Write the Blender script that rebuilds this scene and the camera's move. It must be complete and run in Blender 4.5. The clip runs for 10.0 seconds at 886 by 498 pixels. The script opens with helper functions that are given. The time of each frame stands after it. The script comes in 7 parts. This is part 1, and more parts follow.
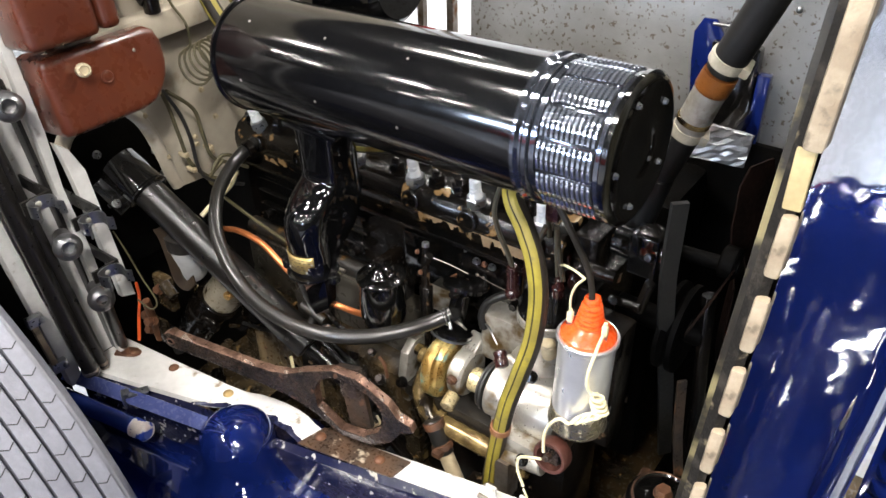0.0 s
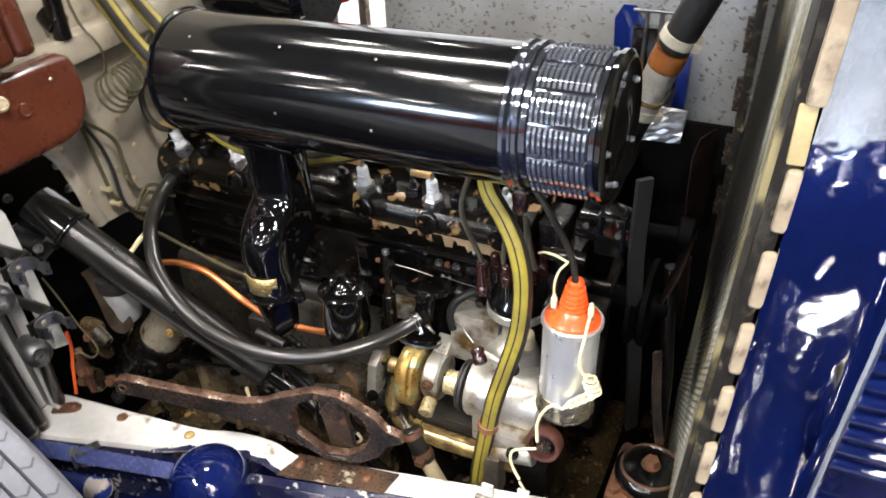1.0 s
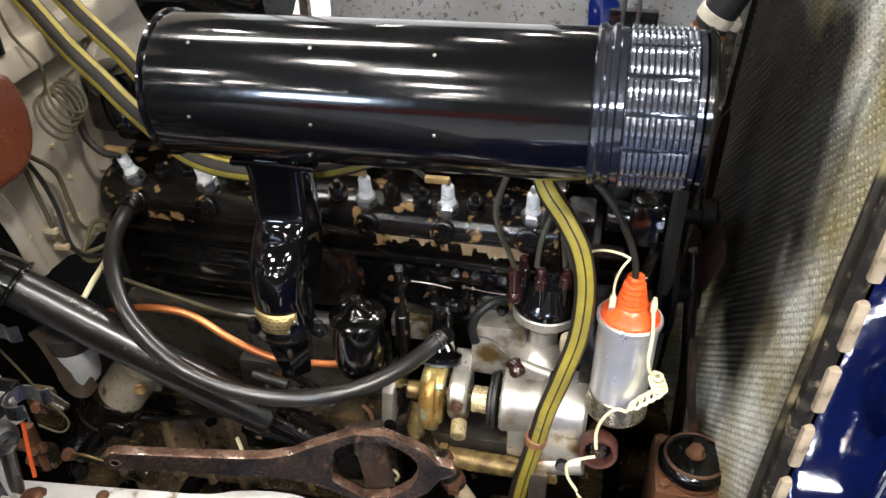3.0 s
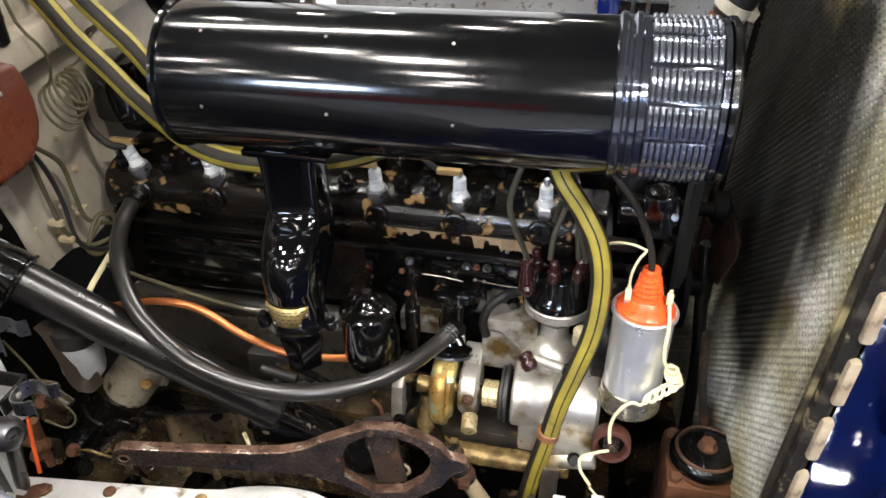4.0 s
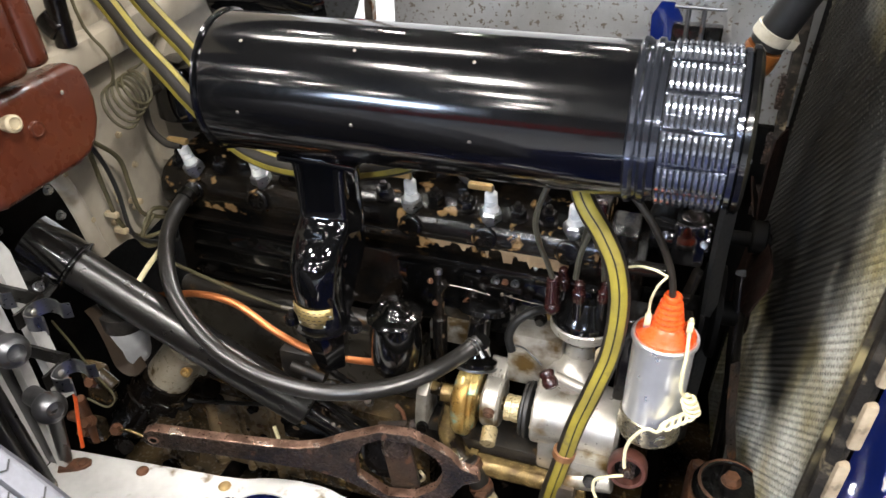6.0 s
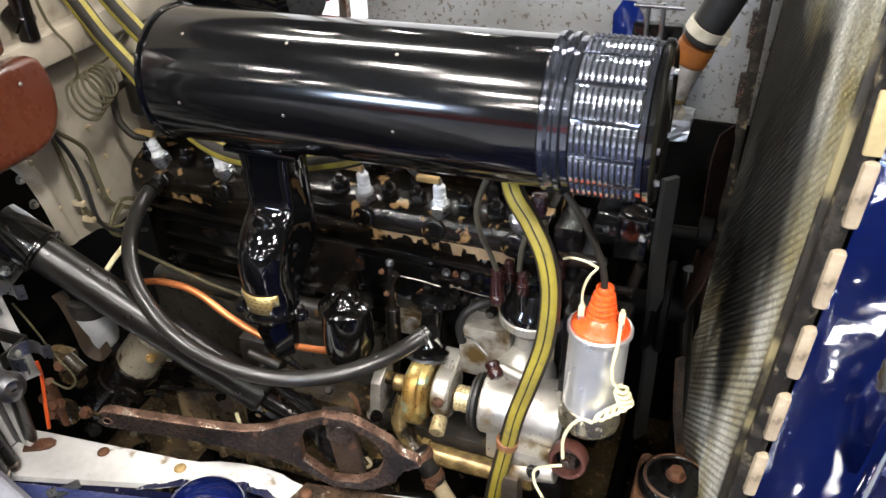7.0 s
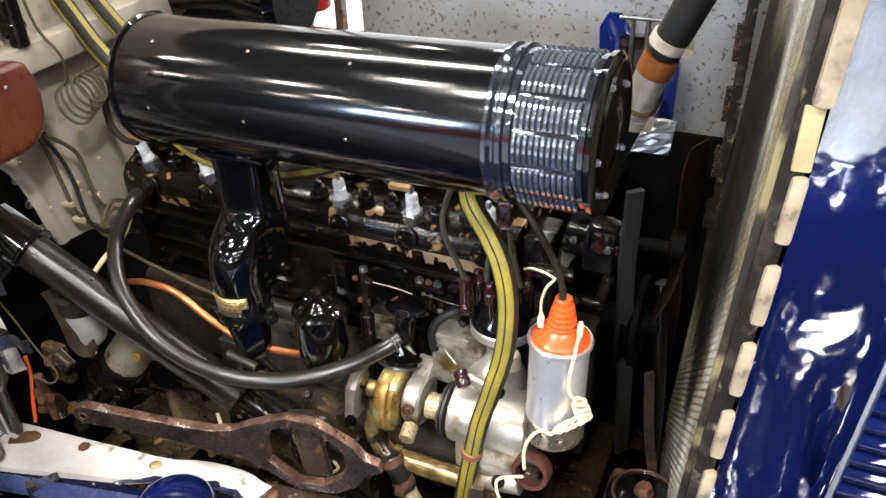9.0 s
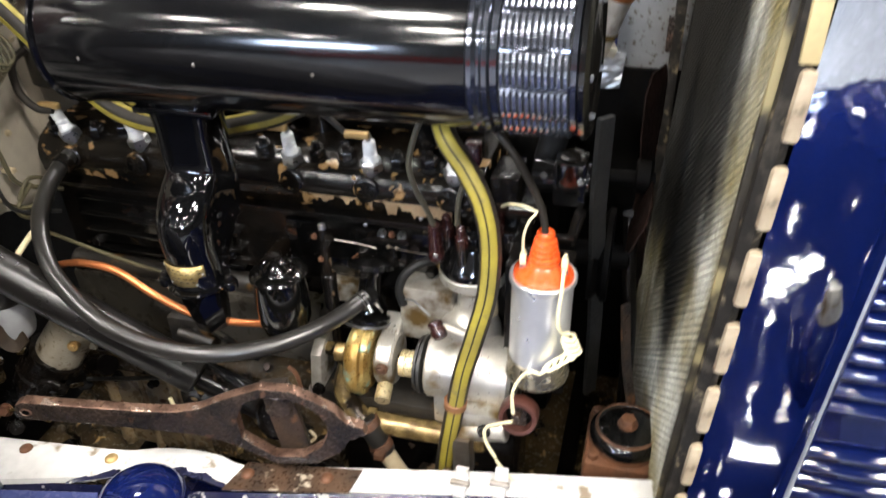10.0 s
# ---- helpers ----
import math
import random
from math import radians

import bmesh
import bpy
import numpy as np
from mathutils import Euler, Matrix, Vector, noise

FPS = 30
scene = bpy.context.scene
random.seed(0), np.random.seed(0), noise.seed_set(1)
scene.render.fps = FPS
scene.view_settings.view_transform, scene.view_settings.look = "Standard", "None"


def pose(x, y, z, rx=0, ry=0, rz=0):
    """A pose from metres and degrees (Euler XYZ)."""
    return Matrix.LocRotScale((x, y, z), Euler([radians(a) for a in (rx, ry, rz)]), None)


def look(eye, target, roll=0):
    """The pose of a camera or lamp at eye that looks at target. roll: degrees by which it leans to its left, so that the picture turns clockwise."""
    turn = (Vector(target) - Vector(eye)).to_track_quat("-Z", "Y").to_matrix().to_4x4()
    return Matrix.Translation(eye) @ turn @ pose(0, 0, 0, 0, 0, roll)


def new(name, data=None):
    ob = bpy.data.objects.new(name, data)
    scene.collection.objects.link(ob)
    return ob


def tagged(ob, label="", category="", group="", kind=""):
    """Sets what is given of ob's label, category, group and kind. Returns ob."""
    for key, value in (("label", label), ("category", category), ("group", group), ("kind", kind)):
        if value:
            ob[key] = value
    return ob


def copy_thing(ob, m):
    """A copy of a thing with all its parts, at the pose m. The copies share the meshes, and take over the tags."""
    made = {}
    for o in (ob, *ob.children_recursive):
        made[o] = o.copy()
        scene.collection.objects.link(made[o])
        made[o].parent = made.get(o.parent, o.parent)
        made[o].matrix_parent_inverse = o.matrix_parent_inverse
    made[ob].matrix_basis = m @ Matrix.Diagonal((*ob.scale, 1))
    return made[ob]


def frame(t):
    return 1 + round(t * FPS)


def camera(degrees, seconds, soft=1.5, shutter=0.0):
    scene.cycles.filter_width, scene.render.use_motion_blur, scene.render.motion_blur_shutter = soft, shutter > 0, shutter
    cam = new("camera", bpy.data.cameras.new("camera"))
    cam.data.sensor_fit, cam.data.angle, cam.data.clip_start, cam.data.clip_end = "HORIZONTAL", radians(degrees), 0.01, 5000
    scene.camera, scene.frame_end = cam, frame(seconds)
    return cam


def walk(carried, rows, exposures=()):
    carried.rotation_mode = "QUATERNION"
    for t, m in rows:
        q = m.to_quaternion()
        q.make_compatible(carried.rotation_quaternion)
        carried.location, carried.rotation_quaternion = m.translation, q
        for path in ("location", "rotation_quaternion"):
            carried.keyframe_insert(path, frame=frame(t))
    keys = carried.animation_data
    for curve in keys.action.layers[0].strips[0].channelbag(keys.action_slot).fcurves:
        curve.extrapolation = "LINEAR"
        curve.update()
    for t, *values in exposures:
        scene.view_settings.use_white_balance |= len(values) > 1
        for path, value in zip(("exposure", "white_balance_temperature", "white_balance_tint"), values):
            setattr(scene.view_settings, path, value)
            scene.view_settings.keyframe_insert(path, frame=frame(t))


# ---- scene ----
cam = camera(59.4, 10.0, soft=1.5, shutter=0.5)
PATH = [
    (0, (0.067, 0.03, 1.314), (-0.938, 1.342, 0.188), -1.6),
    (0.5, (0.059, 0.026, 1.313), (-0.928, 1.354, 0.189), -1.1),
    (0.7, (0.045, 0.02, 1.303), (-0.875, 1.414, 0.204), 0.0),
    (1, (-0.018, -0.02, 1.3), (-0.762, 1.472, 0.196), -2.3),
    (1.5, (-0.065, -0.044, 1.291), (-0.693, 1.512, 0.203), -1.8),
    (2, (-0.082, -0.035, 1.277), (-0.678, 1.539, 0.196), -0.8),
    (2.5, (-0.174, -0.029, 1.278), (-0.594, 1.591, 0.183), -1.9),
    (2.7, (-0.2, -0.023, 1.279), (-0.588, 1.594, 0.168), -1.5),
    (3.8, (-0.236, -0.024, 1.271), (-0.572, 1.599, 0.15), -0.4),
    (4, (-0.242, -0.022, 1.271), (-0.582, 1.595, 0.144), -0.4),
    (4.5, (-0.245, -0.022, 1.273), (-0.647, 1.584, 0.151), -0.5),
    (5, (-0.235, -0.02, 1.274), (-0.696, 1.576, 0.16), -0.6),
    (5.2, (-0.225, -0.021, 1.274), (-0.713, 1.571, 0.166), -0.6),
    (6.3, (-0.166, -0.017, 1.28), (-0.723, 1.559, 0.182), -0.8),
    (6.5, (-0.148, -0.016, 1.278), (-0.716, 1.559, 0.185), -0.8),
    (7, (-0.101, -0.011, 1.275), (-0.715, 1.55, 0.186), -1.3),
    (7.5, (-0.064, 0.001, 1.276), (-0.738, 1.541, 0.192), -1.8),
    (8, (-0.042, 0.01, 1.275), (-0.745, 1.54, 0.196), -1.6),
    (8.5, (-0.033, 0.013, 1.274), (-0.75, 1.542, 0.203), -1.8),
    (9, (-0.031, 0.012, 1.275), (-0.745, 1.546, 0.209), -1.8),
    (9.5, (-0.041, 0.011, 1.269), (-0.752, 1.546, 0.201), -2.5),
    (9.7, (-0.053, 0.01, 1.258), (-0.661, 1.58, 0.179), -1.7),
    (10, (-0.099, 0.0, 1.231), (-0.568, 1.59, 0.112), -2.0),
]
walk(cam, [(t, look(eye, target, roll)) for t, eye, target, roll in PATH],
     [(0, 0.02), (1.5, -0.06), (2.5, -0.18), (5.2, -0.20), (6.5, -0.06), (8.5, 0.0), (10, 0.03)])

# ---- light of the hall ----
world = bpy.data.worlds.new("hall_air")
scene.world = world
world.use_nodes = True
world.node_tree.nodes["Background"].inputs[0].default_value = (0.8, 0.85, 1.0, 1)
world.node_tree.nodes["Background"].inputs[1].default_value = 0.08
scene.view_settings.exposure = 0.0


def area_lamp(name, place, target, size, size_y, watts, colour):
    data = bpy.data.lights.new(name, "AREA")
    data.shape, data.size, data.size_y, data.energy, data.color = "RECTANGLE", size, size_y, watts, colour
    ob = new(name, data)
    ob.matrix_world = look(place, target)
    return ob


WARM, COOL = (1.0, 0.955, 0.90), (0.62, 0.76, 1.0)
LAMP_ROWS = ((-2.1, 1.2, 100), (1.3, 3.2, 190))
# Fill lamps added on the near side to brighten rail, tools and bulkhead.
FRONT_FILLS = ((-1.5, -1.3, 110), (1.7, -1.3, 200))
for lx, ly, watts in LAMP_ROWS:
    area_lamp("hall_and_fill_light", (lx, ly, 3.97), (lx, ly + 0.001, 0), 1.5, 0.22, watts, WARM)
for lx, ly, watts in FRONT_FILLS:
    area_lamp("hall_and_fill_light", (lx, ly, 3.97), (lx, ly + 0.001, 0), 0.36, 0.36, watts, WARM)
area_lamp("daylight", (-5.2, -8.6, 2.9), (-1.5, 0, 1.0), 1.9, 0.9, 560, COOL)
area_lamp("daylight", (1.2, -8.6, 4.2), (-0.3, 0, 1.0), 1.1, 0.5, 320, COOL)

# ---- materials ----


def material(name, col, col2=None, mix=(0.35, 0.65), scale=30.0, rough=(0.4, 0.6), metal=0.0, bump=0.0, bscale=300.0,
             coat=0.0, spots=None, spec=0.5, detail=6.0, coat_rough=0.04):
    """col and col2 mingle by noise; spots: (colour, scale, low, high, roughness) lays worn patches over them."""
    m = bpy.data.materials.new(name)
    m.use_nodes = True
    nt = m.node_tree
    b = nt.nodes["Principled BSDF"]
    tc = nt.nodes.new("ShaderNodeTexCoord")

    def noise_tex(sc, det=detail):
        n = nt.nodes.new("ShaderNodeTexNoise")
        n.inputs["Scale"].default_value, n.inputs["Detail"].default_value = sc, det
        nt.links.new(tc.outputs["Object"], n.inputs["Vector"])
        return n

    def ramp(src, lo, hi, a, c):
        r = nt.nodes.new("ShaderNodeMapRange")
        r.inputs["From Min"].default_value, r.inputs["From Max"].default_value = lo, hi
        r.inputs["To Min"].default_value, r.inputs["To Max"].default_value = a, c
        nt.links.new(src, r.inputs["Value"])
        return r.outputs[0]

    def mixer(fac, a, c):
        x = nt.nodes.new("ShaderNodeMix")
        x.data_type = "RGBA"
        nt.links.new(fac, x.inputs["Factor"])
        for k, v in ((6, a), (7, c)):
            if isinstance(v, tuple):
                x.inputs[k].default_value = (*v, 1)
            else:
                nt.links.new(v, x.inputs[k])
        return x.outputs[2]

    n1 = noise_tex(scale)
    n2 = noise_tex(scale * 7.3)
    colour = mixer(ramp(n1.outputs[0], mix[0], mix[1], 0, 1), col, col2 or tuple(0.8 * v for v in col))
    shade = ramp(n2.outputs[0], 0.3, 0.7, 0.0, 0.22)
    colour = mixer(shade, colour, tuple(0.45 * v for v in col))
    rgh = ramp(n2.outputs[0], 0.3, 0.7, rough[0], rough[1])
    if spots:
        n3 = noise_tex(spots[1], 9.0)
        f = ramp(n3.outputs[0], spots[2], spots[3], 0, 1)
        colour = mixer(f, colour, spots[0])
        x = nt.nodes.new("ShaderNodeMix")
        nt.links.new(f, x.inputs[0])
        nt.links.new(rgh, x.inputs[2])
        x.inputs[3].default_value = spots[4]
        rgh = x.outputs[0]
    nt.links.new(colour, b.inputs["Base Color"])
    nt.links.new(rgh, b.inputs["Roughness"])
    b.inputs["Metallic"].default_value = metal
    b.inputs["Specular IOR Level"].default_value = spec
    b.inputs["Coat Weight"].default_value = coat
    b.inputs["Coat Roughness"].default_value = coat_rough
    if bump:
        n4 = noise_tex(bscale)
        bp = nt.nodes.new("ShaderNodeBump")
        bp.inputs["Strength"].default_value = bump
        bp.inputs["Distance"].default_value = 0.001
        nt.links.new(n4.outputs[0], bp.inputs["Height"])
        nt.links.new(bp.outputs[0], b.inputs["Normal"])
    return m


GREASE = (0.11, 0.06, 0.02)
M_BLACK = material("black_enamel", (0.0018, 0.0018, 0.0020), (0.0026, 0.0026, 0.0028), rough=(0.035, 0.06), coat=0.1, bump=0.04, bscale=60)
M_DRUM = material("scuffed_black_drum_enamel", (0.0020, 0.0020, 0.0024), (0.0034, 0.0032, 0.0032), scale=14, rough=(0.10, 0.155), spec=0.42, coat=0.25, coat_rough=0.06, bump=0.10, bscale=40)
M_BLACKS = material("black_stove_enamel", (0.0024, 0.0024, 0.0024), (0.0045, 0.0042, 0.0038), rough=(0.07, 0.16), coat=0.3, bump=0.10, bscale=140,
                    spots=((0.05, 0.03, 0.015), 55, 0.68, 0.76, 0.5))
M_GREASY = material("greasy_black_iron", (0.003, 0.003, 0.003), (0.008, 0.006, 0.0045), rough=(0.10, 0.26), spec=0.36, bump=0.55, bscale=130,
                    spots=((0.12, 0.075, 0.04), 26, 0.66, 0.72, 0.5))
M_HEAD = material("oily_cylinder_head", (0.003, 0.003, 0.003), (0.010, 0.007, 0.004), rough=(0.12, 0.26), spec=0.36, bump=0.35, bscale=150,
                  spots=((0.23, 0.135, 0.055), 46, 0.60, 0.65, 0.28))
M_TAN = material("bare_old_primer", (0.33, 0.23, 0.13), (0.20, 0.13, 0.07), scale=60, rough=(0.35, 0.6), bump=0.3)
M_GOLDEN = material("worn_golden_paint", (0.30, 0.19, 0.06), (0.17, 0.10, 0.035), scale=40, rough=(0.3, 0.5), bump=0.3,
                    spots=((0.03, 0.022, 0.012), 34, 0.54, 0.64, 0.3))
M_DARK = material("dark_dirty_metal", (0.012, 0.011, 0.010), (0.022, 0.018, 0.013), rough=(0.3, 0.6), bump=0.5, bscale=200,
                  spots=(GREASE, 40, 0.58, 0.66, 0.35))
M_WETBLACK = material("wet_black_grease", (0.003, 0.003, 0.003), (0.007, 0.005, 0.0035), scale=20, rough=(0.12, 0.30), spec=0.22, bump=0.5, bscale=60, detail=1.0)
M_MURK = material("oily_sump_dirt", (0.018, 0.014, 0.009), (0.080, 0.054, 0.026), scale=22, rough=(0.12, 0.34), spec=0.5, bump=0.8, bscale=90,
                  spots=((0.28, 0.17, 0.06), 40, 0.61, 0.67, 0.3))
M_RUBBER = material("black_rubber_hose", (0.0105, 0.0100, 0.0092), (0.016, 0.0145, 0.0125), rough=(0.28, 0.34), spec=0.7, bump=0.06, bscale=180)
M_MATT = material("matt_black_rubber", (0.012, 0.012, 0.012), (0.020, 0.019, 0.017), rough=(0.42, 0.55), bump=0.2)
M_SATIN = material("satin_black_column", (0.009, 0.0082, 0.0075), (0.012, 0.0108, 0.0095), scale=12, rough=(0.27, 0.30), spec=0.6)
# Matt black for dark parts, and for deep shade put into colour.
M_BLACKSHADE = material("black_and_shade", (0.0015, 0.0015, 0.0015), (0.003, 0.0025, 0.002), rough=(0.5, 0.7), spec=0.04, bump=0.3)
M_GREYHOSE = material("dark_grey_sleeving", (0.026, 0.022, 0.017), (0.017, 0.014, 0.011), rough=(0.5, 0.6), spec=0.2, bump=0.2, bscale=1200)
M_OLIVEHOSE = material("olive_grey_lead", (0.062, 0.056, 0.038), (0.040, 0.035, 0.022), scale=25, rough=(0.32, 0.45), spec=0.5, bump=0.15, bscale=600)
M_YELLOW = material("yellow_stripe_sleeving", (0.29, 0.232, 0.028), (0.20, 0.158, 0.028), rough=(0.45, 0.6), bump=0.2, bscale=1200,
                    spots=((0.12, 0.095, 0.04), 46, 0.62, 0.74, 0.6))
M_ALU = material("dull_cast_aluminium", (0.46, 0.435, 0.39), (0.30, 0.275, 0.23), scale=45, rough=(0.28, 0.46), metal=0.6, bump=0.6, bscale=220,
                 spots=((0.10, 0.062, 0.02), 30, 0.50, 0.62, 0.3))
M_ALUP = material("pale_cast_aluminium", (0.58, 0.56, 0.51), (0.44, 0.41, 0.35), scale=30, rough=(0.26, 0.40), metal=0.7, bump=0.25, bscale=160,
                  spots=((0.17, 0.11, 0.04), 30, 0.58, 0.70, 0.3))
M_CAN = material("brushed_coil_can", (0.86, 0.86, 0.85), (0.80, 0.80, 0.79), scale=8, rough=(0.27, 0.33), metal=0.78, bump=0.02, bscale=900)
M_CUP = material("dull_steel_cup", (0.40, 0.36, 0.27), (0.28, 0.24, 0.16), scale=20, rough=(0.22, 0.34), metal=0.9, bump=0.1)
M_ZINC = material("zinc_plated_steel", (0.55, 0.56, 0.57), (0.40, 0.41, 0.42), rough=(0.25, 0.4), metal=1.0, bump=0.1)
M_STEEL = material("worn_steel", (0.36, 0.33, 0.30), (0.22, 0.18, 0.14), rough=(0.3, 0.5), metal=0.9, bump=0.3,
                   spots=((0.18, 0.08, 0.03), 50, 0.6, 0.72, 0.6))
M_DULLSTEEL = material("dull_blued_steel", (0.26, 0.265, 0.28), (0.17, 0.16, 0.16), rough=(0.28, 0.42), metal=0.9, bump=0.2,
                       spots=((0.20, 0.11, 0.07), 40, 0.60, 0.70, 0.5))
M_CHROME = material("nickel_plate", (0.82, 0.81, 0.78), (0.76, 0.75, 0.72), rough=(0.03, 0.06), metal=1.0)
M_GRILLE = material("black_nickel_plate", (0.42, 0.45, 0.52), (0.30, 0.32, 0.37), rough=(0.10, 0.19), metal=0.9, bump=0.1, bscale=90)
M_BAND = material("dark_nickel_band", (0.13, 0.14, 0.17), (0.08, 0.085, 0.10), rough=(0.08, 0.15), metal=0.9, bump=0.1, bscale=90)
M_SHELL = material("wavy_nickel_shell", (0.56, 0.58, 0.62), (0.50, 0.52, 0.56), rough=(0.03, 0.07), metal=1.0, bump=0.6, bscale=30, detail=2.0)
M_BRASS = material("brass_with_oil", (0.66, 0.48, 0.22), (0.46, 0.28, 0.10), scale=38, rough=(0.30, 0.5), metal=0.7, bump=0.3,
                   spots=((0.06, 0.04, 0.02), 34, 0.60, 0.70, 0.3))
M_VERD = material("brass_with_verdigris", (0.62, 0.47, 0.18), (0.34, 0.19, 0.045), mix=(0.42, 0.58), scale=36, rough=(0.22, 0.45), metal=0.6, bump=0.4,
                  spots=((0.30, 0.46, 0.36), 34, 0.565, 0.61, 0.7))
M_PALEBRASS = material("pale_dull_brass", (0.60, 0.50, 0.29), (0.42, 0.33, 0.17), scale=40, rough=(0.22, 0.38), metal=0.6, bump=0.3,
                       spots=((0.05, 0.035, 0.015), 40, 0.62, 0.70, 0.3))
M_PLATE = material("engraved_brass_plate", (0.50, 0.38, 0.16), (0.36, 0.26, 0.10), scale=60, rough=(0.28, 0.42), metal=0.7, bump=0.2)
M_OILBRASS = material("oil_blackened_brass", (0.34, 0.24, 0.10), (0.10, 0.062, 0.024), scale=70, rough=(0.12, 0.3), metal=0.6, bump=0.4, bscale=160,
                      spots=((0.02, 0.014, 0.008), 40, 0.50, 0.62, 0.2))
M_TERRA = material("orange_brown_collar", (0.25, 0.088, 0.018), (0.16, 0.052, 0.012), scale=50, rough=(0.25, 0.42), metal=0.3, bump=0.3)
M_HOSE = material("dull_black_hose", (0.006, 0.006, 0.006), (0.010, 0.0095, 0.009), scale=20, rough=(0.40, 0.52), spec=0.35, bump=0.2)
M_FIBRE = material("red_brown_fibre", (0.080, 0.028, 0.020), (0.05, 0.018, 0.013), rough=(0.35, 0.5), bump=0.2)
M_COPPER = material("copper_pipe", (0.72, 0.25, 0.09), (0.60, 0.20, 0.07), rough=(0.3, 0.42), metal=0.75, bump=0.1)
M_RUST = material("brown_oxidised_steel", (0.034, 0.029, 0.026), (0.080, 0.056, 0.043), scale=34, rough=(0.16, 0.36), metal=0.5, spec=0.6, bump=0.6, bscale=260,
                  spots=((0.19, 0.095, 0.058), 52, 0.60, 0.70, 0.36))
M_WORNLIT = material("rubbed_edge_and_highlight", (0.34, 0.205, 0.15), (0.10, 0.055, 0.038), mix=(0.42, 0.60), scale=46, rough=(0.24, 0.40), metal=0.75, bump=0.7, bscale=240,
                  spots=((0.60, 0.46, 0.38), 60, 0.60, 0.68, 0.2))
M_OLDPLATE = material("flaking_rust_and_cream_plate", (0.13, 0.075, 0.045), (0.030, 0.022, 0.018), scale=34, rough=(0.2, 0.45), metal=0.3, bump=0.8, bscale=220,
                      spots=((0.55, 0.47, 0.36), 42, 0.55, 0.60, 0.5))

M_OILCAST = material("oil_browned_casting", (0.24, 0.17, 0.09), (0.10, 0.072, 0.042), scale=14, rough=(0.22, 0.40), spec=0.5, bump=0.4, bscale=90,
                     spots=((0.012, 0.009, 0.006), 15, 0.54, 0.66, 0.16))
M_GREYWALL = material("oily_grey_casting", (0.060, 0.055, 0.046), (0.032, 0.028, 0.021), scale=10, rough=(0.22, 0.40), spec=0.45, bump=0.25, bscale=90)
M_LEATHER = material("brown_leather", (0.24, 0.105, 0.045), (0.17, 0.07, 0.03), rough=(0.4, 0.55), bump=0.3, bscale=500)
M_CREAMCLIP = material("pale_worn_clip", (0.58, 0.54, 0.44), (0.40, 0.36, 0.27), scale=60, rough=(0.3, 0.45), metal=0.4, bump=0.3)
M_STRAP = material("dark_brown_strap", (0.032, 0.020, 0.010), (0.020, 0.012, 0.006), scale=60, rough=(0.4, 0.55), bump=0.3, bscale=500)
M_STARTER = material("oily_pale_casting", (0.42, 0.38, 0.30), (0.26, 0.22, 0.15), scale=26, rough=(0.24, 0.40), metal=0.3, bump=0.3, bscale=160,
                     spots=((0.09, 0.06, 0.025), 30, 0.58, 0.68, 0.25))
M_RUSTY = material("rusty_iron", (0.16, 0.065, 0.028), (0.06, 0.03, 0.018), rough=(0.5, 0.75), metal=0.2, bump=0.7, bscale=300)
M_OLDBAR = material("rusty_black_bar", (0.020, 0.018, 0.017), (0.075, 0.048, 0.032), scale=40, rough=(0.25, 0.5), metal=0.4, bump=0.8, bscale=220,
                    spots=((0.20, 0.095, 0.045), 45, 0.62, 0.70, 0.5))
M_RUSTCU = material("coppery_rust", (0.22, 0.105, 0.060), (0.10, 0.048, 0.03), scale=70, rough=(0.35, 0.55), metal=0.5, bump=0.4, bscale=300)
M_FAN = material("sooty_brown_blade", (0.006, 0.004, 0.003), (0.014, 0.007, 0.005), rough=(0.5, 0.7), spec=0.05, bump=0.3)
M_BAKE = material("red_brown_bakelite", (0.115, 0.030, 0.013), (0.075, 0.018, 0.009), scale=9, rough=(0.22, 0.36), coat=0.45, coat_rough=0.14, bump=0.10, bscale=120)
M_MAROON = material("maroon_bakelite", (0.028, 0.007, 0.006), (0.015, 0.005, 0.004), rough=(0.15, 0.3), coat=0.3)
M_PORC = material("white_porcelain", (0.80, 0.80, 0.78), (0.66, 0.65, 0.62), rough=(0.12, 0.2), coat=0.3)
M_ORANGE = material("orange_coil_cap", (0.86, 0.105, 0.018), (0.80, 0.09, 0.016), rough=(0.22, 0.34), coat=0.3)
M_ORANGEW = material("orange_wire", (0.85, 0.12, 0.02), rough=(0.4, 0.5))
M_CREAM = material("cream_wire", (0.78, 0.70, 0.44), (0.68, 0.60, 0.36), rough=(0.4, 0.55))
M_OLIVE = material("olive_cotton_wire", (0.085, 0.072, 0.033), (0.050, 0.042, 0.020), rough=(0.6, 0.8), bump=0.3)
M_FIRE = material("grey_beige_bulkhead_paint", (0.46, 0.415, 0.335), (0.36, 0.315, 0.245), scale=9, rough=(0.30, 0.46), bump=0.2, bscale=90,
                  spots=((0.18, 0.13, 0.07), 20, 0.62, 0.77, 0.6))
M_RAIL = material("worn_white_rail_paint", (0.74, 0.735, 0.72), (0.62, 0.61, 0.59), scale=16, rough=(0.3, 0.5), bump=0.3, bscale=160,
                  spots=((0.24, 0.19, 0.13), 40, 0.63, 0.72, 0.6))
M_RAILB = material("chipped_blue_over_white", (0.007, 0.009, 0.034), (0.022, 0.022, 0.050), mix=(0.46, 0.58), scale=24, rough=(0.10, 0.28), bump=0.5, bscale=160,
                   spots=((0.42, 0.40, 0.37), 70, 0.62, 0.66, 0.5))
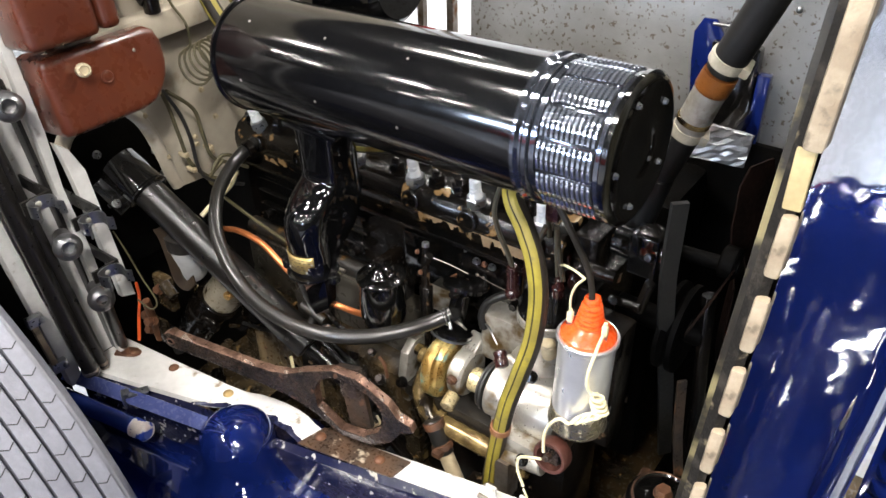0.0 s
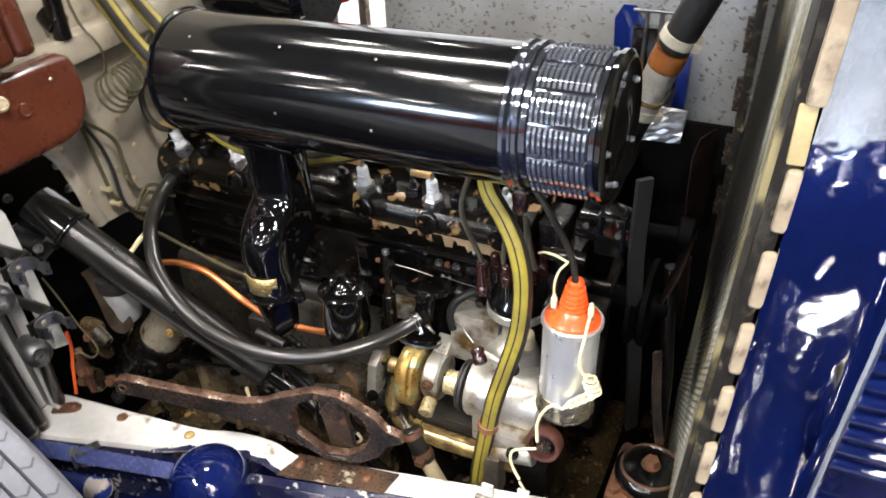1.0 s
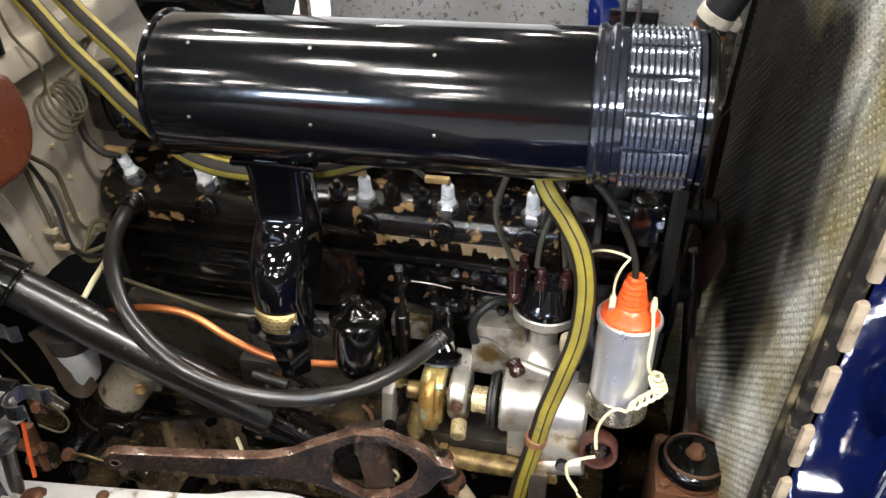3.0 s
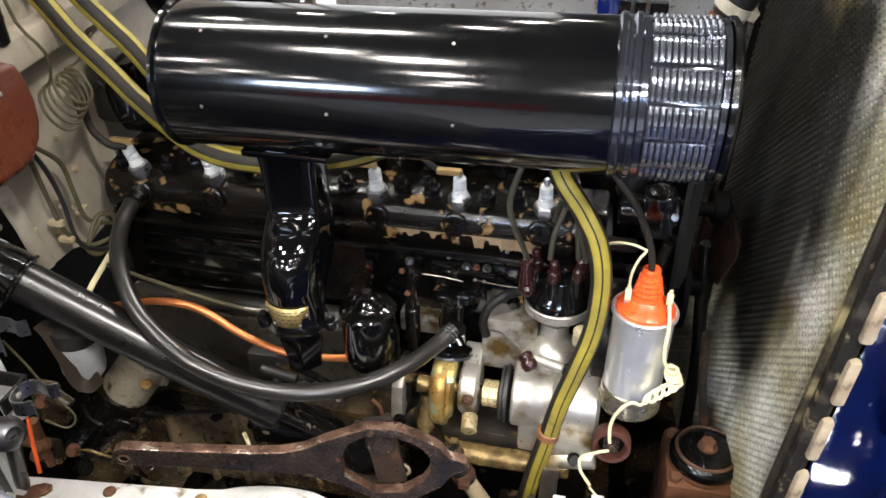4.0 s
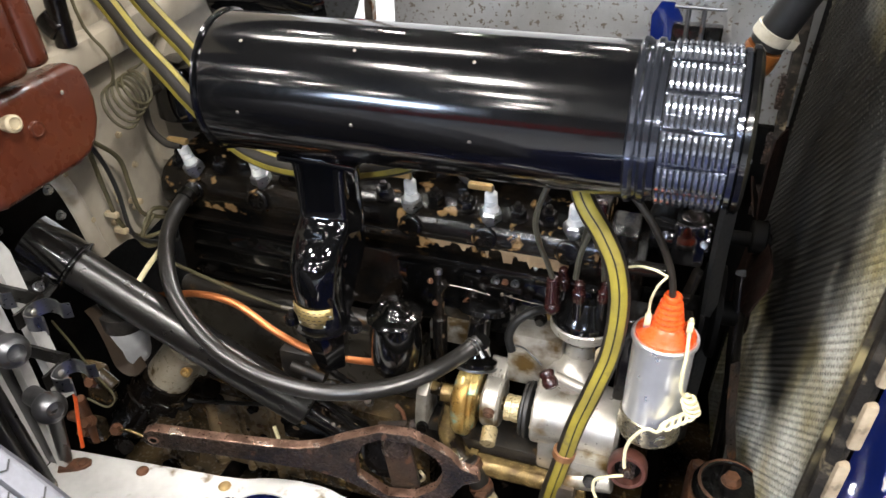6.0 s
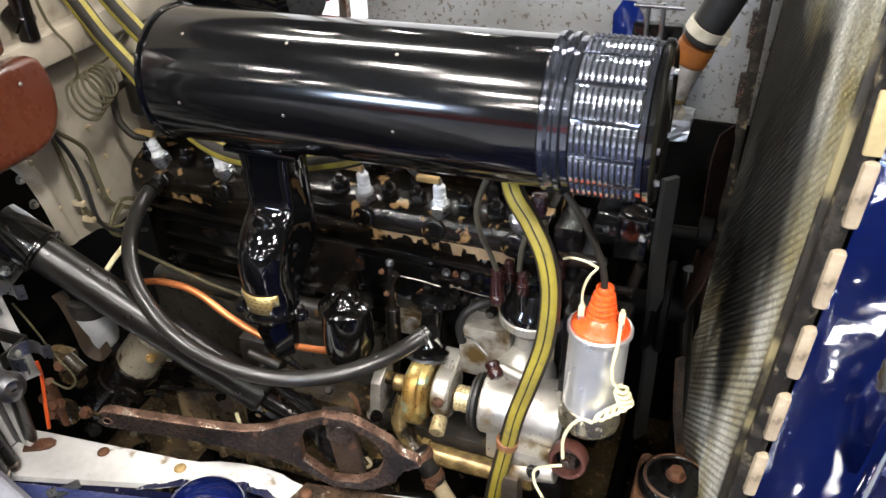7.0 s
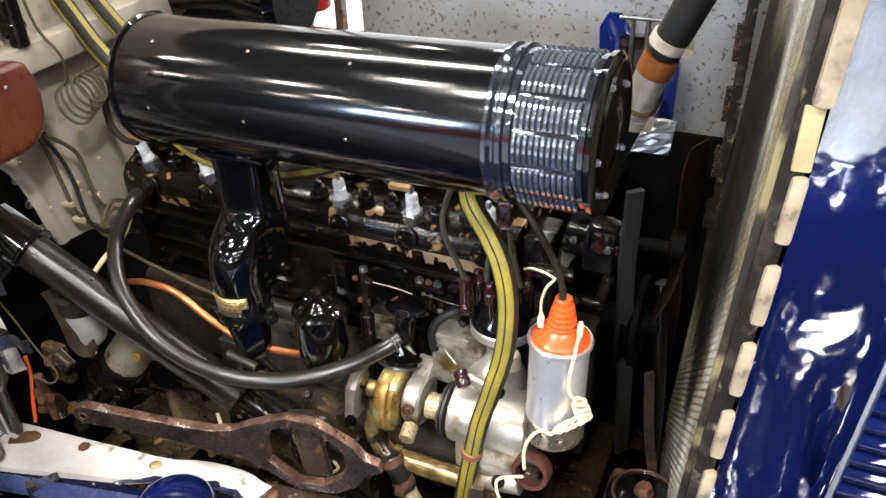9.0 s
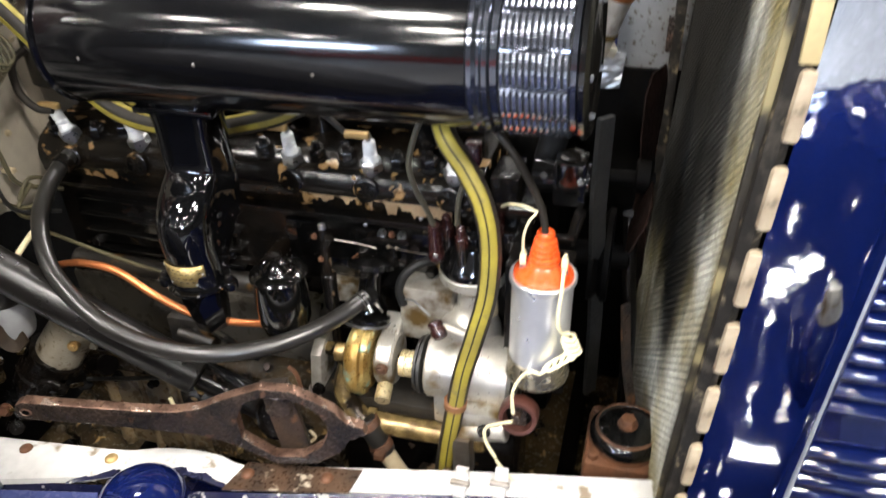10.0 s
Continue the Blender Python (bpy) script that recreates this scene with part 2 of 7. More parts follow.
M_BLUE = material("royal_blue_coach_paint", (0.0046, 0.0125, 0.096), (0.0036, 0.0095, 0.072), scale=5, rough=(0.03, 0.06), coat=0.9, bump=0.25, bscale=10)
M_PALEBEAD = material("pale_blue_beading", (0.085, 0.105, 0.26), (0.05, 0.065, 0.19), scale=30, rough=(0.18, 0.32), coat=0.3, bump=0.2, bscale=160)
M_BLUEW = material("chipped_blue_paint", (0.020, 0.038, 0.20), (0.014, 0.028, 0.15), rough=(0.12, 0.25), coat=0.4, bump=0.15, bscale=120,
                   spots=((0.55, 0.52, 0.48), 18, 0.68, 0.70, 0.6))
M_CHIPEND = material("flaked_white_over_blue", (0.60, 0.58, 0.55), (0.45, 0.36, 0.33), scale=40, rough=(0.3, 0.5), bump=0.4,
                     spots=((0.02, 0.045, 0.25), 42, 0.50, 0.54, 0.2))
M_FARPANEL = material("mottled_bare_bonnet_metal", (0.28, 0.28, 0.28), (0.20, 0.195, 0.185), scale=7, rough=(0.28, 0.42), metal=0.45, bump=0.4, bscale=300,
                      spots=((0.10, 0.082, 0.062), 170, 0.59, 0.65, 0.55))
M_PAD = material("beige_leather_pad", (0.42, 0.34, 0.235), (0.25, 0.19, 0.125), scale=44, rough=(0.5, 0.7), bump=0.6, bscale=400,
                 spots=((0.10, 0.08, 0.055), 60, 0.58, 0.70, 0.6))
M_TAPE = material("black_webbing", (0.012, 0.010, 0.008), (0.05, 0.042, 0.032), scale=70, mix=(0.5, 0.7), rough=(0.6, 0.8), spec=0.2, bump=0.6, bscale=500,
                  spots=((0.20, 0.16, 0.10), 45, 0.60, 0.68, 0.7))
M_YELLOWED = material("yellowed_edge_tape", (0.50, 0.40, 0.20), (0.36, 0.28, 0.14), scale=30, rough=(0.5, 0.7), bump=0.4)
M_GRIME = material("grimy_yellowed_solder", (0.030, 0.024, 0.013), (0.014, 0.011, 0.007), scale=40, rough=(0.4, 0.6), bump=0.6, bscale=200,
                   spots=((0.26, 0.21, 0.10), 16, 0.56, 0.66, 0.5))
M_FOIL = material("crinkled_silver_foil", (0.42, 0.42, 0.42), (0.30, 0.30, 0.29), scale=80, rough=(0.30, 0.45), metal=0.8, bump=0.6, bscale=160)
M_RED = material("red_tank_paint", (0.40, 0.012, 0.012), rough=(0.2, 0.3), coat=0.5)
M_TYRE = material("grey_tyre_tread", (0.20, 0.205, 0.24), (0.15, 0.153, 0.18), scale=30, rough=(0.40, 0.55), bump=0.3, bscale=300)
M_GROOVE = material("dark_tyre_groove", (0.03, 0.03, 0.032), rough=(0.7, 0.8))
M_PALE = material("cream_pipe_paint", (0.48, 0.40, 0.26), (0.32, 0.25, 0.15), rough=(0.4, 0.6), bump=0.3)
M_FLOOR = material("pale_hall_floor", (0.36, 0.38, 0.42), (0.30, 0.32, 0.36), scale=1.2, rough=(0.2, 0.35))
M_WALL = material("grey_hall_wall", (0.15, 0.15, 0.155), (0.11, 0.11, 0.115), scale=1, rough=(0.6, 0.8))
M_CEIL = material("dark_hall_ceiling", (0.05, 0.05, 0.052), (0.03, 0.03, 0.033), scale=1, rough=(0.7, 0.8))
M_BOWL = material("frosted_grey_bowl", (0.36, 0.37, 0.38), (0.26, 0.265, 0.27), scale=20, rough=(0.35, 0.5), bump=0.1)
M_WHITE = material("bright_hall_sheet", (0.86, 0.86, 0.85), rough=(0.5, 0.6))


def glow(name, colour, strength):
    m = bpy.data.materials.new(name)
    m.use_nodes = True
    b = m.node_tree.nodes["Principled BSDF"]
    b.inputs["Emission Color"].default_value = (*colour, 1)
    b.inputs["Emission Strength"].default_value = strength
    return m


M_SPOT = glow("lit_spot_lens", (1.0, 0.955, 0.89), 290.0)


def core_material():
    """The radiator's matrix: pale grey and brassy tube ends, with shade painted round the fan and dull yellow stains.
    """
    m = bpy.data.materials.new("honeycomb_radiator_matrix")
    m.use_nodes = True
    nt = m.node_tree
    b = nt.nodes["Principled BSDF"]
    tc = nt.nodes.new("ShaderNodeTexCoord")

    def noise_tex(scale, detail, stretch=(1, 1, 1)):
        mp = nt.nodes.new("ShaderNodeMapping")
        mp.inputs["Scale"].default_value = stretch
        n = nt.nodes.new("ShaderNodeTexNoise")
        n.inputs["Scale"].default_value, n.inputs["Detail"].default_value = scale, detail
        nt.links.new(tc.outputs["Object"], mp.inputs["Vector"])
        nt.links.new(mp.outputs[0], n.inputs["Vector"])
        return n.outputs[0]

    def ramp(src, stops):
        r = nt.nodes.new("ShaderNodeValToRGB")
        els = r.color_ramp.elements
        while len(els) < len(stops):
            els.new(0.5)
        for el, (pos, col) in zip(els, stops):
            el.position, el.color = pos, (*col, 1)
        nt.links.new(src, r.inputs[0])
        return r.outputs[0]

    def mixer(fac, a, c):
        x = nt.nodes.new("ShaderNodeMix")
        x.data_type = "RGBA"
        nt.links.new(fac, x.inputs["Factor"])
        for k, v in ((6, a), (7, c)):
            if isinstance(v, tuple):
                x.inputs[k].default_value = (*v, 1)
            else:
                nt.links.new(v, x.inputs[k])
        return x.outputs[2]

    metal = ramp(noise_tex(9, 4), [(0.36, (0.24, 0.20, 0.09)), (0.50, (0.38, 0.355, 0.265)), (0.64, (0.54, 0.53, 0.46))])
    grain = ramp(noise_tex(260, 3), [(0.30, (0.35, 0.35, 0.35)), (0.60, (1, 1, 1))])
    mul = nt.nodes.new("ShaderNodeMix")
    mul.data_type, mul.blend_type = "RGBA", "MULTIPLY"
    mul.inputs["Factor"].default_value = 0.7
    nt.links.new(metal, mul.inputs[6])
    nt.links.new(grain, mul.inputs[7])
    # shade painted in a ring round the fan's hub, ragged by noise; streaks above
    sep = nt.nodes.new("ShaderNodeVectorMath")
    sep.operation = "DISTANCE"
    nt.links.new(tc.outputs["Object"], sep.inputs[0])
    sep.inputs[1].default_value = (-0.03, 0.80, 0.88)
    add = nt.nodes.new("ShaderNodeMath")
    add.operation = "MULTIPLY_ADD"
    nt.links.new(noise_tex(7, 5, (1, 1, 0.6)), add.inputs[0])
    add.inputs[1].default_value = -0.34
    nt.links.new(sep.outputs["Value"], add.inputs[2])
    fan_shade = ramp(add.outputs[0], [(0.0, (0.97, 0.97, 0.97)), (0.085, (0, 0, 0))])
    streak = ramp(noise_tex(11, 4, (1, 1.6, 0.35)), [(0.50, (0, 0, 0)), (0.66, (0.70, 0.70, 0.70))])
    col = mixer(streak, mul.outputs[2], (0.016, 0.015, 0.014))
    col = mixer(fan_shade, col, (0.007, 0.0065, 0.006))
    nt.links.new(col, b.inputs["Base Color"])
    b.inputs["Roughness"].default_value = 0.6
    b.inputs["Specular IOR Level"].default_value = 0.12
    return m


M_CORE = core_material()

# ---- mesh tools ----


def frame_of(p0, p1, up=(0, 0, 1)):
    """A matrix at p0 whose z runs to p1."""
    z = (Vector(p1) - Vector(p0)).normalized()
    u = Vector(up)
    if abs(z.dot(u)) > 0.99:
        u = Vector((1, 0, 0))
    x = u.cross(z).normalized()
    y = z.cross(x)
    m = Matrix((x, y, z)).transposed().to_4x4()
    m.translation = Vector(p0)
    return m


def lathe(bm, profile, p0, p1, seg=24, squash=1.0, up=(0, 0, 1), close=True):
    """Turns (radius, height) pairs round the line from p0 towards p1; heights in metres from p0."""
    m = frame_of(p0, p1, up)
    rings = []
    for r, h in profile:
        rings.append([bm.verts.new(m @ Vector((r * math.cos(2 * math.pi * k / seg), squash * r * math.sin(2 * math.pi * k / seg), h))) for k in range(seg)])
    for a, b in zip(rings, rings[1:]):
        for k in range(seg):
            bm.faces.new((a[k], a[(k + 1) % seg], b[(k + 1) % seg], b[k]))
    if close:
        bm.faces.new(rings[0][::-1])
        bm.faces.new(rings[-1])
    return bm


def rod(bm, p0, p1, r0, r1=None, seg=16, edge=0.0):
    r1 = r0 if r1 is None else r1
    h = (Vector(p1) - Vector(p0)).length
    e = edge or min(r0, r1, h) * 0.12
    return lathe(bm, [(r0 - e, 0), (r0, e), (r1, h - e), (r1 - e, h)], p0, p1, seg)


def smooth_line(points, steps=8):
    pts = [Vector(p) for p in points]
    if len(pts) < 3:
        return pts
    ext = [2 * pts[0] - pts[1]] + pts + [2 * pts[-1] - pts[-2]]
    out = []
    for i in range(1, len(ext) - 2):
        a, b, c, d = ext[i - 1:i + 3]
        for s in range(steps):
            t = s / steps
            out.append(0.5 * (2 * b + (c - a) * t + (2 * a - 5 * b + 4 * c - d) * t * t + (3 * b - a - 3 * c + d) * t ** 3))
    out.append(pts[-1])
    return out


def sweep(bm, points, section, steps=8, closed_section=True, radii=None):
    """Sweeps a flat section (list of (a, b) across the line) along a smooth line, with no twist."""
    line = smooth_line(points, steps)
    n = len(line)
    tang = [(line[min(i + 1, n - 1)] - line[max(i - 1, 0)]).normalized() for i in range(n)]
    side = tang[0].orthogonal().normalized()
    rings = []
    for i in range(n):
        side = (side - tang[i] * side.dot(tang[i])).normalized()
        up = tang[i].cross(side)
        k = radii(i / (n - 1)) if radii else 1.0
        rings.append([bm.verts.new(line[i] + side * a * k + up * b * k) for a, b in section])
    m = len(section)
    for a, b in zip(rings, rings[1:]):
        for k in range(m if closed_section else m - 1):
            bm.faces.new((a[k], a[(k + 1) % m], b[(k + 1) % m], b[k]))
    if closed_section:
        bm.faces.new(rings[0][::-1])
        bm.faces.new(rings[-1])
    return bm


def disc(r, seg=12):
    return [(r * math.cos(2 * math.pi * k / seg), r * math.sin(2 * math.pi * k / seg)) for k in range(seg)]


def tube(bm, points, r, seg=12, steps=8, radii=None):
    return sweep(bm, points, disc(r, seg), steps, True, radii)


def box(bm, lo, hi, bevel=0.0, m=None, seg=2):
    """A box between two corners, its edges rounded, through the matrix m."""
    lo, hi = Vector(lo), Vector(hi)
    t = Matrix.Translation((lo + hi) / 2) @ Matrix.Diagonal((*(hi - lo), 1))
    g = bmesh.ops.create_cube(bm, size=1, matrix=(m or Matrix()) @ t)
    if bevel:
        edges = list({e for v in g["verts"] for e in v.link_edges})
        bmesh.ops.bevel(bm, geom=edges, offset=bevel, segments=seg, profile=0.6, affect="EDGES")
    return bm


def prism(bm, outline, m, thick, bevel=0.0, hole=None):
    """An outline in the xy plane of m, thick along its z; hole: an inner outline with as many points."""
    if hole is None:
        lo = [bm.verts.new(m @ Vector((x, y, 0))) for x, y in outline]
        hi = [bm.verts.new(m @ Vector((x, y, thick))) for x, y in outline]
        faces = [bm.faces.new(lo[::-1]), bm.faces.new(hi)]
        n = len(lo)
        for k in range(n):
            faces.append(bm.faces.new((lo[k], lo[(k + 1) % n], hi[(k + 1) % n], hi[k])))
        if bevel:
            edges = list(set(faces[0].edges) | set(faces[1].edges))
            bmesh.ops.bevel(bm, geom=edges, offset=bevel, segments=2, profile=0.6, affect="EDGES")
        return bm
    n = len(outline)
    rows = [[bm.verts.new(m @ Vector((x, y, z))) for x, y in line] for line, z in ((outline, 0), (outline, thick), (hole, thick), (hole, 0))]
    for a, b in zip(rows, rows[1:] + rows[:1]):
        for k in range(n):
            bm.faces.new((a[k], a[(k + 1) % n], b[(k + 1) % n], b[k]))
    return bm


def ball(bm, place, r, squash=(1, 1, 1), seg=16):
    bmesh.ops.create_uvsphere(bm, u_segments=seg, v_segments=max(8, seg // 2), radius=r,
                              matrix=Matrix.Translation(place) @ Matrix.Diagonal((*squash, 1)))
    return bm


def finish(name, bm, mat, smooth=True):
    bmesh.ops.recalc_face_normals(bm, faces=bm.faces[:])
    me = bpy.data.meshes.new(name)
    bm.to_mesh(me)
    bm.free()
    me.materials.append(mat)
    if smooth:
        for p in me.polygons:
            p.use_smooth = True
        me.set_sharp_from_angle(angle=radians(38))
    return me


def solid(name, bm, mat, label="", category="", kind="", group="", smooth=True):
    """A thing that is one mesh."""
    return tagged(new(name, finish(name, bm, mat, smooth)), label, category, group, kind)


def thing(name, place, label, category, group="", kind=""):
    ob = new(name)
    ob.empty_display_size = 0.02
    ob.matrix_basis = Matrix.Translation(place)
    return tagged(ob, label, category, group, kind)


def part(name, bm, mat, parent, label="", smooth=True):
    ob = new(name, bm if isinstance(bm, bpy.types.Mesh) else finish(name, bm, mat, smooth))
    ob.parent = parent
    if parent.type == "EMPTY":
        ob.matrix_parent_inverse = parent.matrix_basis.inverted()
    return tagged(ob, label)


def at(ob, m):
    ob.matrix_basis = m
    return ob


def B():
    return bmesh.new()


def hexbolt_mesh(name, r, h, mat):
    bm = B()
    lathe(bm, [(r * 1.35, 0), (r * 1.35, h * 0.15)], (0, 0, 0), (0, 0, 1), 16)
    lathe(bm, [(r * 1.1, h * 0.15), (r * 1.1, h * 0.8), (r * 0.95, h)], (0, 0, 0), (0, 0, 1), 6)
    return finish(name, bm, mat)


def dome_mesh(name, r, h, mat):
    bm = B()
    lathe(bm, [(r, 0), (r * 0.95, h * 0.4), (r * 0.7, h * 0.8), (r * 0.3, h)], (0, 0, 0), (0, 0, 1), 12)
    return finish(name, bm, mat)


def facing(place, way, spin=0.0):
    """A matrix at place whose z looks along way."""
    return frame_of(place, Vector(place) + Vector(way)) @ Matrix.Rotation(spin, 4, "Z")


NUT = hexbolt_mesh("nut", 0.0055, 0.009, M_GREASY)
NUT_COPPER = hexbolt_mesh("nut", 0.0036, 0.005, M_RUSTCU)
NUT_OLD = hexbolt_mesh("nut", 0.0055, 0.009, M_OLDBAR)
NUT_STEEL = hexbolt_mesh("nut", 0.0045, 0.006, M_ZINC)
DRUM_RIVET = dome_mesh("rivet", 0.0016, 0.0008, M_STEEL)
SCREW = dome_mesh("screw", 0.0042, 0.003, M_ZINC)
RIVET = dome_mesh("rivet", 0.0022, 0.0012, M_ALUP)

# ---- the hall ----
bm = B(); box(bm, (-14, -12, -0.1), (14, 12, 0))
solid("ground", bm, M_FLOOR, "pale smooth exhibition hall floor", "floor", "structure")
for nm, lo, hi in (("wall_north", (-14, 12, -0.1), (14, 12.2, 5.2)), ("wall_south", (-14, -12.2, -0.1), (14, -12, 5.2)),
                   ("wall_east", (14, -12.2, -0.1), (14.2, 12.2, 5.2)), ("wall_west", (-14.2, -12.2, -0.1), (-14, 12.2, 5.2))):
    bm = B(); box(bm, lo, hi)
    solid(nm, bm, M_WALL, "plain grey wall of the hall", "wall", "structure")
bm = B(); box(bm, (-14.2, -12.2, 5.2), (14.2, 12.2, 5.4))
solid("ceiling", bm, M_CEIL, "dark hall ceiling", "ceiling", "structure")
for lx, ly, watts in LAMP_ROWS:
    bm = B(); box(bm, (lx - 0.8, ly - 0.16, 3.98), (lx + 0.8, ly + 0.16, 4.06), 0.01)
    lamp = thing("ceiling_lamp", (lx, ly, 5.2), "long suspended strip lamp, switched on", "lamp", "strip lamps")
    part("housing", bm, M_WALL, lamp)
    for dx in (-0.6, 0.6):
        bm = B(); rod(bm, (lx + dx, ly, 4.06), (lx + dx, ly, 5.2), 0.006, seg=6)
        part("hanger", bm, M_STEEL, lamp)
# Made-up housings round the added fill lamps.
for lx, ly, watts in FRONT_FILLS:
    fill_lamp = thing("fill_lamp_housing", (lx, ly, 5.2), "round suspended housing made up for an added fill lamp", "lamp")
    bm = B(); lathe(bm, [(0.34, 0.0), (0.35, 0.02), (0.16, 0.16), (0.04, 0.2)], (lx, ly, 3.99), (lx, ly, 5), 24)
    part("reflector", bm, M_WALL, fill_lamp)
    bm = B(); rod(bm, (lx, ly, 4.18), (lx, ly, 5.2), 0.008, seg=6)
    part("hanger", bm, M_STEEL, fill_lamp)

# grid of round high-bay lamps over the hall
rng = random.Random(8)
lamp_places = []
for ix in range(8):
    for iy in range(4 if ix < 4 else 5):
        sx, sy = -7.7 + 2.6 * ix + rng.uniform(-0.6, 0.6), -1.1 - 2.1 * iy + rng.uniform(-0.55, 0.55)
        if ix >= 4:
            sx, sy = 0.6 + 1.25 * (ix - 4) + 0.2 * iy, -1.9 - 1.5 * iy
        lamp_places.append((sx, sy, rng.choice((0.15, 0.17, 0.20)) if ix < 4 else 0.075))
lamp_places += [(-3.0 + 1.9 * k + 0.25 * q, 2.4 + 1.8 * q, 0.08) for k in range(5) for q in range(3)]
for sx, sy, r in lamp_places:
    bay = thing("high_bay_lamp", (sx, sy, 5.2), "round high-bay hall lamp, switched on", "lamp", "high-bay lamps")
    bm = B(); prism(bm, [(r * math.cos(math.pi * k / 5), r * math.sin(math.pi * k / 5)) for k in range(10)], Matrix.Translation((sx, sy, 4.405)), 0.01)
    part("lens", bm, M_SPOT, bay)
    bm = B(); lathe(bm, [(r * 1.08, 0.0), (r * 1.1, 0.02), (r * 0.5, 0.16), (0.04, 0.2)], (sx, sy, 4.425), (sx, sy, 5), 16)
    part("reflector", bm, M_WALL, bay)
    bm = B(); rod(bm, (sx, sy, 4.62), (sx, sy, 5.2), 0.008, seg=6)
    part("hanger", bm, M_STEEL, bay)

# Unseen red panel on legs, added for the drum's red reflection.
stand = thing("red_reflection_panel", (-1.9, -4.2, 0), "red panel added across the hall for the red streak on the drum", "display stand")
bm = B(); box(bm, (-3.1, -4.5, 0.62), (-0.7, -4.2, 1.28), 0.05)
part("stand_panel", bm, M_RED, stand)
for sx in (-2.9, -0.9):
    bm = B(); box(bm, (sx - 0.05, -4.45, 0.0), (sx + 0.05, -4.25, 0.63), 0.01)
    part("leg", bm, M_STEEL, stand)
BRASS_NUT = hexbolt_mesh("nut", 0.0045, 0.006, M_PALE)
# ---- the car's structure ----
bulkhead = thing("bulkhead", (-0.8, 0.7, 0.5), "grey-beige painted steel bulkhead with bolts and dull stains", "bulkhead", kind="structure")
bm = B()
prism(bm, [(0.43, 0.925), (0.45, 0.922), (0.475, 0.932), (0.505, 0.925), (0.53, 0.895), (0.545, 0.85), (0.553, 0.81), (0.56, 0.787), (0.60, 0.782), (0.632, 0.768), (0.66, 0.77), (1.10, 0.77), (1.10, 1.30), (0.43, 1.30)],
      Matrix(((0, 0, 1, -0.802), (1, 0, 0, 0), (0, 1, 0, 0), (0, 0, 0, 1))), 0.012)
part("panel", bm, M_FIRE, bulkhead)
bm = B()
sweep(bm, [(-0.796, y, z) for y, z in ((0.415, 0.905), (0.43, 0.922), (0.452, 0.926), (0.476, 0.934), (0.507, 0.926), (0.532, 0.896), (0.547, 0.85), (0.555, 0.81), (0.562, 0.788))],
      [(0.009 * math.cos(2 * math.pi * k / 12), 0.009 * math.sin(2 * math.pi * k / 12)) for k in range(12)], 5)
part("rolled_lip", bm, M_FIRE, bulkhead, "rolled pale edge round the column's opening")
bm = B(); box(bm, (-0.792, 0.44, 0.999), (-0.764, 1.02, 1.031), 0.006)
part("ledge", bm, M_FIRE, bulkhead)
bm = B()
prism(bm, [(0, 0), (0.10, 0.0), (0.13, 0.10), (0.05, 0.16), (-0.01, 0.10)], Matrix(((0, 0, 1, -0.80), (1, 0, 0, 0.70), (0, 1, 0, 0.84), (0, 0, 0, 1))), 0.03, 0.004)
part("pressing", bm, M_FIRE, bulkhead)
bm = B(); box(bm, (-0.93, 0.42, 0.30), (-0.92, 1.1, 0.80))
part("toe_board", bm, M_BLACKSHADE, bulkhead)
for y, z in ((0.603, 0.846), (0.585, 0.815), (0.603, 0.835), (0.626, 0.812), (0.645, 0.86), (0.70, 0.95), (0.63, 0.905), (0.533, 0.835 + 0.07), (0.552, 0.838)):
    at(part("bolt", BRASS_NUT, None, bulkhead), facing((-0.79, y, z), (1, 0, 0), y * 9) @ Matrix.Scale(0.7, 4))
bulkhead.matrix_basis = Matrix.Translation((-0.785, 0.50, 0)) @ Matrix.Rotation(radians(4.5), 4, "Z") @ Matrix.Translation((0.785, -0.50, 0)) @ bulkhead.matrix_basis

# white strips and posts at its outer edge, leaning in towards the top
FX = Matrix(((0, 0, 1, 0), (1, 0, 0, 0), (0, 1, 0, 0), (0, 0, 0, 1)))
bm = B()
prism(bm, [(0.443, 0.683), (0.434, 0.796), (0.429, 0.879), (0.417, 0.911), (0.403, 0.924), (0.409, 0.888), (0.417, 0.805), (0.424, 0.69)], Matrix.Translation((-0.785, 0, 0)) @ FX, 0.012, 0.002)
part("side_flange", bm, M_RAIL, bulkhead, "chipped white-painted side flange")
bm = B()
prism(bm, [(0.399, 0.607), (0.411, 0.607), (0.405, 0.778), (0.397, 0.871), (0.398, 0.94), (0.391, 1.12), (0.379, 1.12)], Matrix.Translation((-0.787, 0, 0)) @ FX, 0.012, 0.002)
part("edge_strip", bm, M_RAIL, bulkhead, "narrow white-painted edge strip")
bm = B()
prism(bm, [(0.325, 0.603), (0.343, 0.603), (0.298, 1.12), (0.279, 1.12)], Matrix.Translation((-0.795, 0, 0)) @ FX, 0.020, 0.004)
part("side_post", bm, M_RAIL, bulkhead, "dirty white side post")
bm = B()
prism(bm, [(0.3595, 0.607), (0.364, 0.607), (0.329, 1.12), (0.3245, 1.12)], Matrix.Translation((-0.800, 0, 0)) @ FX, 0.025, 0.001)
part("channel_edge", bm, M_RAIL, bulkhead, "thin worn white edge of a channel")
bm = B()
prism(bm, [(0.339, 0.605), (0.411, 0.605), (0.391, 1.12), (0.294, 1.12)], Matrix.Translation((-0.812, 0, 0)) @ FX, 0.010)
part("back_panel", bm, M_RAIL, bulkhead, "dirty white panel behind the tools")
bm = B()
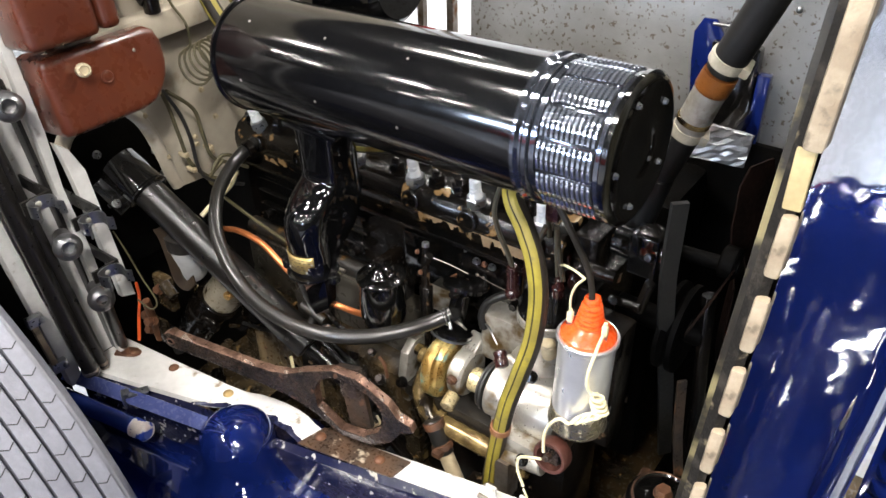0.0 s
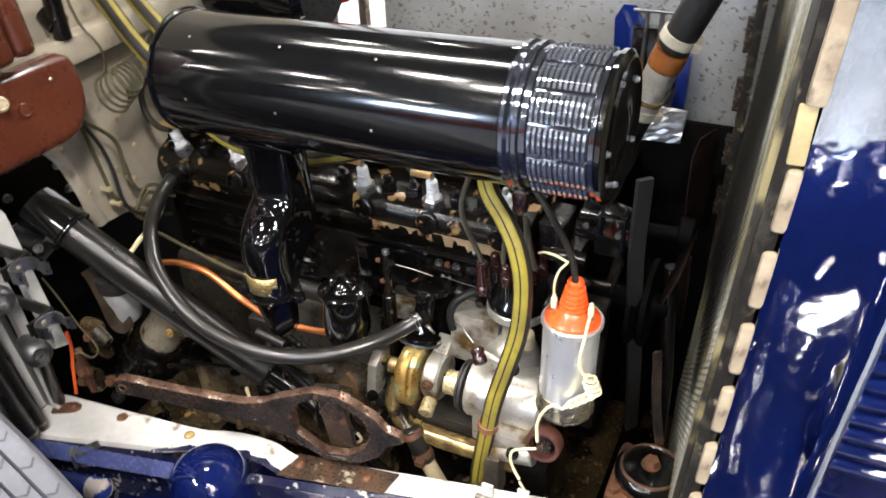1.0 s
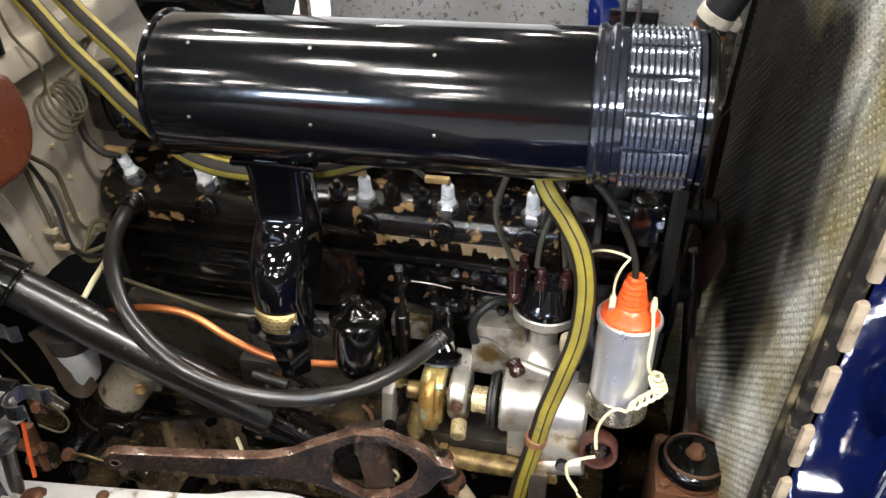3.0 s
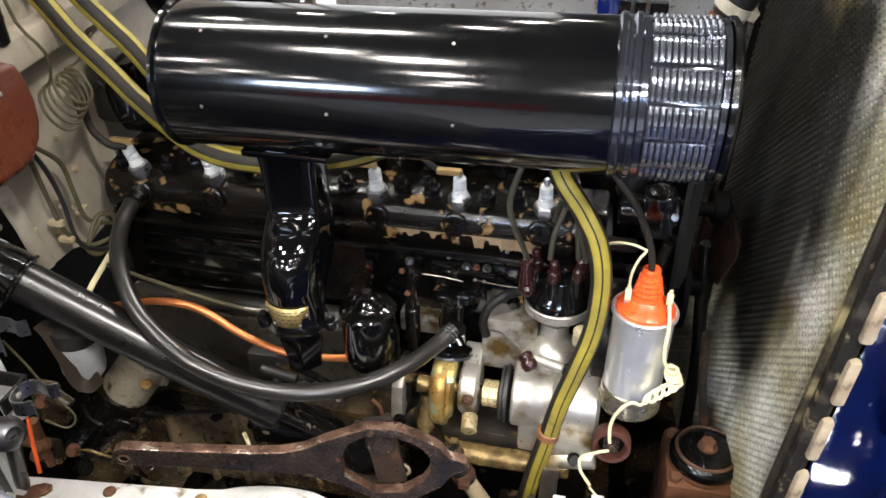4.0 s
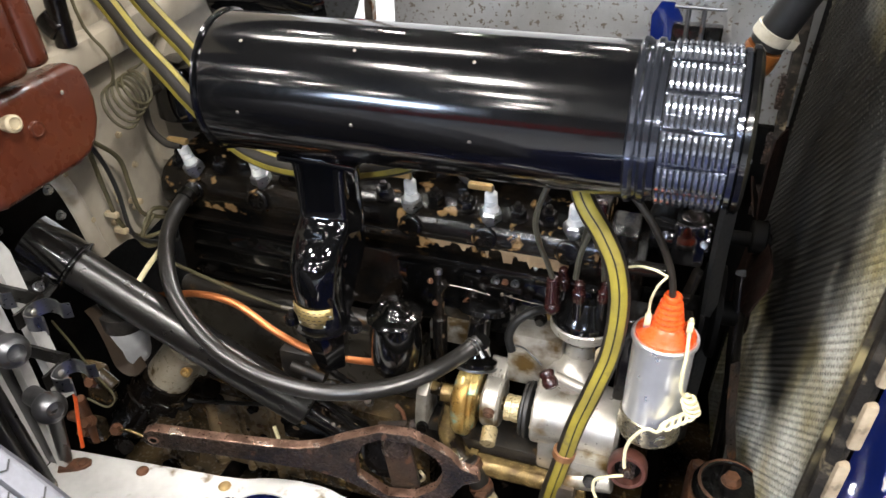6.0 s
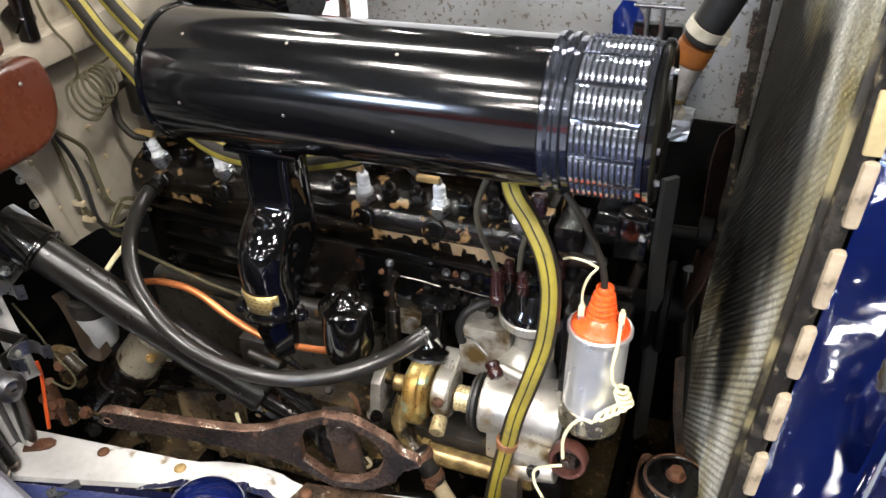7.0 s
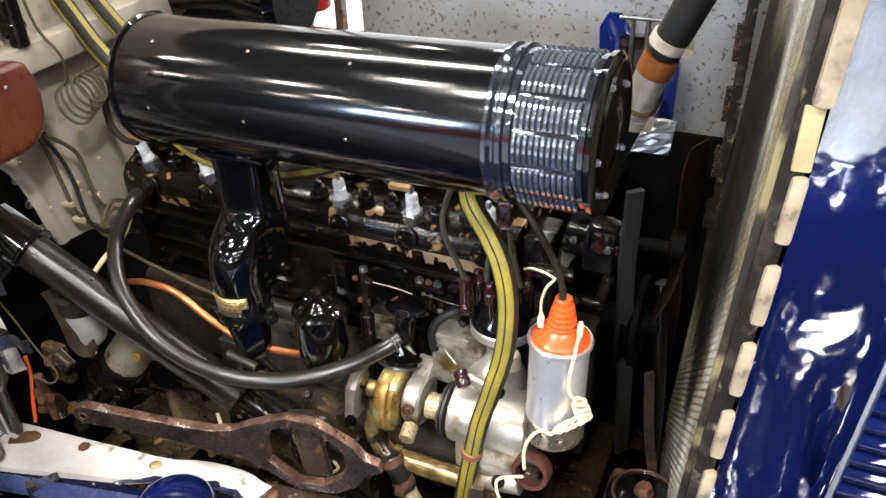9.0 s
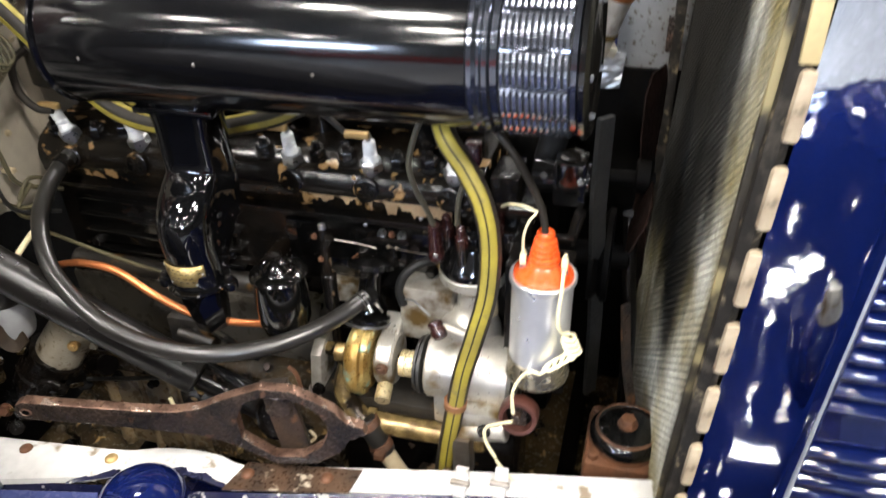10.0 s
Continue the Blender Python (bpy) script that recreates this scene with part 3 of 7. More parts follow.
prism(bm, [(0.31, 0.65), (0.318, 0.65), (0.311, 0.728), (0.303, 0.728)], Matrix.Translation((-0.775, 0, 0)) @ FX, 0.007, 0.002)
part("trim_strip", bm, M_PAD, bulkhead, "worn tan edge trim")
bm = B()
for y, z in ((0.307, 0.728), (0.314, 0.65)):
    box(bm, (-0.776, y - 0.006, z - 0.008), (-0.766, y + 0.014, z + 0.006), 0.002)
    ball(bm, (-0.765, y + 0.010, z - 0.001), 0.004, seg=10)
part("trim_clamp", bm, M_ZINC, bulkhead, "bright bolted trim clamps")

# Added black sheet that fills the dark gap between post and tyre.
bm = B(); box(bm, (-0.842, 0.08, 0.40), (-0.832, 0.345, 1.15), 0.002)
part("gap_sheet", bm, M_BLACKSHADE, bulkhead, "black sheet filling the dark gap beside the tyre")

# the column's cover plate
plate = thing("column_plate", (-0.79, 0.49, 0.73), "glossy black steel plate closing the bulkhead round the column", "plate")
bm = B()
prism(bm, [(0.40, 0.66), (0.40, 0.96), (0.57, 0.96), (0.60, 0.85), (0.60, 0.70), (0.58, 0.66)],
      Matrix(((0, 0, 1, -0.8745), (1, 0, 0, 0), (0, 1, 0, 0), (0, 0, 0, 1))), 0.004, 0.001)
part("plate_body", bm, M_BLACKSHADE, plate)
for y, z in ((0.495, 0.843), (0.493, 0.802), (0.574, 0.851), (0.580, 0.814), (0.585, 0.775), (0.495, 0.766)):
    at(part("bolt", NUT_STEEL, None, plate), facing((-0.870, y, z), (1, 0, 0), z * 7))

# chassis rail with its white top flange
rail = thing("chassis_rail", (-0.4, 0.46, 0.52), "chassis side rail with chipped white paint and rusty rivets", "chassis rail")
RAIL = ((-0.80, 0.424, 0.350), (-0.776, 0.427, 0.357), (-0.70, 0.435, 0.378), (-0.63, 0.443, 0.398), (-0.608, 0.445, 0.404), (-0.597, 0.447, 0.410),
        (-0.58, 0.450, 0.419), (-0.56, 0.458, 0.428), (-0.54, 0.463, 0.434), (-0.52, 0.466, 0.437), (-0.50, 0.467, 0.438), (-0.485, 0.466, 0.437),
        (-0.47, 0.462, 0.433), (-0.455, 0.460, 0.431), (-0.42, 0.468, 0.440), (-0.34, 0.485, 0.458), (-0.24, 0.506, 0.480), (-0.14, 0.525, 0.500), (-0.035, 0.544, 0.520))
bm = B()
rows = []
for x, yi, yo in RAIL:
    rows.append([bm.verts.new((x, yi, 0.600)), bm.verts.new((x, yi, 0.605)), bm.verts.new((x, yo + 0.002, 0.606)), bm.verts.new((x, yo, 0.600))])
for a, b in zip(rows, rows[1:]):
    for k in range(4):
        bm.faces.new((a[k], a[(k + 1) % 4], b[(k + 1) % 4], b[k]))
bm.faces.new(rows[0]); bm.faces.new(rows[-1][::-1])
part("top_flange", bm, M_RAIL, rail)
bm = B()
rows = []
for x, yo in ((-0.80, 0.352), (-0.70, 0.380), (-0.60, 0.402), (-0.50, 0.418), (-0.40, 0.440), (-0.30, 0.466), (-0.20, 0.487), (-0.10, 0.506), (-0.035, 0.520)):
    rows.append([bm.verts.new((x, yo + 0.003, 0.598)), bm.verts.new((x, yo - 0.004, 0.590)), bm.verts.new((x, yo - 0.006, 0.44)), bm.verts.new((x, yo + 0.003, 0.44))])
for a, b in zip(rows, rows[1:]):
    for k in range(4):
        bm.faces.new((a[k], a[(k + 1) % 4], b[(k + 1) % 4], b[k]))
bm.faces.new(rows[0]); bm.faces.new(rows[-1][::-1])
part("side_web", bm, M_RAILB, rail, "blue side with patches of white paint")
rust_rivet = dome_mesh("rivet", 0.007, 0.004, M_RUSTY)
brass_rivet = dome_mesh("rivet", 0.007, 0.004, M_BRASS)
for x, y, me in ((-0.694, 0.424, rust_rivet), (-0.596, 0.434, brass_rivet)):
    at(part("rivet", me, None, rail), facing((x, y, 0.6052), (0, 0, 1)))
bm = B()
prism(bm, [(-0.462, 0.425), (-0.338, 0.451), (-0.334, 0.481), (-0.452, 0.462)], Matrix.Translation((0, 0, 0.6062)), 0.003, 0.0008)
plate2 = part("rust_plate", bm, M_OLDPLATE, rail, "bolted plate of flaking rust and cream paint")
for x, y in ((-0.445, 0.448), (-0.365, 0.462)):
    at(part("bolt", rust_rivet, None, plate2), facing((x, y, 0.609), (0, 0, 1)))
# hinge brackets on the rail
for x, y in ((-0.233, 0.489), (-0.195, 0.497)):
    br = thing("rail_clip", (x, y, 0.606), "white-painted bonnet fastener bracket on the rail", "bracket", "rail clips")
    bm = B(); box(bm, (x - 0.0065, y - 0.012, 0.60), (x + 0.0065, y + 0.010, 0.612), 0.002); box(bm, (x - 0.0065, y + 0.005, 0.608), (x + 0.0065, y + 0.009, 0.624), 0.0015)
    part("block", bm, M_RAIL, br)
    bm = B(); rod(bm, (x - 0.0095, y - 0.004, 0.614), (x + 0.0095, y - 0.004, 0.614), 0.003)
    part("pin", bm, M_STEEL, br)
for x, y in ((-0.700, 0.352),):
    br = thing("bonnet_catch", (x, y, 0.607), "bent bare steel bonnet catch on the rail's edge", "catch")
    m = Matrix.Translation((x, y, 0.607)) @ Matrix.Rotation(radians(-32), 4, "Z")
    bm = B(); box(bm, (-0.0065, 0.0, 0.001), (0.0065, 0.030, 0.0035), 0.0008, m)
    part("tab", bm, M_ZINC, br)
    bm = B(); box(bm, (-0.0065, -0.003, -0.016), (0.0065, 0.0, 0.008), 0.001, m)
    part("upright", bm, M_ZINC, br)
    bm = B(); box(bm, (-0.0065, 0.0002, 0.0060), (0.0065, 0.007, 0.0080), 0.0008, m)
    part("lip", bm, M_ZINC, br)

# paint chips round the rail's recess
rng = random.Random(17)
EDGE = ((-0.622, 0.397), (-0.590, 0.413), (-0.558, 0.428), (-0.519, 0.436), (-0.488, 0.436), (-0.46, 0.431))
bm = B()
low_row, high_row = [], []
for k in range(91):
    u = k / 90 * (len(EDGE) - 1.001)
    i0 = int(u)
    x = EDGE[i0][0] + (EDGE[i0 + 1][0] - EDGE[i0][0]) * (u - i0)
    y = EDGE[i0][1] + (EDGE[i0 + 1][1] - EDGE[i0][1]) * (u - i0)
    swell = math.sin(math.pi * k / 90) ** 0.5
    low_row.append(bm.verts.new((x, y - 0.004, 0.6058)))
    high_row.append(bm.verts.new((x + rng.uniform(-0.0006, 0.0006), y + swell * (0.004 + 0.0022 * math.sin(0.37 * k) + rng.uniform(-0.0012, 0.0018)), 0.6064)))
for k in range(90):
    bm.faces.new((low_row[k], low_row[k + 1], high_row[k + 1], high_row[k]))
part("chipped_edge", bm, M_RAILB, rail, "ragged dark edge where the white has flaked", smooth=False)

# front wing, its valance and the blue cap beside the rail
bm = B()
grid = []
XS = [-1.05 + 0.05 * i for i in range(40)]


def crest(x):
    pts = ((-1.1, 0.40), (-0.75, 0.50), (-0.6, 0.56), (-0.4, 0.68), (-0.2, 0.80), (-0.05, 0.86), (0.2, 0.865), (0.45, 0.84), (0.7, 0.66), (0.9, 0.42))
    return float(np.interp(x, *zip(*pts)))


def inner_edge(x):
    return float(np.interp(x, (-0.8, -0.5, -0.2, 0.1, 0.9), (0.35, 0.40, 0.475, 0.50, 0.50)))


for x in XS:
    row = []
    h, yi = crest(x), inner_edge(x)
    for j in range(29):
        u = j / 28
        y = yi + (-0.27 - yi) * u
        v = (yi - y) / (yi - 0.06)
        z = 0.535 + (h - 0.535) * (0.5 - 0.5 * math.cos(math.pi * min(v, 1.0))) if v <= 1 else h - 0.35 * ((0.06 - y) / 0.33) ** 2.2
        row.append(bm.verts.new((x, y, z)))
    grid.append(row)
for a, b in zip(grid, grid[1:]):
    for k in range(28):
        bm.faces.new((a[k], a[k + 1], b[k + 1], b[k]))
wing = solid("front_wing", bm, M_BLUE, "glossy royal blue front wing beside the engine bay", "wing")
mod = wing.modifiers.new("sheet", "SOLIDIFY")
mod.thickness = 0.003
cap = thing("blue_dome", (-0.53, 0.39, 0.55), "glossy blue domed cover swelling from the wing beside the rail", "cover")
bm = B()
lathe(bm, [(0.120, -0.062), (0.092, -0.056), (0.072, -0.047), (0.060, -0.036), (0.052, -0.024), (0.048, -0.010), (0.047, 0.0), (0.0455, 0.018), (0.040, 0.032), (0.028, 0.042), (0.012, 0.046), (0.003, 0.0465)], (-0.532, 0.392, 0.588), (-0.535, 0.389, 0.70), 32)
part("dome", bm, M_BLUE, cap)
link = thing("blue_rod", (-0.66, 0.335, 0.57), "blue-painted rod with a chipped end under the rail", "rod")
bm = B(); rod(bm, (-0.80, 0.314, 0.584), (-0.655, 0.338, 0.588), 0.0122, seg=20, edge=0.003)
part("rod_body", bm, M_BLUEW, link)
bm = B(); rod(bm, (-0.668, 0.336, 0.5878), (-0.640, 0.341, 0.588), 0.0126, seg=16, edge=0.004)
part("end", bm, M_CHIPEND, link, "blue end with flaked white paint")
bm = B(); sweep(bm, [(-0.80, 0.330, 0.612), (-0.70, 0.356, 0.606), (-0.60, 0.382, 0.60), (-0.565, 0.392, 0.597)], [(-0.009, -0.0015), (0.009, -0.0015), (0.009, 0.0015), (-0.009, 0.0015)], 4)
solid("edge_strip", bm, M_PALEBEAD, "pale blue beading strip along the rail's outer edge", "strip")

# far side of the bonnet with its fittings
far = thing("far_bonnet_side", (-0.3, 0.985, 0.5), "mottled bare metal inside of the far bonnet side", "bonnet panel")
bm = B(); box(bm, (-0.60, 0.985, 0.34), (-0.03, 0.992, 1.07), 0.002)
part("panel", bm, M_FARPANEL, far)
# Added black sheet: shade low on the far panel is put into its colour.
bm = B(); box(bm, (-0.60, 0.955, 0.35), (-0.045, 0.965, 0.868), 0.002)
part("low_shade_sheet", bm, M_BLACKSHADE, far, "black sheet standing in for shade low on the far side")
for x, z in ((-0.085, 0.96), (-0.07, 0.90), (-0.14, 1.03), (-0.33, 1.02)):
    at(part("bolt", SCREW, None, far), facing((x, 0.985, z), (0, -1, 0)))
bm = B(); box(bm, (-0.70, 0.982, 0.52), (-0.688, 0.992, 1.3)); box(bm, (-0.645, 0.985, 0.5), (-0.633, 0.998, 1.3))
part("edge_post", bm, M_STEEL, far)
# Added white sheet: the bright hall beyond the gap is put into its colour.
board = thing("bright_hall_sheet", (-0.66, 1.45, 0.0), "white sheet standing in for the bright hall behind the car", "board")
bm = B(); box(bm, (-1.6, 1.6, 0.0), (-0.35, 1.63, 1.6), 0.004)
part("sheet", bm, M_WHITE, board)
bl = thing("blue_bracket", (-0.19, 0.97, 0.77), "blue-painted bonnet bracket with a black hinge", "bracket")
bm = B()
prism(bm, [(-0.232, 0.79), (-0.250, 0.955), (-0.252, 0.99), (-0.242, 1.008), (-0.226, 1.008), (-0.214, 0.99), (-0.208, 0.79)], Matrix(((1, 0, 0, 0), (0, 0, -1, 0.972), (0, 1, 0, 0), (0, 0, 0, 1))), 0.004, 0.001)
part("tongue", bm, M_BLUE, bl)
bm = B(); box(bm, (-0.164, 0.957, 0.772), (-0.148, 0.972, 0.955), 0.003)
part("post", bm, M_BLUE, bl)
bm = B(); box(bm, (-0.225, 0.958, 0.78), (-0.165, 0.976, 0.985), 0.004)
part("hinge_plate", bm, M_BLACKS, bl)
bm = B()
rod(bm, (-0.208, 0.955, 0.93), (-0.208, 0.955, 1.012), 0.0028); rod(bm, (-0.19, 0.955, 0.95), (-0.19, 0.955, 1.012), 0.0028)
rod(bm, (-0.225, 0.952, 1.008), (-0.165, 0.952, 1.008), 0.0022)
part("hinge_pin", bm, M_DULLSTEEL, bl)
bm = B()
prism(bm, [(-0.181, 0.919), (-0.133, 0.917), (-0.137, 0.876), (-0.205, 0.873)], Matrix(((1, 0, 0, 0), (0, 0, 1, 0.872), (0, 1, 0, 0), (0, 0, 0, 1))), 0.004)
bmesh.ops.subdivide_edges(bm, edges=bm.edges[:], cuts=7, use_grid_fill=True)
crease = random.Random(5)
for v in bm.verts:
    v.co += Vector((crease.uniform(-1, 1), crease.uniform(-1.6, 1.6), crease.uniform(-1, 1))) * 0.0010
solid("foil_bracket", bm, M_FOIL, "flat bracket wrapped in crinkled silver foil", "bracket", smooth=False)
bm = B(); box(bm, (-0.180, 0.880, 0.892), (-0.160, 0.98, 0.910), 0.002); solid("stay", bm, M_GREASY, "black stay behind the foil-wrapped bracket", "stay")

# ---- radiator ----
rad = thing("radiator", (0.0, 0.74, 0.45), "tall radiator with a polished shell and stained honeycomb matrix", "radiator")
# Near-black block: shade in the tube ends and far edge is its colour.
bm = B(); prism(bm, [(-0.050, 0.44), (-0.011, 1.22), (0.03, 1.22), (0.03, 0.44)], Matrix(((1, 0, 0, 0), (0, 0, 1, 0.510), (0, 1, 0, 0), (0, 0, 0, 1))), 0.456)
part("matrix_block", bm, M_BLACKSHADE, rad)
# tube ends of the matrix, each a flat four-sided rim round a deep hole, in staggered rows
CW, CH, verts, faces = 0.0100, 0.0044, [], []
for i in range(int(0.76 / CH)):
    for j in range(80):
        cy, cz = 0.512 + CW * (j + (0.5 if i % 2 else 0.0)), 0.45 + CH * i
        if cy > 0.918:
            continue
        fx, n0 = -0.0285 + 0.05 * (cz - 0.98), len(verts)
        for k, dx in ((1.0, 0.0001), (0.62, 0.0), (0.56, 0.0007), (0.50, 0.0045)):
            verts += [(fx + dx, cy - 0.5 * CW * k, cz), (fx + dx, cy, cz - 0.98 * CH * k), (fx + dx, cy + 0.5 * CW * k, cz), (fx + dx, cy, cz + 0.98 * CH * k)]
        faces += [(n0 + 4 * q + k, n0 + 4 * q + (k + 1) % 4, n0 + 4 * q + 4 + (k + 1) % 4, n0 + 4 * q + 4 + k) for q in range(3) for k in range(4)]
me = bpy.data.meshes.new("matrix")
me.from_pydata(verts, [], faces)
me.materials.append(M_CORE)
tagged(part("matrix", me, None, rad, "stained grey and brassy honeycomb matrix"), kind="stuff")
bm = B(); prism(bm, [(-0.0575, 0.44), (-0.0185, 1.22), (-0.005, 1.22), (-0.044, 0.44)], Matrix(((1, 0, 0, 0), (0, 0, 1, 0.504), (0, 1, 0, 0), (0, 0, 0, 1))), 0.005, 0.0008)
part("matrix_frame", bm, M_GRIME, rad, "dull brown edge strip of the matrix")
bm = B()
# shell side: flat, then rolled over at the front edge
sect = [(-0.012, 0.4925), (0.0, 0.491), (0.055, 0.491), (0.068, 0.494), (0.078, 0.503), (0.083, 0.517), (0.0835, 0.535), (0.081, 0.535), (0.074, 0.508), (0.055, 0.496), (-0.012, 0.498)]
def shell_x(x, z):
    return x + (0.05 * (z - 0.90) if x < 0.05 else 0.055 * (z - 0.9))
lo = []
for zz in (0.42, 0.60, 0.75, 0.9, 1.05, 1.15, 1.25, 1.32):
    row = [bm.verts.new((shell_x(x, zz), y + max(0, zz - 1.2) ** 2 * 1.5, zz)) for x, y in sect]
    if lo:
        for k in range(len(row)):
            j = (k + 1) % len(row)
            bm.faces.new((lo[k], lo[j], row[j], row[k]))
    else:
        bm.faces.new(row[::-1])
    lo = row
bm.faces.new(lo)
part("shell_side", bm, M_SHELL, rad, "polished nickel shell side")
bm = B(); box(bm, (-0.02, 0.966, 0.42), (0.08, 0.975, 1.3), 0.002)
part("shell_side", bm, M_CHROME, rad)
bm = B(); box(bm, (-0.012, 0.50, 1.30), (0.083, 0.97, 1.33), 0.01); box(bm, (-0.012, 0.50, 0.41), (0.08, 0.97, 0.44), 0.004)
part("tank", bm, M_CHROME, rad)


def lean(z):
    return -0.013 + 0.05 * (z - 0.98)


bm = B()
rows = []
for zz in (0.45, 0.60, 0.75, 0.9, 1.05, 1.26):
    x0 = lean(zz)
    rows.append([bm.verts.new(p) for p in ((x0 - 0.012, 0.4935, zz), (x0 - 0.012, 0.503, zz), (x0 - 0.004, 0.503, zz), (x0 + 0.002, 0.4925, zz), (x0 - 0.004, 0.489, zz))])
for a, b in zip(rows, rows[1:]):
    for k in range(5):
        bm.faces.new((a[k], a[(k + 1) % 5], b[(k + 1) % 5], b[k]))
bm.faces.new(rows[0]); bm.faces.new(rows[-1][::-1])
part("webbing", bm, M_TAPE, rad, "frayed dark bonnet webbing")
bm = B()
box(bm, (-0.0165, 0.4885, 1.055), (-0.0045, 0.4965, 1.098), 0.002)
part("bare_tape", bm, M_YELLOWED, rad, "yellowed bare stretch of tape")
bm = B()
x0 = lean(1.17)
box(bm, (-0.0065, -0.0050, -0.078), (0.0065, 0.0045, 0.078), 0.004, Matrix.Translation((x0, 0.4885, 1.176)) @ Matrix.Rotation(radians(2.9), 4, "Y"))
part("long_pad", bm, M_PAD, rad, "long pale leather pad")
bm = B(); box(bm, (-0.0052, -0.0050, -0.0238), (0.0052, 0.0045, 0.0238), 0.0035)
PAD = finish("pad", bm, M_PAD)
for k in range(8):
    zz = 1.0285 - 0.0662 * k
    at(part("leather_pad", PAD, None, rad), Matrix.Translation((lean(zz), 0.4885, zz)) @ Matrix.Rotation(radians(2.9), 4, "Y"))
bm = B(); box(bm, (-0.045, 0.955, 0.45), (-0.033, 0.968, 1.25), 0.002)
part("webbing", bm, M_TAPE, rad)
bm = B(); box(bm, (-0.005, -0.004, -0.022), (0.005, 0.004, 0.022), 0.002)
FARPAD = finish("pad", bm, M_RUST)
for k in range(6):
    at(part("leather_pad", FARPAD, None, rad), Matrix.Translation((-0.047, 0.96, 1.14 - 0.075 * k)))

rad.matrix_basis = Matrix.Translation((-0.013, 0.494, 0)) @ Matrix.Rotation(radians(4.8), 4, "Z") @ Matrix.Translation((0.013, -0.494, 0)) @ rad.matrix_basis

# fittings on the wing beside the radiator
lampx = thing("wing_lamp", (0.135, 0.335, 0.60), "bullet-shaped blue side lamp with a nickel tip on the wing", "lamp")
L0, L1 = (0.178, 0.330, 0.590), (0.152, 0.342, 0.76)
bm = B(); lathe(bm, [(0.006, 0.0), (0.024, 0.008), (0.036, 0.034), (0.041, 0.070), (0.038, 0.104), (0.027, 0.132), (0.015, 0.145)], L0, L1, 32)
part("shell", bm, M_BLUE, lampx)
bm = B(); lathe(bm, [(0.015, 0.144), (0.018, 0.147), (0.0155, 0.158), (0.008, 0.174), (0.002, 0.177)], L0, L1, 20)
part("tip", bm, M_ALUP, lampx, "nickel tip")
bm = B(); rod(bm, (0.19, 0.325, 0.55), (0.180, 0.330, 0.60), 0.012, seg=16)
part("stalk", bm, M_BLUE, lampx)

# louvred apron in front of the radiator
apron = thing("louvred_apron", (0.2, 0.72, 0.5), "glossy blue louvred front apron", "apron")
bm = B(); box(bm, (0.09, 0.76, 0.30), (0.60, 0.77, 1.0), 0.003)
part("sheet", bm, M_BLUE, apron)
bm = B()
rows = []
for x, k in ((0.098, 0.15), (0.104, 0.75), (0.112, 1.0), (0.36, 1.0), (0.368, 0.75), (0.374, 0.15)):
    rows.append([bm.verts.new((x, -0.015 * k * math.sin(math.pi * (0.06 + 0.60 * q / 8)), 0.012 * math.cos(math.pi * (0.06 + 0.60 * q / 8)))) for q in range(9)])
for a, b in zip(rows, rows[1:]):
    for k in range(8):
        bm.faces.new((a[k], a[k + 1], b[k + 1], b[k]))
LOUVRE = finish("louvre", bm, M_BLUE)
for k in range(17):
    if k in (5, 6):
        continue
    at(part("louvre", LOUVRE, None, apron), Matrix.Translation((0.0, 0.7605, 0.36 + 0.0265 * k)))

# spare wheel in the wing
spare = thing("spare_wheel", (-0.796, 0.145, 0.19), "grey-treaded spare tyre standing in the wing", "spare wheel")
CX, CY, CZ, TR = -0.796, 0.145, 0.58, 0.395
prof = []
bm = B()
section = [(0.245, -0.055), (0.285, -0.080), (0.335, -0.088), (0.375, -0.082), (0.390, -0.073)]
rib = 9
for k in range(rib):
    a = -0.070 + k * 0.0156
    section += [(TR + 0.0035 - 0.10 * a * a, a), (TR + 0.0035 - 0.10 * a * a, a + 0.0125), (TR - 0.004, a + 0.0133), (TR - 0.004, a + 0.0150)]
section += [(0.390, 0.073), (0.375, 0.082), (0.335, 0.088), (0.285, 0.080), (0.245, 0.055)]
lathe(bm, [(r, h) for r, h in section], (CX, CY, CZ), (CX, CY + 1, CZ), 96, close=False)
part("tyre", bm, M_TYRE, spare)
bm = B()
lathe(bm, [(0.05, 0.03), (0.10, 0.035), (0.20, 0.05), (0.247, 0.056), (0.247, -0.056), (0.20, -0.05), (0.05, -0.03)], (CX, CY, CZ), (CX, CY + 1, CZ), 48)
part("rim", bm, M_BLUE, spare)
bm = B()
for k in range(88):
    a = 2 * math.pi * k / 88
    for j in range(9):
        w = -0.070 + j * 0.0156 + 0.0062
        m = Matrix.Translation((CX, CY, CZ)) @ Matrix.Rotation(a + (0.036 if j % 2 else 0), 4, "Y") @ Matrix.Translation((0, w, TR + 0.0015))
        for q in (-1, 1):
            box(bm, (-0.0005, -0.0037, -0.004), (0.0005, 0.0037, 0.0022), 0, m @ Matrix.Translation((0, q * 0.0031, 0)) @ Matrix.Rotation(0.6 * q, 4, "Z"))
tagged(part("tread_sipe", bm, M_GROOVE, spare, "fine zigzag sipes"), kind="stuff")

# ---- engine ----
engine = thing("engine", (-0.5, 0.73, 0.45), "oily black six-cylinder engine block with patches of bare primer", "engine")
bm = B()
YZ = Matrix(((0, 0, 1, -0.775), (1, 0, 0, 0), (0, 1, 0, 0), (0, 0, 0, 1)))
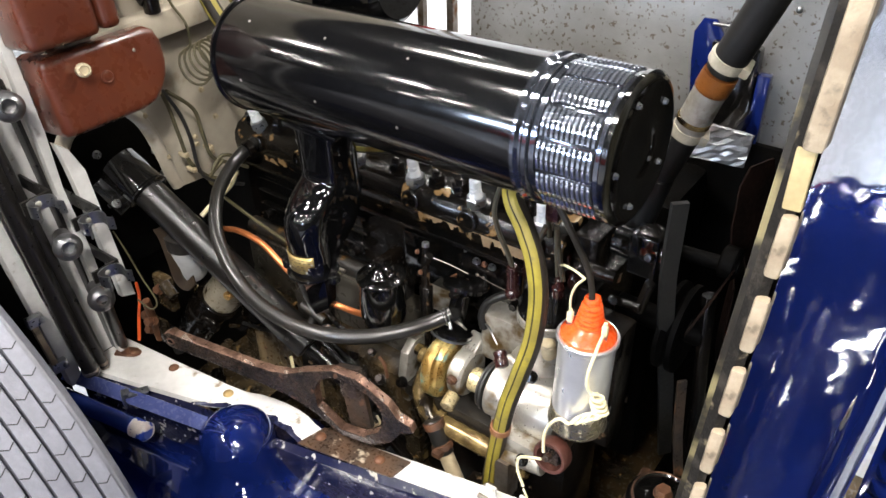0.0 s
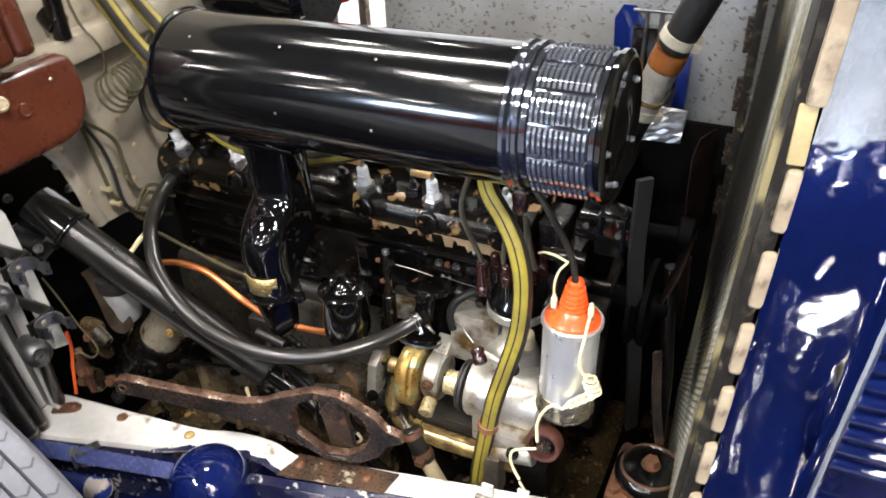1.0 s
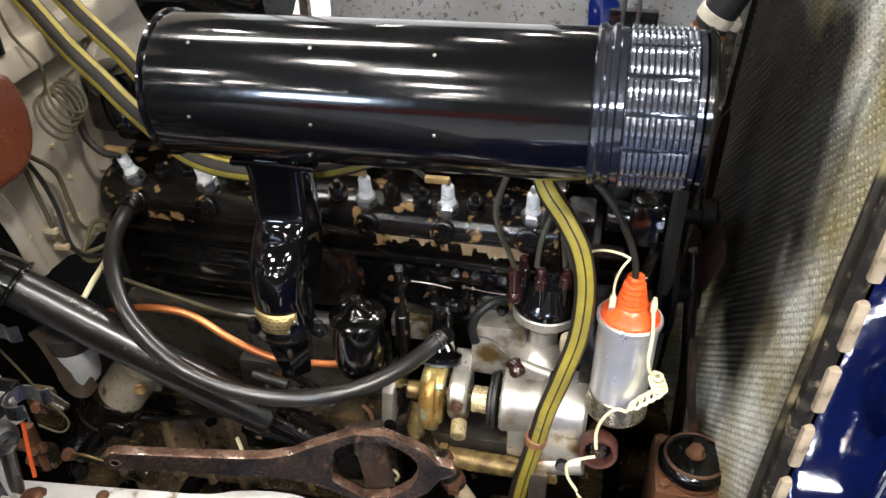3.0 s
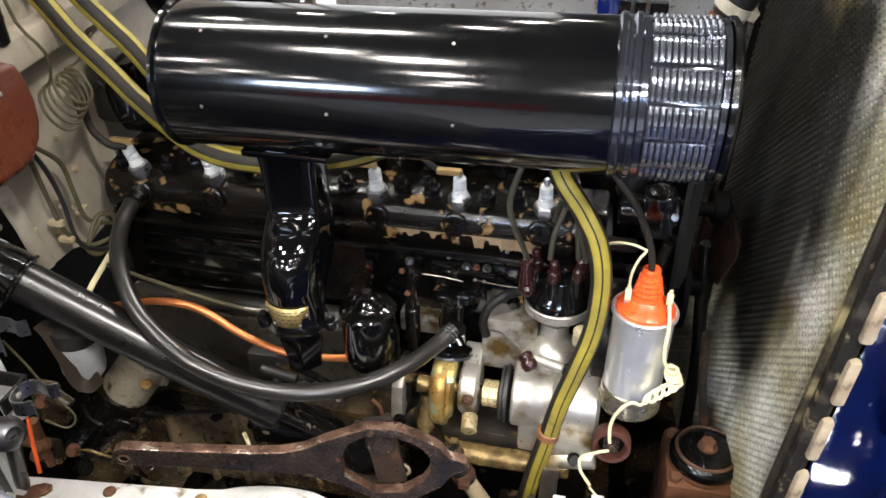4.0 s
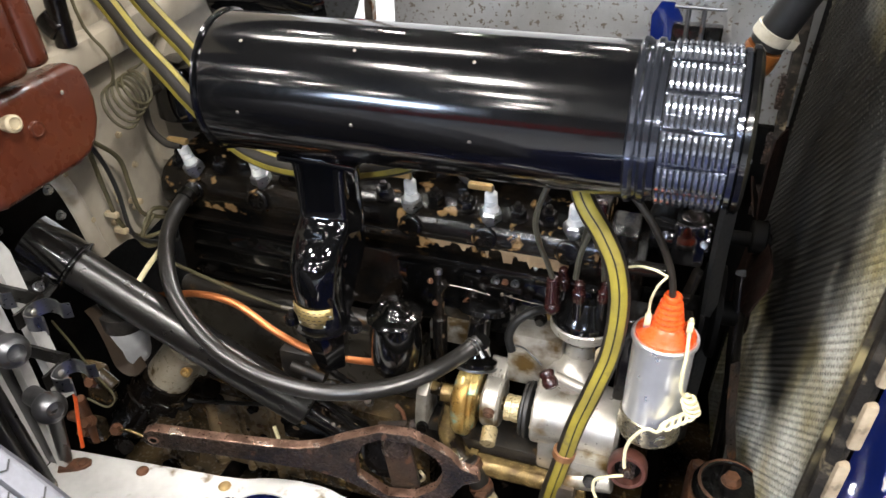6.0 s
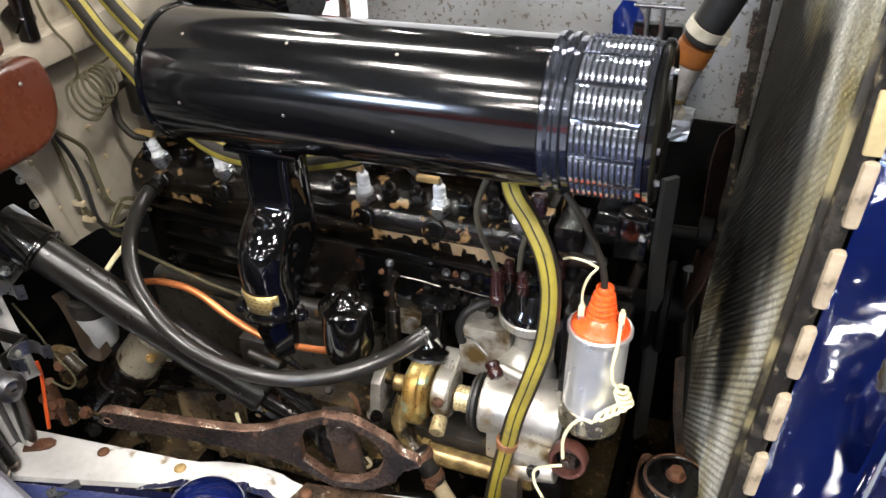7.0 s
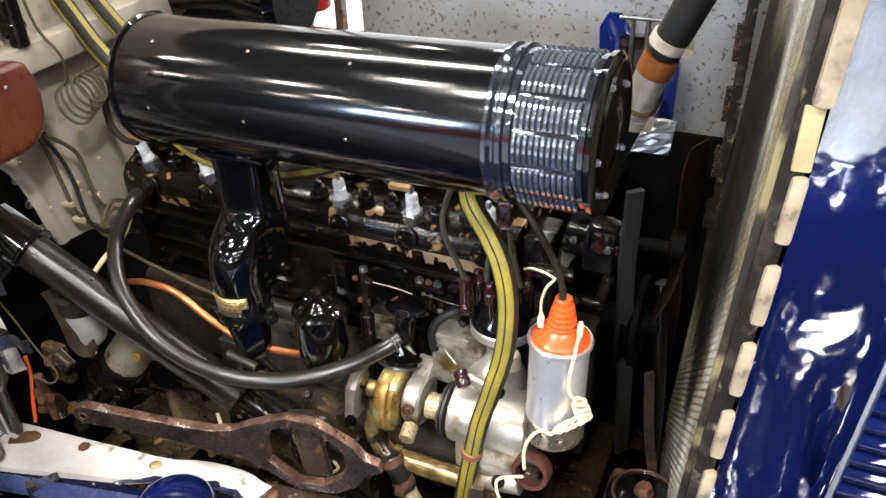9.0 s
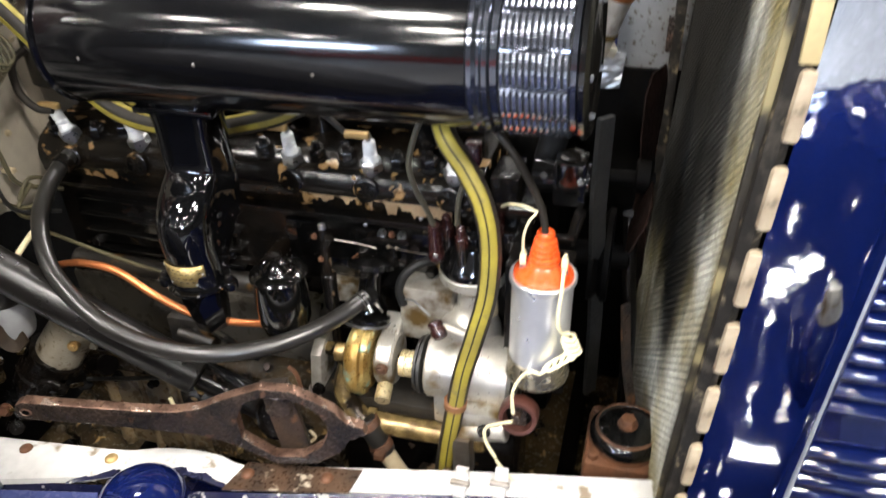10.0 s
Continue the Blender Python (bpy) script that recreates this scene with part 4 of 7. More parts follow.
prism(bm, [(0.672, 0.45), (0.672, 0.700), (0.662, 0.706), (0.662, 0.790), (0.690, 0.796), (0.86, 0.80), (0.86, 0.45)], YZ, 0.535, 0.002)
part("block", bm, M_GREASY, engine)
bm = B()
prism(bm, [(0.658, 0.803), (0.652, 0.812), (0.650, 0.828), (0.652, 0.840), (0.660, 0.851), (0.675, 0.857), (0.70, 0.860), (0.83, 0.862), (0.845, 0.85), (0.85, 0.803)], YZ, 0.525, 0.0015)
part("cylinder_head", bm, M_HEAD, engine, "oily black head with brown bare patches")
bm = B(); box(bm, (-0.775, 0.645, 0.796), (-0.245, 0.70, 0.803), 0.0015)
part("gasket_ledge", bm, M_GREASY, engine)
# upper pipe gallery behind the plugs
bm = B()
rod(bm, (-0.78, 0.735, 0.890), (-0.26, 0.735, 0.890), 0.022, seg=24)
for x in (-0.72, -0.60, -0.45, -0.33):
    rod(bm, (x, 0.735, 0.85), (x, 0.735, 0.885), 0.017)
part("water_gallery", bm, M_GREASY, engine)
bm = B(); box(bm, (-0.77, 0.76, 0.86), (-0.27, 0.85, 0.955), 0.012)
part("rocker_cover", bm, M_BLACKS, engine)
# peeled band of primer under the ledge
rng = random.Random(4)
bm = B()
xs = [-0.445 + 0.165 * i / 60 for i in range(61)]
top, low, lev = [], [], 0.006
for i, x in enumerate(xs):
    if rng.random() < 0.35:
        lev = rng.choice((0.003, 0.006, 0.010, 0.014, 0.018)) * (0.55 + 0.7 * i / 60)
    top.append(bm.verts.new((x, 0.6497, 0.8265)))
    low.append(bm.verts.new((x + rng.uniform(-0.001, 0.001), 0.6497 + 0.25 * max(0, lev - 0.013), 0.8265 - lev - rng.uniform(0, 0.0015))))
for k in range(60):
    bm.faces.new((top[k], top[k + 1], low[k + 1], low[k]))
g = bmesh.ops.extrude_face_region(bm, geom=bm.faces[:])
bmesh.ops.translate(bm, verts=[v for v in g["geom"] if isinstance(v, bmesh.types.BMVert)], vec=(0, -0.0007, 0))
part("primer_patch", bm, M_TAN, engine, "ragged tan primer where the black has peeled", smooth=False)
bm = B(); box(bm, (-0.62, 0.6455, 0.8265), (-0.252, 0.654, 0.8295), 0.0008)
part("head_bead", bm, M_HEAD, engine)
# Unseen black mass added for the deep shade behind the water pump.
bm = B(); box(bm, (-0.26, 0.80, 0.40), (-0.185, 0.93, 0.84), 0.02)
part("shade_mass", bm, M_BLACKSHADE, engine)
# side cover with raised edges, below the ledge
bm = B()
box(bm, (-0.745, 0.655, 0.716), (-0.545, 0.664, 0.782), 0.003)
part("side_cover", bm, M_BLACKS, engine)
for z in (0.706, 0.7295, 0.752, 0.775):
    bm = B(); box(bm, (-0.745, 0.651, z), (-0.535, 0.660, z + 0.005), 0.0012)
    part("cover_rib", bm, M_BLACKS, engine)
bm = B(); box(bm, (-0.475, 0.655, 0.706), (-0.30, 0.664, 0.784), 0.003)
part("side_cover", bm, M_BLACKS, engine)
bm = B(); rod(bm, (-0.775, 0.655, 0.685), (-0.47, 0.655, 0.685), 0.013, seg=20)
part("oil_gallery", bm, M_DARK, engine)
# core plugs
bm = B()
lathe(bm, [(0.0135, 0), (0.0135, 0.005), (0.0115, 0.0065), (0.0100, 0.0065), (0.0092, 0.003), (0.004, 0.003), (0.003, 0.005)], (0, 0, 0), (0, 0, 1), 20)
for a in range(3):
    box(bm, (-0.0085, -0.0012, 0.003), (0.0085, 0.0012, 0.0055), 0, Matrix.Rotation(a * 1.05, 4, "Z"))
CORE = finish("core_plug", bm, M_HEAD)
for x in (-0.728, -0.642, -0.55, -0.455, -0.371, -0.282):
    at(part("core_plug", CORE, None, engine), facing((x, 0.652, 0.835), (0, -1, 0.12), x * 5))
# head nuts
bm = B()
lathe(bm, [(0.0115, 0), (0.0115, 0.002)], (0, 0, 0), (0, 0, 1), 16)
lathe(bm, [(0.0095, 0.002), (0.0095, 0.010), (0.008, 0.012)], (0, 0, 0), (0, 0, 1), 6)
lathe(bm, [(0.0048, 0.012), (0.0048, 0.018), (0.003, 0.0195)], (0, 0, 0), (0, 0, 1), 10)
HEADNUT = finish("head_nut", bm, M_GREASY)
for x, y in ((-0.70, 0.672), (-0.672, 0.680), (-0.612, 0.672), (-0.585, 0.682), (-0.492, 0.672), (-0.432, 0.674), (-0.398, 0.674), (-0.34, 0.670),
             (-0.308, 0.674), (-0.318, 0.698), (-0.41, 0.702), (-0.47, 0.702), (-0.655, 0.705), (-0.755, 0.672)):
    at(part("head_nut", HEADNUT, None, engine), facing((x, y, 0.8555), (0, -0.18, 1), x * 11))
for x, z in ((-0.46, 0.712), (-0.42, 0.775), (-0.37, 0.775), (-0.32, 0.772), (-0.305, 0.74), (-0.31, 0.71), (-0.73, 0.72), (-0.66, 0.774), (-0.56, 0.72)):
    at(part("nut", NUT, None, engine), facing((x, 0.6545, z), (0, -1, 0), x * 9))
# front of the engine: timing case and water pump body
bm = B()
box(bm, (-0.245, 0.655, 0.50), (-0.205, 0.86, 0.80), 0.008)
box(bm, (-0.245, 0.668, 0.79), (-0.215, 0.72, 0.855), 0.004)
part("timing_case", bm, M_GREASY, engine)
bm = B()
box(bm, (-0.268, 0.645, 0.735), (-0.250, 0.66, 0.80), 0.002)
part("worn_bracket", bm, M_TAN, engine, "worn bracket with tan primer")
# smooth grey upper crankcase wall under the gallery, and the murky mass below
bm = B()
box(bm, (-0.775, 0.640, 0.585), (-0.44, 0.668, 0.676), 0.004)
part("crankcase_wall", bm, M_GREYWALL, engine, "smooth dull grey crankcase wall")
bm = B()
box(bm, (-0.78, 0.60, 0.42), (-0.42, 0.70, 0.585), 0.012)
part("crankcase", bm, M_MURK, engine, "crankcase caked in oily brown dirt")
bm = B(); box(bm, (-0.4195, 0.61, 0.42), (-0.20, 0.70, 0.60), 0.012)
part("front_crankcase", bm, M_GREASY, engine, "black front of the crankcase")
for x, y, z, r in ((-0.60, 0.60, 0.575, 0.011), (-0.565, 0.61, 0.60, 0.008), (-0.53, 0.60, 0.58, 0.010), (-0.50, 0.605, 0.60, 0.008), (-0.475, 0.59, 0.575, 0.010), (-0.44, 0.60, 0.585, 0.009), (-0.65, 0.60, 0.57, 0.012), (-0.70, 0.61, 0.58, 0.010)):
    at(part("nut", NUT_OLD, None, engine), facing((x, y, z), (0.1, -0.6, 0.8), x * 17) @ Matrix.Scale(r / 0.0095, 4))

# undertray closing the bay below
tray = thing("undertray", (-0.4, 0.7, 0.33), "dirty black undertray beneath the engine", "undertray")
bm = B(); box(bm, (-0.93, 0.40, 0.33), (0.2, 1.02, 0.35), 0.0)
part("tray_sheet", bm, M_MURK, tray)
for x in (-0.75, -0.55, -0.35, -0.15):
    bm = B(); box(bm, (x - 0.012, 0.41, 0.348), (x + 0.012, 1.0, 0.362), 0.003)
    part("stiffener", bm, M_GREASY, tray)

# ---- spark plugs ----
bm0 = B()
lathe(bm0, [(0.0075, -0.012), (0.0085, 0.002), (0.0105, 0.003), (0.0108, 0.005), (0.0100, 0.007)], (0, 0, 0), (0, 0, 1), 18)
PL_SHELL = finish("shell", bm0, M_ZINC)
bm0 = B(); lathe(bm0, [(0.0118, 0.003), (0.0122, 0.0045), (0.0122, 0.0125), (0.0100, 0.0145)], (0, 0, 0), (0, 0, 1), 6)
PL_HEX = finish("hexagon", bm0, M_ZINC, False)
bm0 = B()
lathe(bm0, [(0.0086, 0.013), (0.0086, 0.0165), (0.0076, 0.018), (0.0071, 0.0215), (0.0059, 0.0222), (0.0059, 0.0230), (0.0070, 0.0238), (0.0069, 0.0268), (0.0058, 0.0275), (0.0058, 0.0283), (0.0069, 0.0291), (0.0066, 0.036), (0.0048, 0.038)], (0, 0, 0), (0, 0, 1), 20)
PL_INS = finish("insulator", bm0, M_PORC)
bm0 = B(); lathe(bm0, [(0.0025, 0.036), (0.0025, 0.039), (0.0034, 0.040), (0.0034, 0.044), (0.0022, 0.046)], (0, 0, 0), (0, 0, 1), 12)
PL_TIP = finish("terminal", bm0, M_ZINC)
first = None
for x, tilt in ((-0.730, -0.26), (-0.641, -0.16), (-0.550, 0.0), (-0.457, 0.0), (-0.368, 0.02), (-0.279, 0.0)):
    m = facing((x, 0.664, 0.850), (tilt, -0.14, 1))
    if first is None:
        first = tagged(new("spark_plug"), "white porcelain spark plug with a zinc-plated hexagon", "spark plug", "spark plugs")
        for nm, me in (("shell", PL_SHELL), ("hexagon", PL_HEX), ("insulator", PL_INS), ("terminal", PL_TIP)):
            ch = new(nm, me)
            ch.parent = first
        first.matrix_basis = m
    else:
        copy_thing(first, m)

# ---- air cleaner ----
TILT_M = Matrix.Translation((-0.4, 0.567, 1.0215)) @ Matrix.Rotation(radians(-1.05), 4, "Y") @ Matrix.Translation((0.4, 0, 0))


def ax(x, a=0.0, r=0.0):
    """A point of the air cleaner: along its axis, round it (0 is up, towards the front is positive) and out from it."""
    return TILT_M @ Vector((x, -r * math.sin(a), r * math.cos(a)))


CR = 0.0617
cleaner = thing("air_cleaner", (-0.4, 0.567, 0.96), "long glossy black drum air cleaner with a slotted end", "air cleaner")
bm = B()
lathe(bm, [(CR - 0.018, 0.0), (CR - 0.010, 0.0005), (CR - 0.004, 0.003), (CR - 0.0012, 0.007), (CR, 0.014), (CR, 0.376)], ax(-0.600), ax(-0.2), 72)
part("drum", bm, M_DRUM, cleaner)
bm = B()
lathe(bm, [(CR, 0.0), (CR + 0.0022, 0.0012), (CR + 0.0022, 0.004), (CR, 0.0055)], ax(-0.594), ax(-0.2), 64, close=False)
part("end_bead", bm, M_DRUM, cleaner)
bm = B()
lathe(bm, [(CR, 0.0), (CR + 0.003, 0.002), (CR + 0.003, 0.0055), (CR + 0.0005, 0.0085), (CR + 0.0005, 0.0105), (CR + 0.003, 0.013), (CR + 0.003, 0.0165), (CR - 0.001, 0.019)], ax(-0.2285), ax(0.2), 64)
part("clamp_band", bm, M_BAND, cleaner, "double bead clamp band")
bm = B()
lathe(bm, [(CR - 0.003, 0.0), (CR - 0.003, 0.058)], ax(-0.211), ax(0.2), 64)
part("grille_drum", bm, M_MATT, cleaner)
bm = B()
for x0, x1 in ((-0.211, -0.2045), (-0.1545, -0.149)):
    lathe(bm, [(CR - 0.003, 0), (CR, 0.0008), (CR, x1 - x0 - 0.0008), (CR - 0.003, x1 - x0)], ax(x0), ax(0.2), 64, close=False)
part("grille_band", bm, M_BAND, cleaner)
ROWS_N, COLS_N = 14, 11
bm = B()
seg = 7
span = 2 * math.pi / ROWS_N
pts = []
for k in range(seg + 1):
    a = span * (-0.42 + 0.84 * k / seg)
    lift = 0.0042 * math.sin(math.pi * (0.12 + 0.76 * k / seg)) ** 0.6
    pts.append((0.0, -(CR - 0.0033 + lift) * math.sin(a), (CR - 0.0033 + lift) * math.cos(a)))
sweep(bm, pts, [(0.0017 * math.cos(t), 0.0020 * math.sin(t)) for t in [2 * math.pi * i / 6 for i in range(8)]], 1)
SLAT = finish("slat", bm, M_GRILLE)
for i in range(ROWS_N):
    for j in range(COLS_N):
        at(part("slat", SLAT, None, cleaner), TILT_M @ Matrix.Translation((-0.2018 + j * 0.00448, 0, 0)) @ Matrix.Rotation(span * (i + 0.25), 4, "X"))
bm = B(); box(bm, (-0.2045, -0.0030, CR - 0.004), (-0.1545, 0.0030, CR - 0.0010), 0.0008)
RIB = finish("grille_rib", bm, M_BAND)
for i in range(ROWS_N):
    at(part("grille_rib", RIB, None, cleaner), TILT_M @ Matrix.Rotation(span * (i + 0.75), 4, "X"))
bm = B()
lathe(bm, [(CR - 0.004, 0), (CR + 0.0026, 0.001), (CR + 0.0026, 0.005), (CR - 0.001, 0.008), (CR - 0.004, 0.0085), (CR - 0.008, 0.006), (0.02, 0.007), (0.012, 0.010), (0.003, 0.0105)], ax(-0.149), ax(0.2), 64)
endcap = part("end_cap", bm, M_BLACKS, cleaner)
for k in range(5):
    a = 0.35 + 2 * math.pi * k / 5
    at(part("screw", NUT_STEEL, None, endcap), facing(ax(-0.1425, a, 0.047), TILT_M.to_3x3() @ Vector((1, 0, 0)), k) @ Matrix.Scale(0.5, 4))
for x, a in ((-0.552, 0.62), (-0.448, 0.62), (-0.348, 0.64), (-0.55, 1.62), (-0.445, 1.62), (-0.345, 1.66)):
    n = TILT_M.to_3x3() @ Vector((0, -math.sin(a), math.cos(a)))
    at(part("rivet", DRUM_RIVET, None, cleaner), facing(ax(x, a, CR - 0.0002), n))
bm = B(); box(bm, (-0.5, 0.55, 0.952), (-0.47, 0.60, 0.968), 0.004)
part("saddle", bm, M_BLACKS, cleaner)

# ---- intake trumpet ----
tr = thing("intake_elbow", (-0.492, 0.545, 0.72), "glossy black enamelled intake elbow with a brass maker's plate", "intake elbow")
bm = B()
lathe(bm, [(0.012, 0.0), (0.0165, 0.002), (0.0185, 0.012), (0.0235, 0.048), (0.0245, 0.056)], (-0.497, 0.525, 0.733), (-0.501, 0.5225, 0.795), 6, up=(0.3, 1, 0))
part("throat", bm, M_BLACK, tr, smooth=False)
bm = B()
lathe(bm, [(0.024, -0.001), (0.0292, 0.0), (0.0304, 0.002), (0.0300, 0.0042), (0.024, 0.0055)], (-0.501, 0.5225, 0.7880), (-0.501, 0.5225, 0.9), 40)
flange = part("flange", bm, M_BLACK, tr)
for ex, ey in ((-0.5320, 0.5135), (-0.4670, 0.5215)):
    bm = B(); lathe(bm, [(0.0066, 0), (0.0074, 0.001), (0.0074, 0.0075), (0.0064, 0.009)], (ex, ey, 0.7865), (ex, ey, 0.9), 18)
    ear = part("ear", bm, M_BLACK, flange)
    at(part("nut", NUT, None, ear), facing((ex, ey, 0.7950), (0, 0, 1), ex * 70) @ Matrix.Scale(0.7, 4))
    at(part("stud", RIVET, None, ear), facing((ex, ey, 0.7855), (0, 0, -1)) @ Matrix.Scale(1.8, 4))
bm = B()
rings = []
for z, cx, rx, cyf, front, back, pf, pb in ((0.7900, -0.5010, 0.0262, 0.5225, 0.0258, 0.548, 2.0, 2.0), (0.7965, -0.5020, 0.0270, 0.5265, 0.0266, 0.552, 2.0, 2.0), (0.808, -0.5028, 0.0272, 0.5280, 0.0272, 0.560, 2.0, 2.4),
                                           (0.818, -0.5032, 0.0272, 0.5288, 0.0275, 0.570, 2.0, 3.0), (0.830, -0.5032, 0.0273, 0.5275, 0.0288, 0.585, 2.0, 4.0), (0.842, -0.5030, 0.0274, 0.5275, 0.0298, 0.596, 2.0, 4.0),
                                           (0.854, -0.5030, 0.0275, 0.5290, 0.0298, 0.600, 2.0, 4.5), (0.865, -0.5032, 0.0274, 0.5325, 0.0288, 0.600, 2.05, 4.5), (0.876, -0.5036, 0.0270, 0.5395, 0.0255, 0.600, 2.1, 4.5),
                                           (0.885, -0.5040, 0.0264, 0.5480, 0.0195, 0.600, 2.3, 4.5), (0.8915, -0.5044, 0.0259, 0.5545, 0.0115, 0.600, 2.7, 4.5), (0.896, -0.5047, 0.0257, 0.5560, 0.0095, 0.600, 3.4, 4.5),
                                           (0.905, -0.5050, 0.0257, 0.5560, 0.0092, 0.600, 4.0, 4.5), (0.930, -0.5050, 0.0257, 0.5560, 0.0092, 0.600, 4.0, 4.5), (0.942, -0.5050, 0.0264, 0.5560, 0.0098, 0.602, 4.0, 4.5), (0.966, -0.5050, 0.0300, 0.5560, 0.0120, 0.604, 4.0, 4.5)):
    ring = []
    for k in range(48):
        t = 2 * math.pi * k / 48
        c, s = math.cos(t), math.sin(t)
        p, reach = (pf, front) if s < 0 else (pb, back - cyf)
        f = (abs(c) ** p + abs(s) ** p) ** (-1 / p)
        ring.append(bm.verts.new((cx + rx * f * c, cyf + reach * f * s, z)))
    rings.append(ring)
for a, b in zip(rings, rings[1:]):
    for k in range(48):
        bm.faces.new((a[k], a[(k + 1) % 48], b[(k + 1) % 48], b[k]))
bm.faces.new(rings[0][::-1]); bm.faces.new(rings[-1])
part("elbow_body", bm, M_BLACK, tr)
bm = B(); box(bm, (-0.543, 0.5430, 0.9520), (-0.464, 0.606, 0.9585), 0.002)
part("top_flange", bm, M_BLACK, tr)
PCX, PCY, PR = -0.5034, 0.5280, 0.0290


def on_plate(deg, out, z):
    return PCX + (PR + out) * math.sin(radians(deg)), PCY - (PR + out) * math.cos(radians(deg)), z


bm = B()
rows = []
for i in range(15):
    d = -48 + 95 * i / 14
    drop = 0.0222 if -28 < d < 33 else 0.0125
    rows.append([bm.verts.new(on_plate(d, 0, 0.8195 - drop)), bm.verts.new(on_plate(d, 0, 0.8195))])
for a, b in zip(rows, rows[1:]):
    bm.faces.new((a[0], b[0], b[1], a[1]))
pl = part("maker_plate", bm, M_PLATE, tr, "engraved brass plate with unreadable lettering", smooth=True)
pl.modifiers.new("sheet", "SOLIDIFY").thickness = 0.001
bm = B()
for r_i, zz in enumerate((0.8160, 0.8125, 0.8075, 0.8030)):
    for i in range(7 - 2 * (r_i // 2)):
        d = -34 + 11.3 * i + 9 * (r_i // 2) + 3 * (r_i % 2)
        box(bm, (-0.0017, -0.0001, -0.00035), (0.0017, 0.0003, 0.00035), 0, Matrix.Translation(on_plate(d, 0.0006, zz)) @ Matrix.Rotation(radians(d), 4, "Z"))
part("engraving", bm, M_DARK, pl)
for d, zz in ((-43, 0.8160), (42, 0.8105), (-23, 0.8005), (28, 0.8000)):
    at(part("rivet", RIVET, None, pl), facing(on_plate(d, 0.0004, zz), (math.sin(radians(d)), -math.cos(radians(d)), 0)) @ Matrix.Scale(0.6, 4))

# ---- carburettor beside it ----
carb = thing("carburettor", (-0.449, 0.575, 0.68), "black enamelled carburettor float chamber with a domed lid", "carburettor")
bm = B(); lathe(bm, [(0.018, 0), (0.0245, 0.006), (0.0282, 0.020), (0.0290, 0.040), (0.0280, 0.058), (0.0262, 0.072)], (-0.449, 0.580, 0.69), (-0.449, 0.580, 0.8), 32)
part("chamber", bm, M_BLACKS, carb)
bm = B(); lathe(bm, [(0.026, 0), (0.0292, 0.002), (0.0292, 0.005), (0.0265, 0.0075), (0.0195, 0.0100), (0.0180, 0.0125), (0.0165, 0.0132), (0.0150, 0.0122), (0.0110, 0.0170), (0.006, 0.0200), (0.003, 0.0210)], (-0.449, 0.580, 0.762), (-0.449, 0.580, 0.8), 32)
lid = part("lid", bm, M_BLACKS, carb)
at(part("cap_nut", NUT, None, lid), facing((-0.449, 0.580, 0.780), (0, 0, 1)))
bm = B()
box(bm, (-0.475, 0.585, 0.72), (-0.462, 0.64, 0.77), 0.003)
part("choke_box", bm, M_WETBLACK, carb)
bm = B(); lathe(bm, [(0.0265, 0), (0.0300, 0.0008), (0.0300, 0.0030), (0.0265, 0.0038)], (-0.449, 0.580, 0.7635), (-0.449, 0.580, 0.8), 36)
part("rim_ring", bm, M_BLACKS, lid, "raised lid rim")
bm = B()
rod(bm, (-0.411, 0.618, 0.60), (-0.411, 0.618, 0.78), 0.005); rod(bm, (-0.411, 0.618, 0.775), (-0.414, 0.624, 0.798), 0.0045); rod(bm, (-0.411, 0.618, 0.700), (-0.411, 0.618, 0.745), 0.0085)
rod(bm, (-0.411, 0.618, 0.778), (-0.404, 0.618, 0.792), 0.0055)
spindle = part("spindle", bm, M_GREASY, carb)
bm = B(); rod(bm, (-0.4138, 0.6235, 0.796), (-0.4145, 0.625, 0.8035), 0.0044, edge=0.001)
part("spindle_cap", bm, M_ZINC, spindle, "pale metal cap")
for x, y, z in ((-0.420, 0.617, 0.792), (-0.414, 0.614, 0.766)):
    at(part("coppery_nut", NUT_COPPER, None, spindle), facing((x, y, z), (-0.5, -0.9, 0.3), x * 40) @ Matrix.Scale(0.7, 4))
bm = B(); tube(bm, [(-0.404, 0.620, 0.789), (-0.380, 0.628, 0.782), (-0.358, 0.632, 0.776)], 0.0006, 6); tube(bm, [(-0.345, 0.632, 0.780), (-0.318, 0.624, 0.783), (-0.298, 0.618, 0.787)], 0.0005, 6)
ball(bm, (-0.345, 0.632, 0.780), 0.0022, seg=8); ball(bm, (-0.335, 0.630, 0.781), 0.0020, seg=8)
part("linkage", bm, M_STEEL, carb, "thin bright link wire")
for x, mt in ((-0.357, NUT_STEEL), (-0.346, NUT_COPPER), (-0.335, NUT_STEEL)):
    at(part("stud_nut", mt, None, engine), facing((x, 0.648, 0.784), (0, -0.35, 1), x * 30) @ Matrix.Scale(0.85, 4))
bm = B(); box(bm, (-0.366, 0.642, 0.776), (-0.326, 0.662, 0.7835), 0.002); rod(bm, (-0.346, 0.650, 0.750), (-0.346, 0.650, 0.778), 0.0045)
part("stud_bridge", bm, M_GREASY, engine)
bm = B(); prism(bm, [(-0.316, 0.794), (-0.299, 0.797), (-0.296, 0.735), (-0.290, 0.722), (-0.318, 0.722), (-0.311, 0.735)], Matrix(((1, 0, 0, 0), (0, 0, -1, 0.664), (0, 1, 0, 0), (0, 0, 0, 1))), 0.004, 0.001)
part("strap_plate", bm, M_GOLDEN, engine, "upright plate with worn golden paint")
bm = B(); box(bm, (-0.432, 0.640, 0.690), (-0.386, 0.672, 0.716), 0.003)
part("cast_pad", bm, M_ALU, engine, "pale grey cast pad")
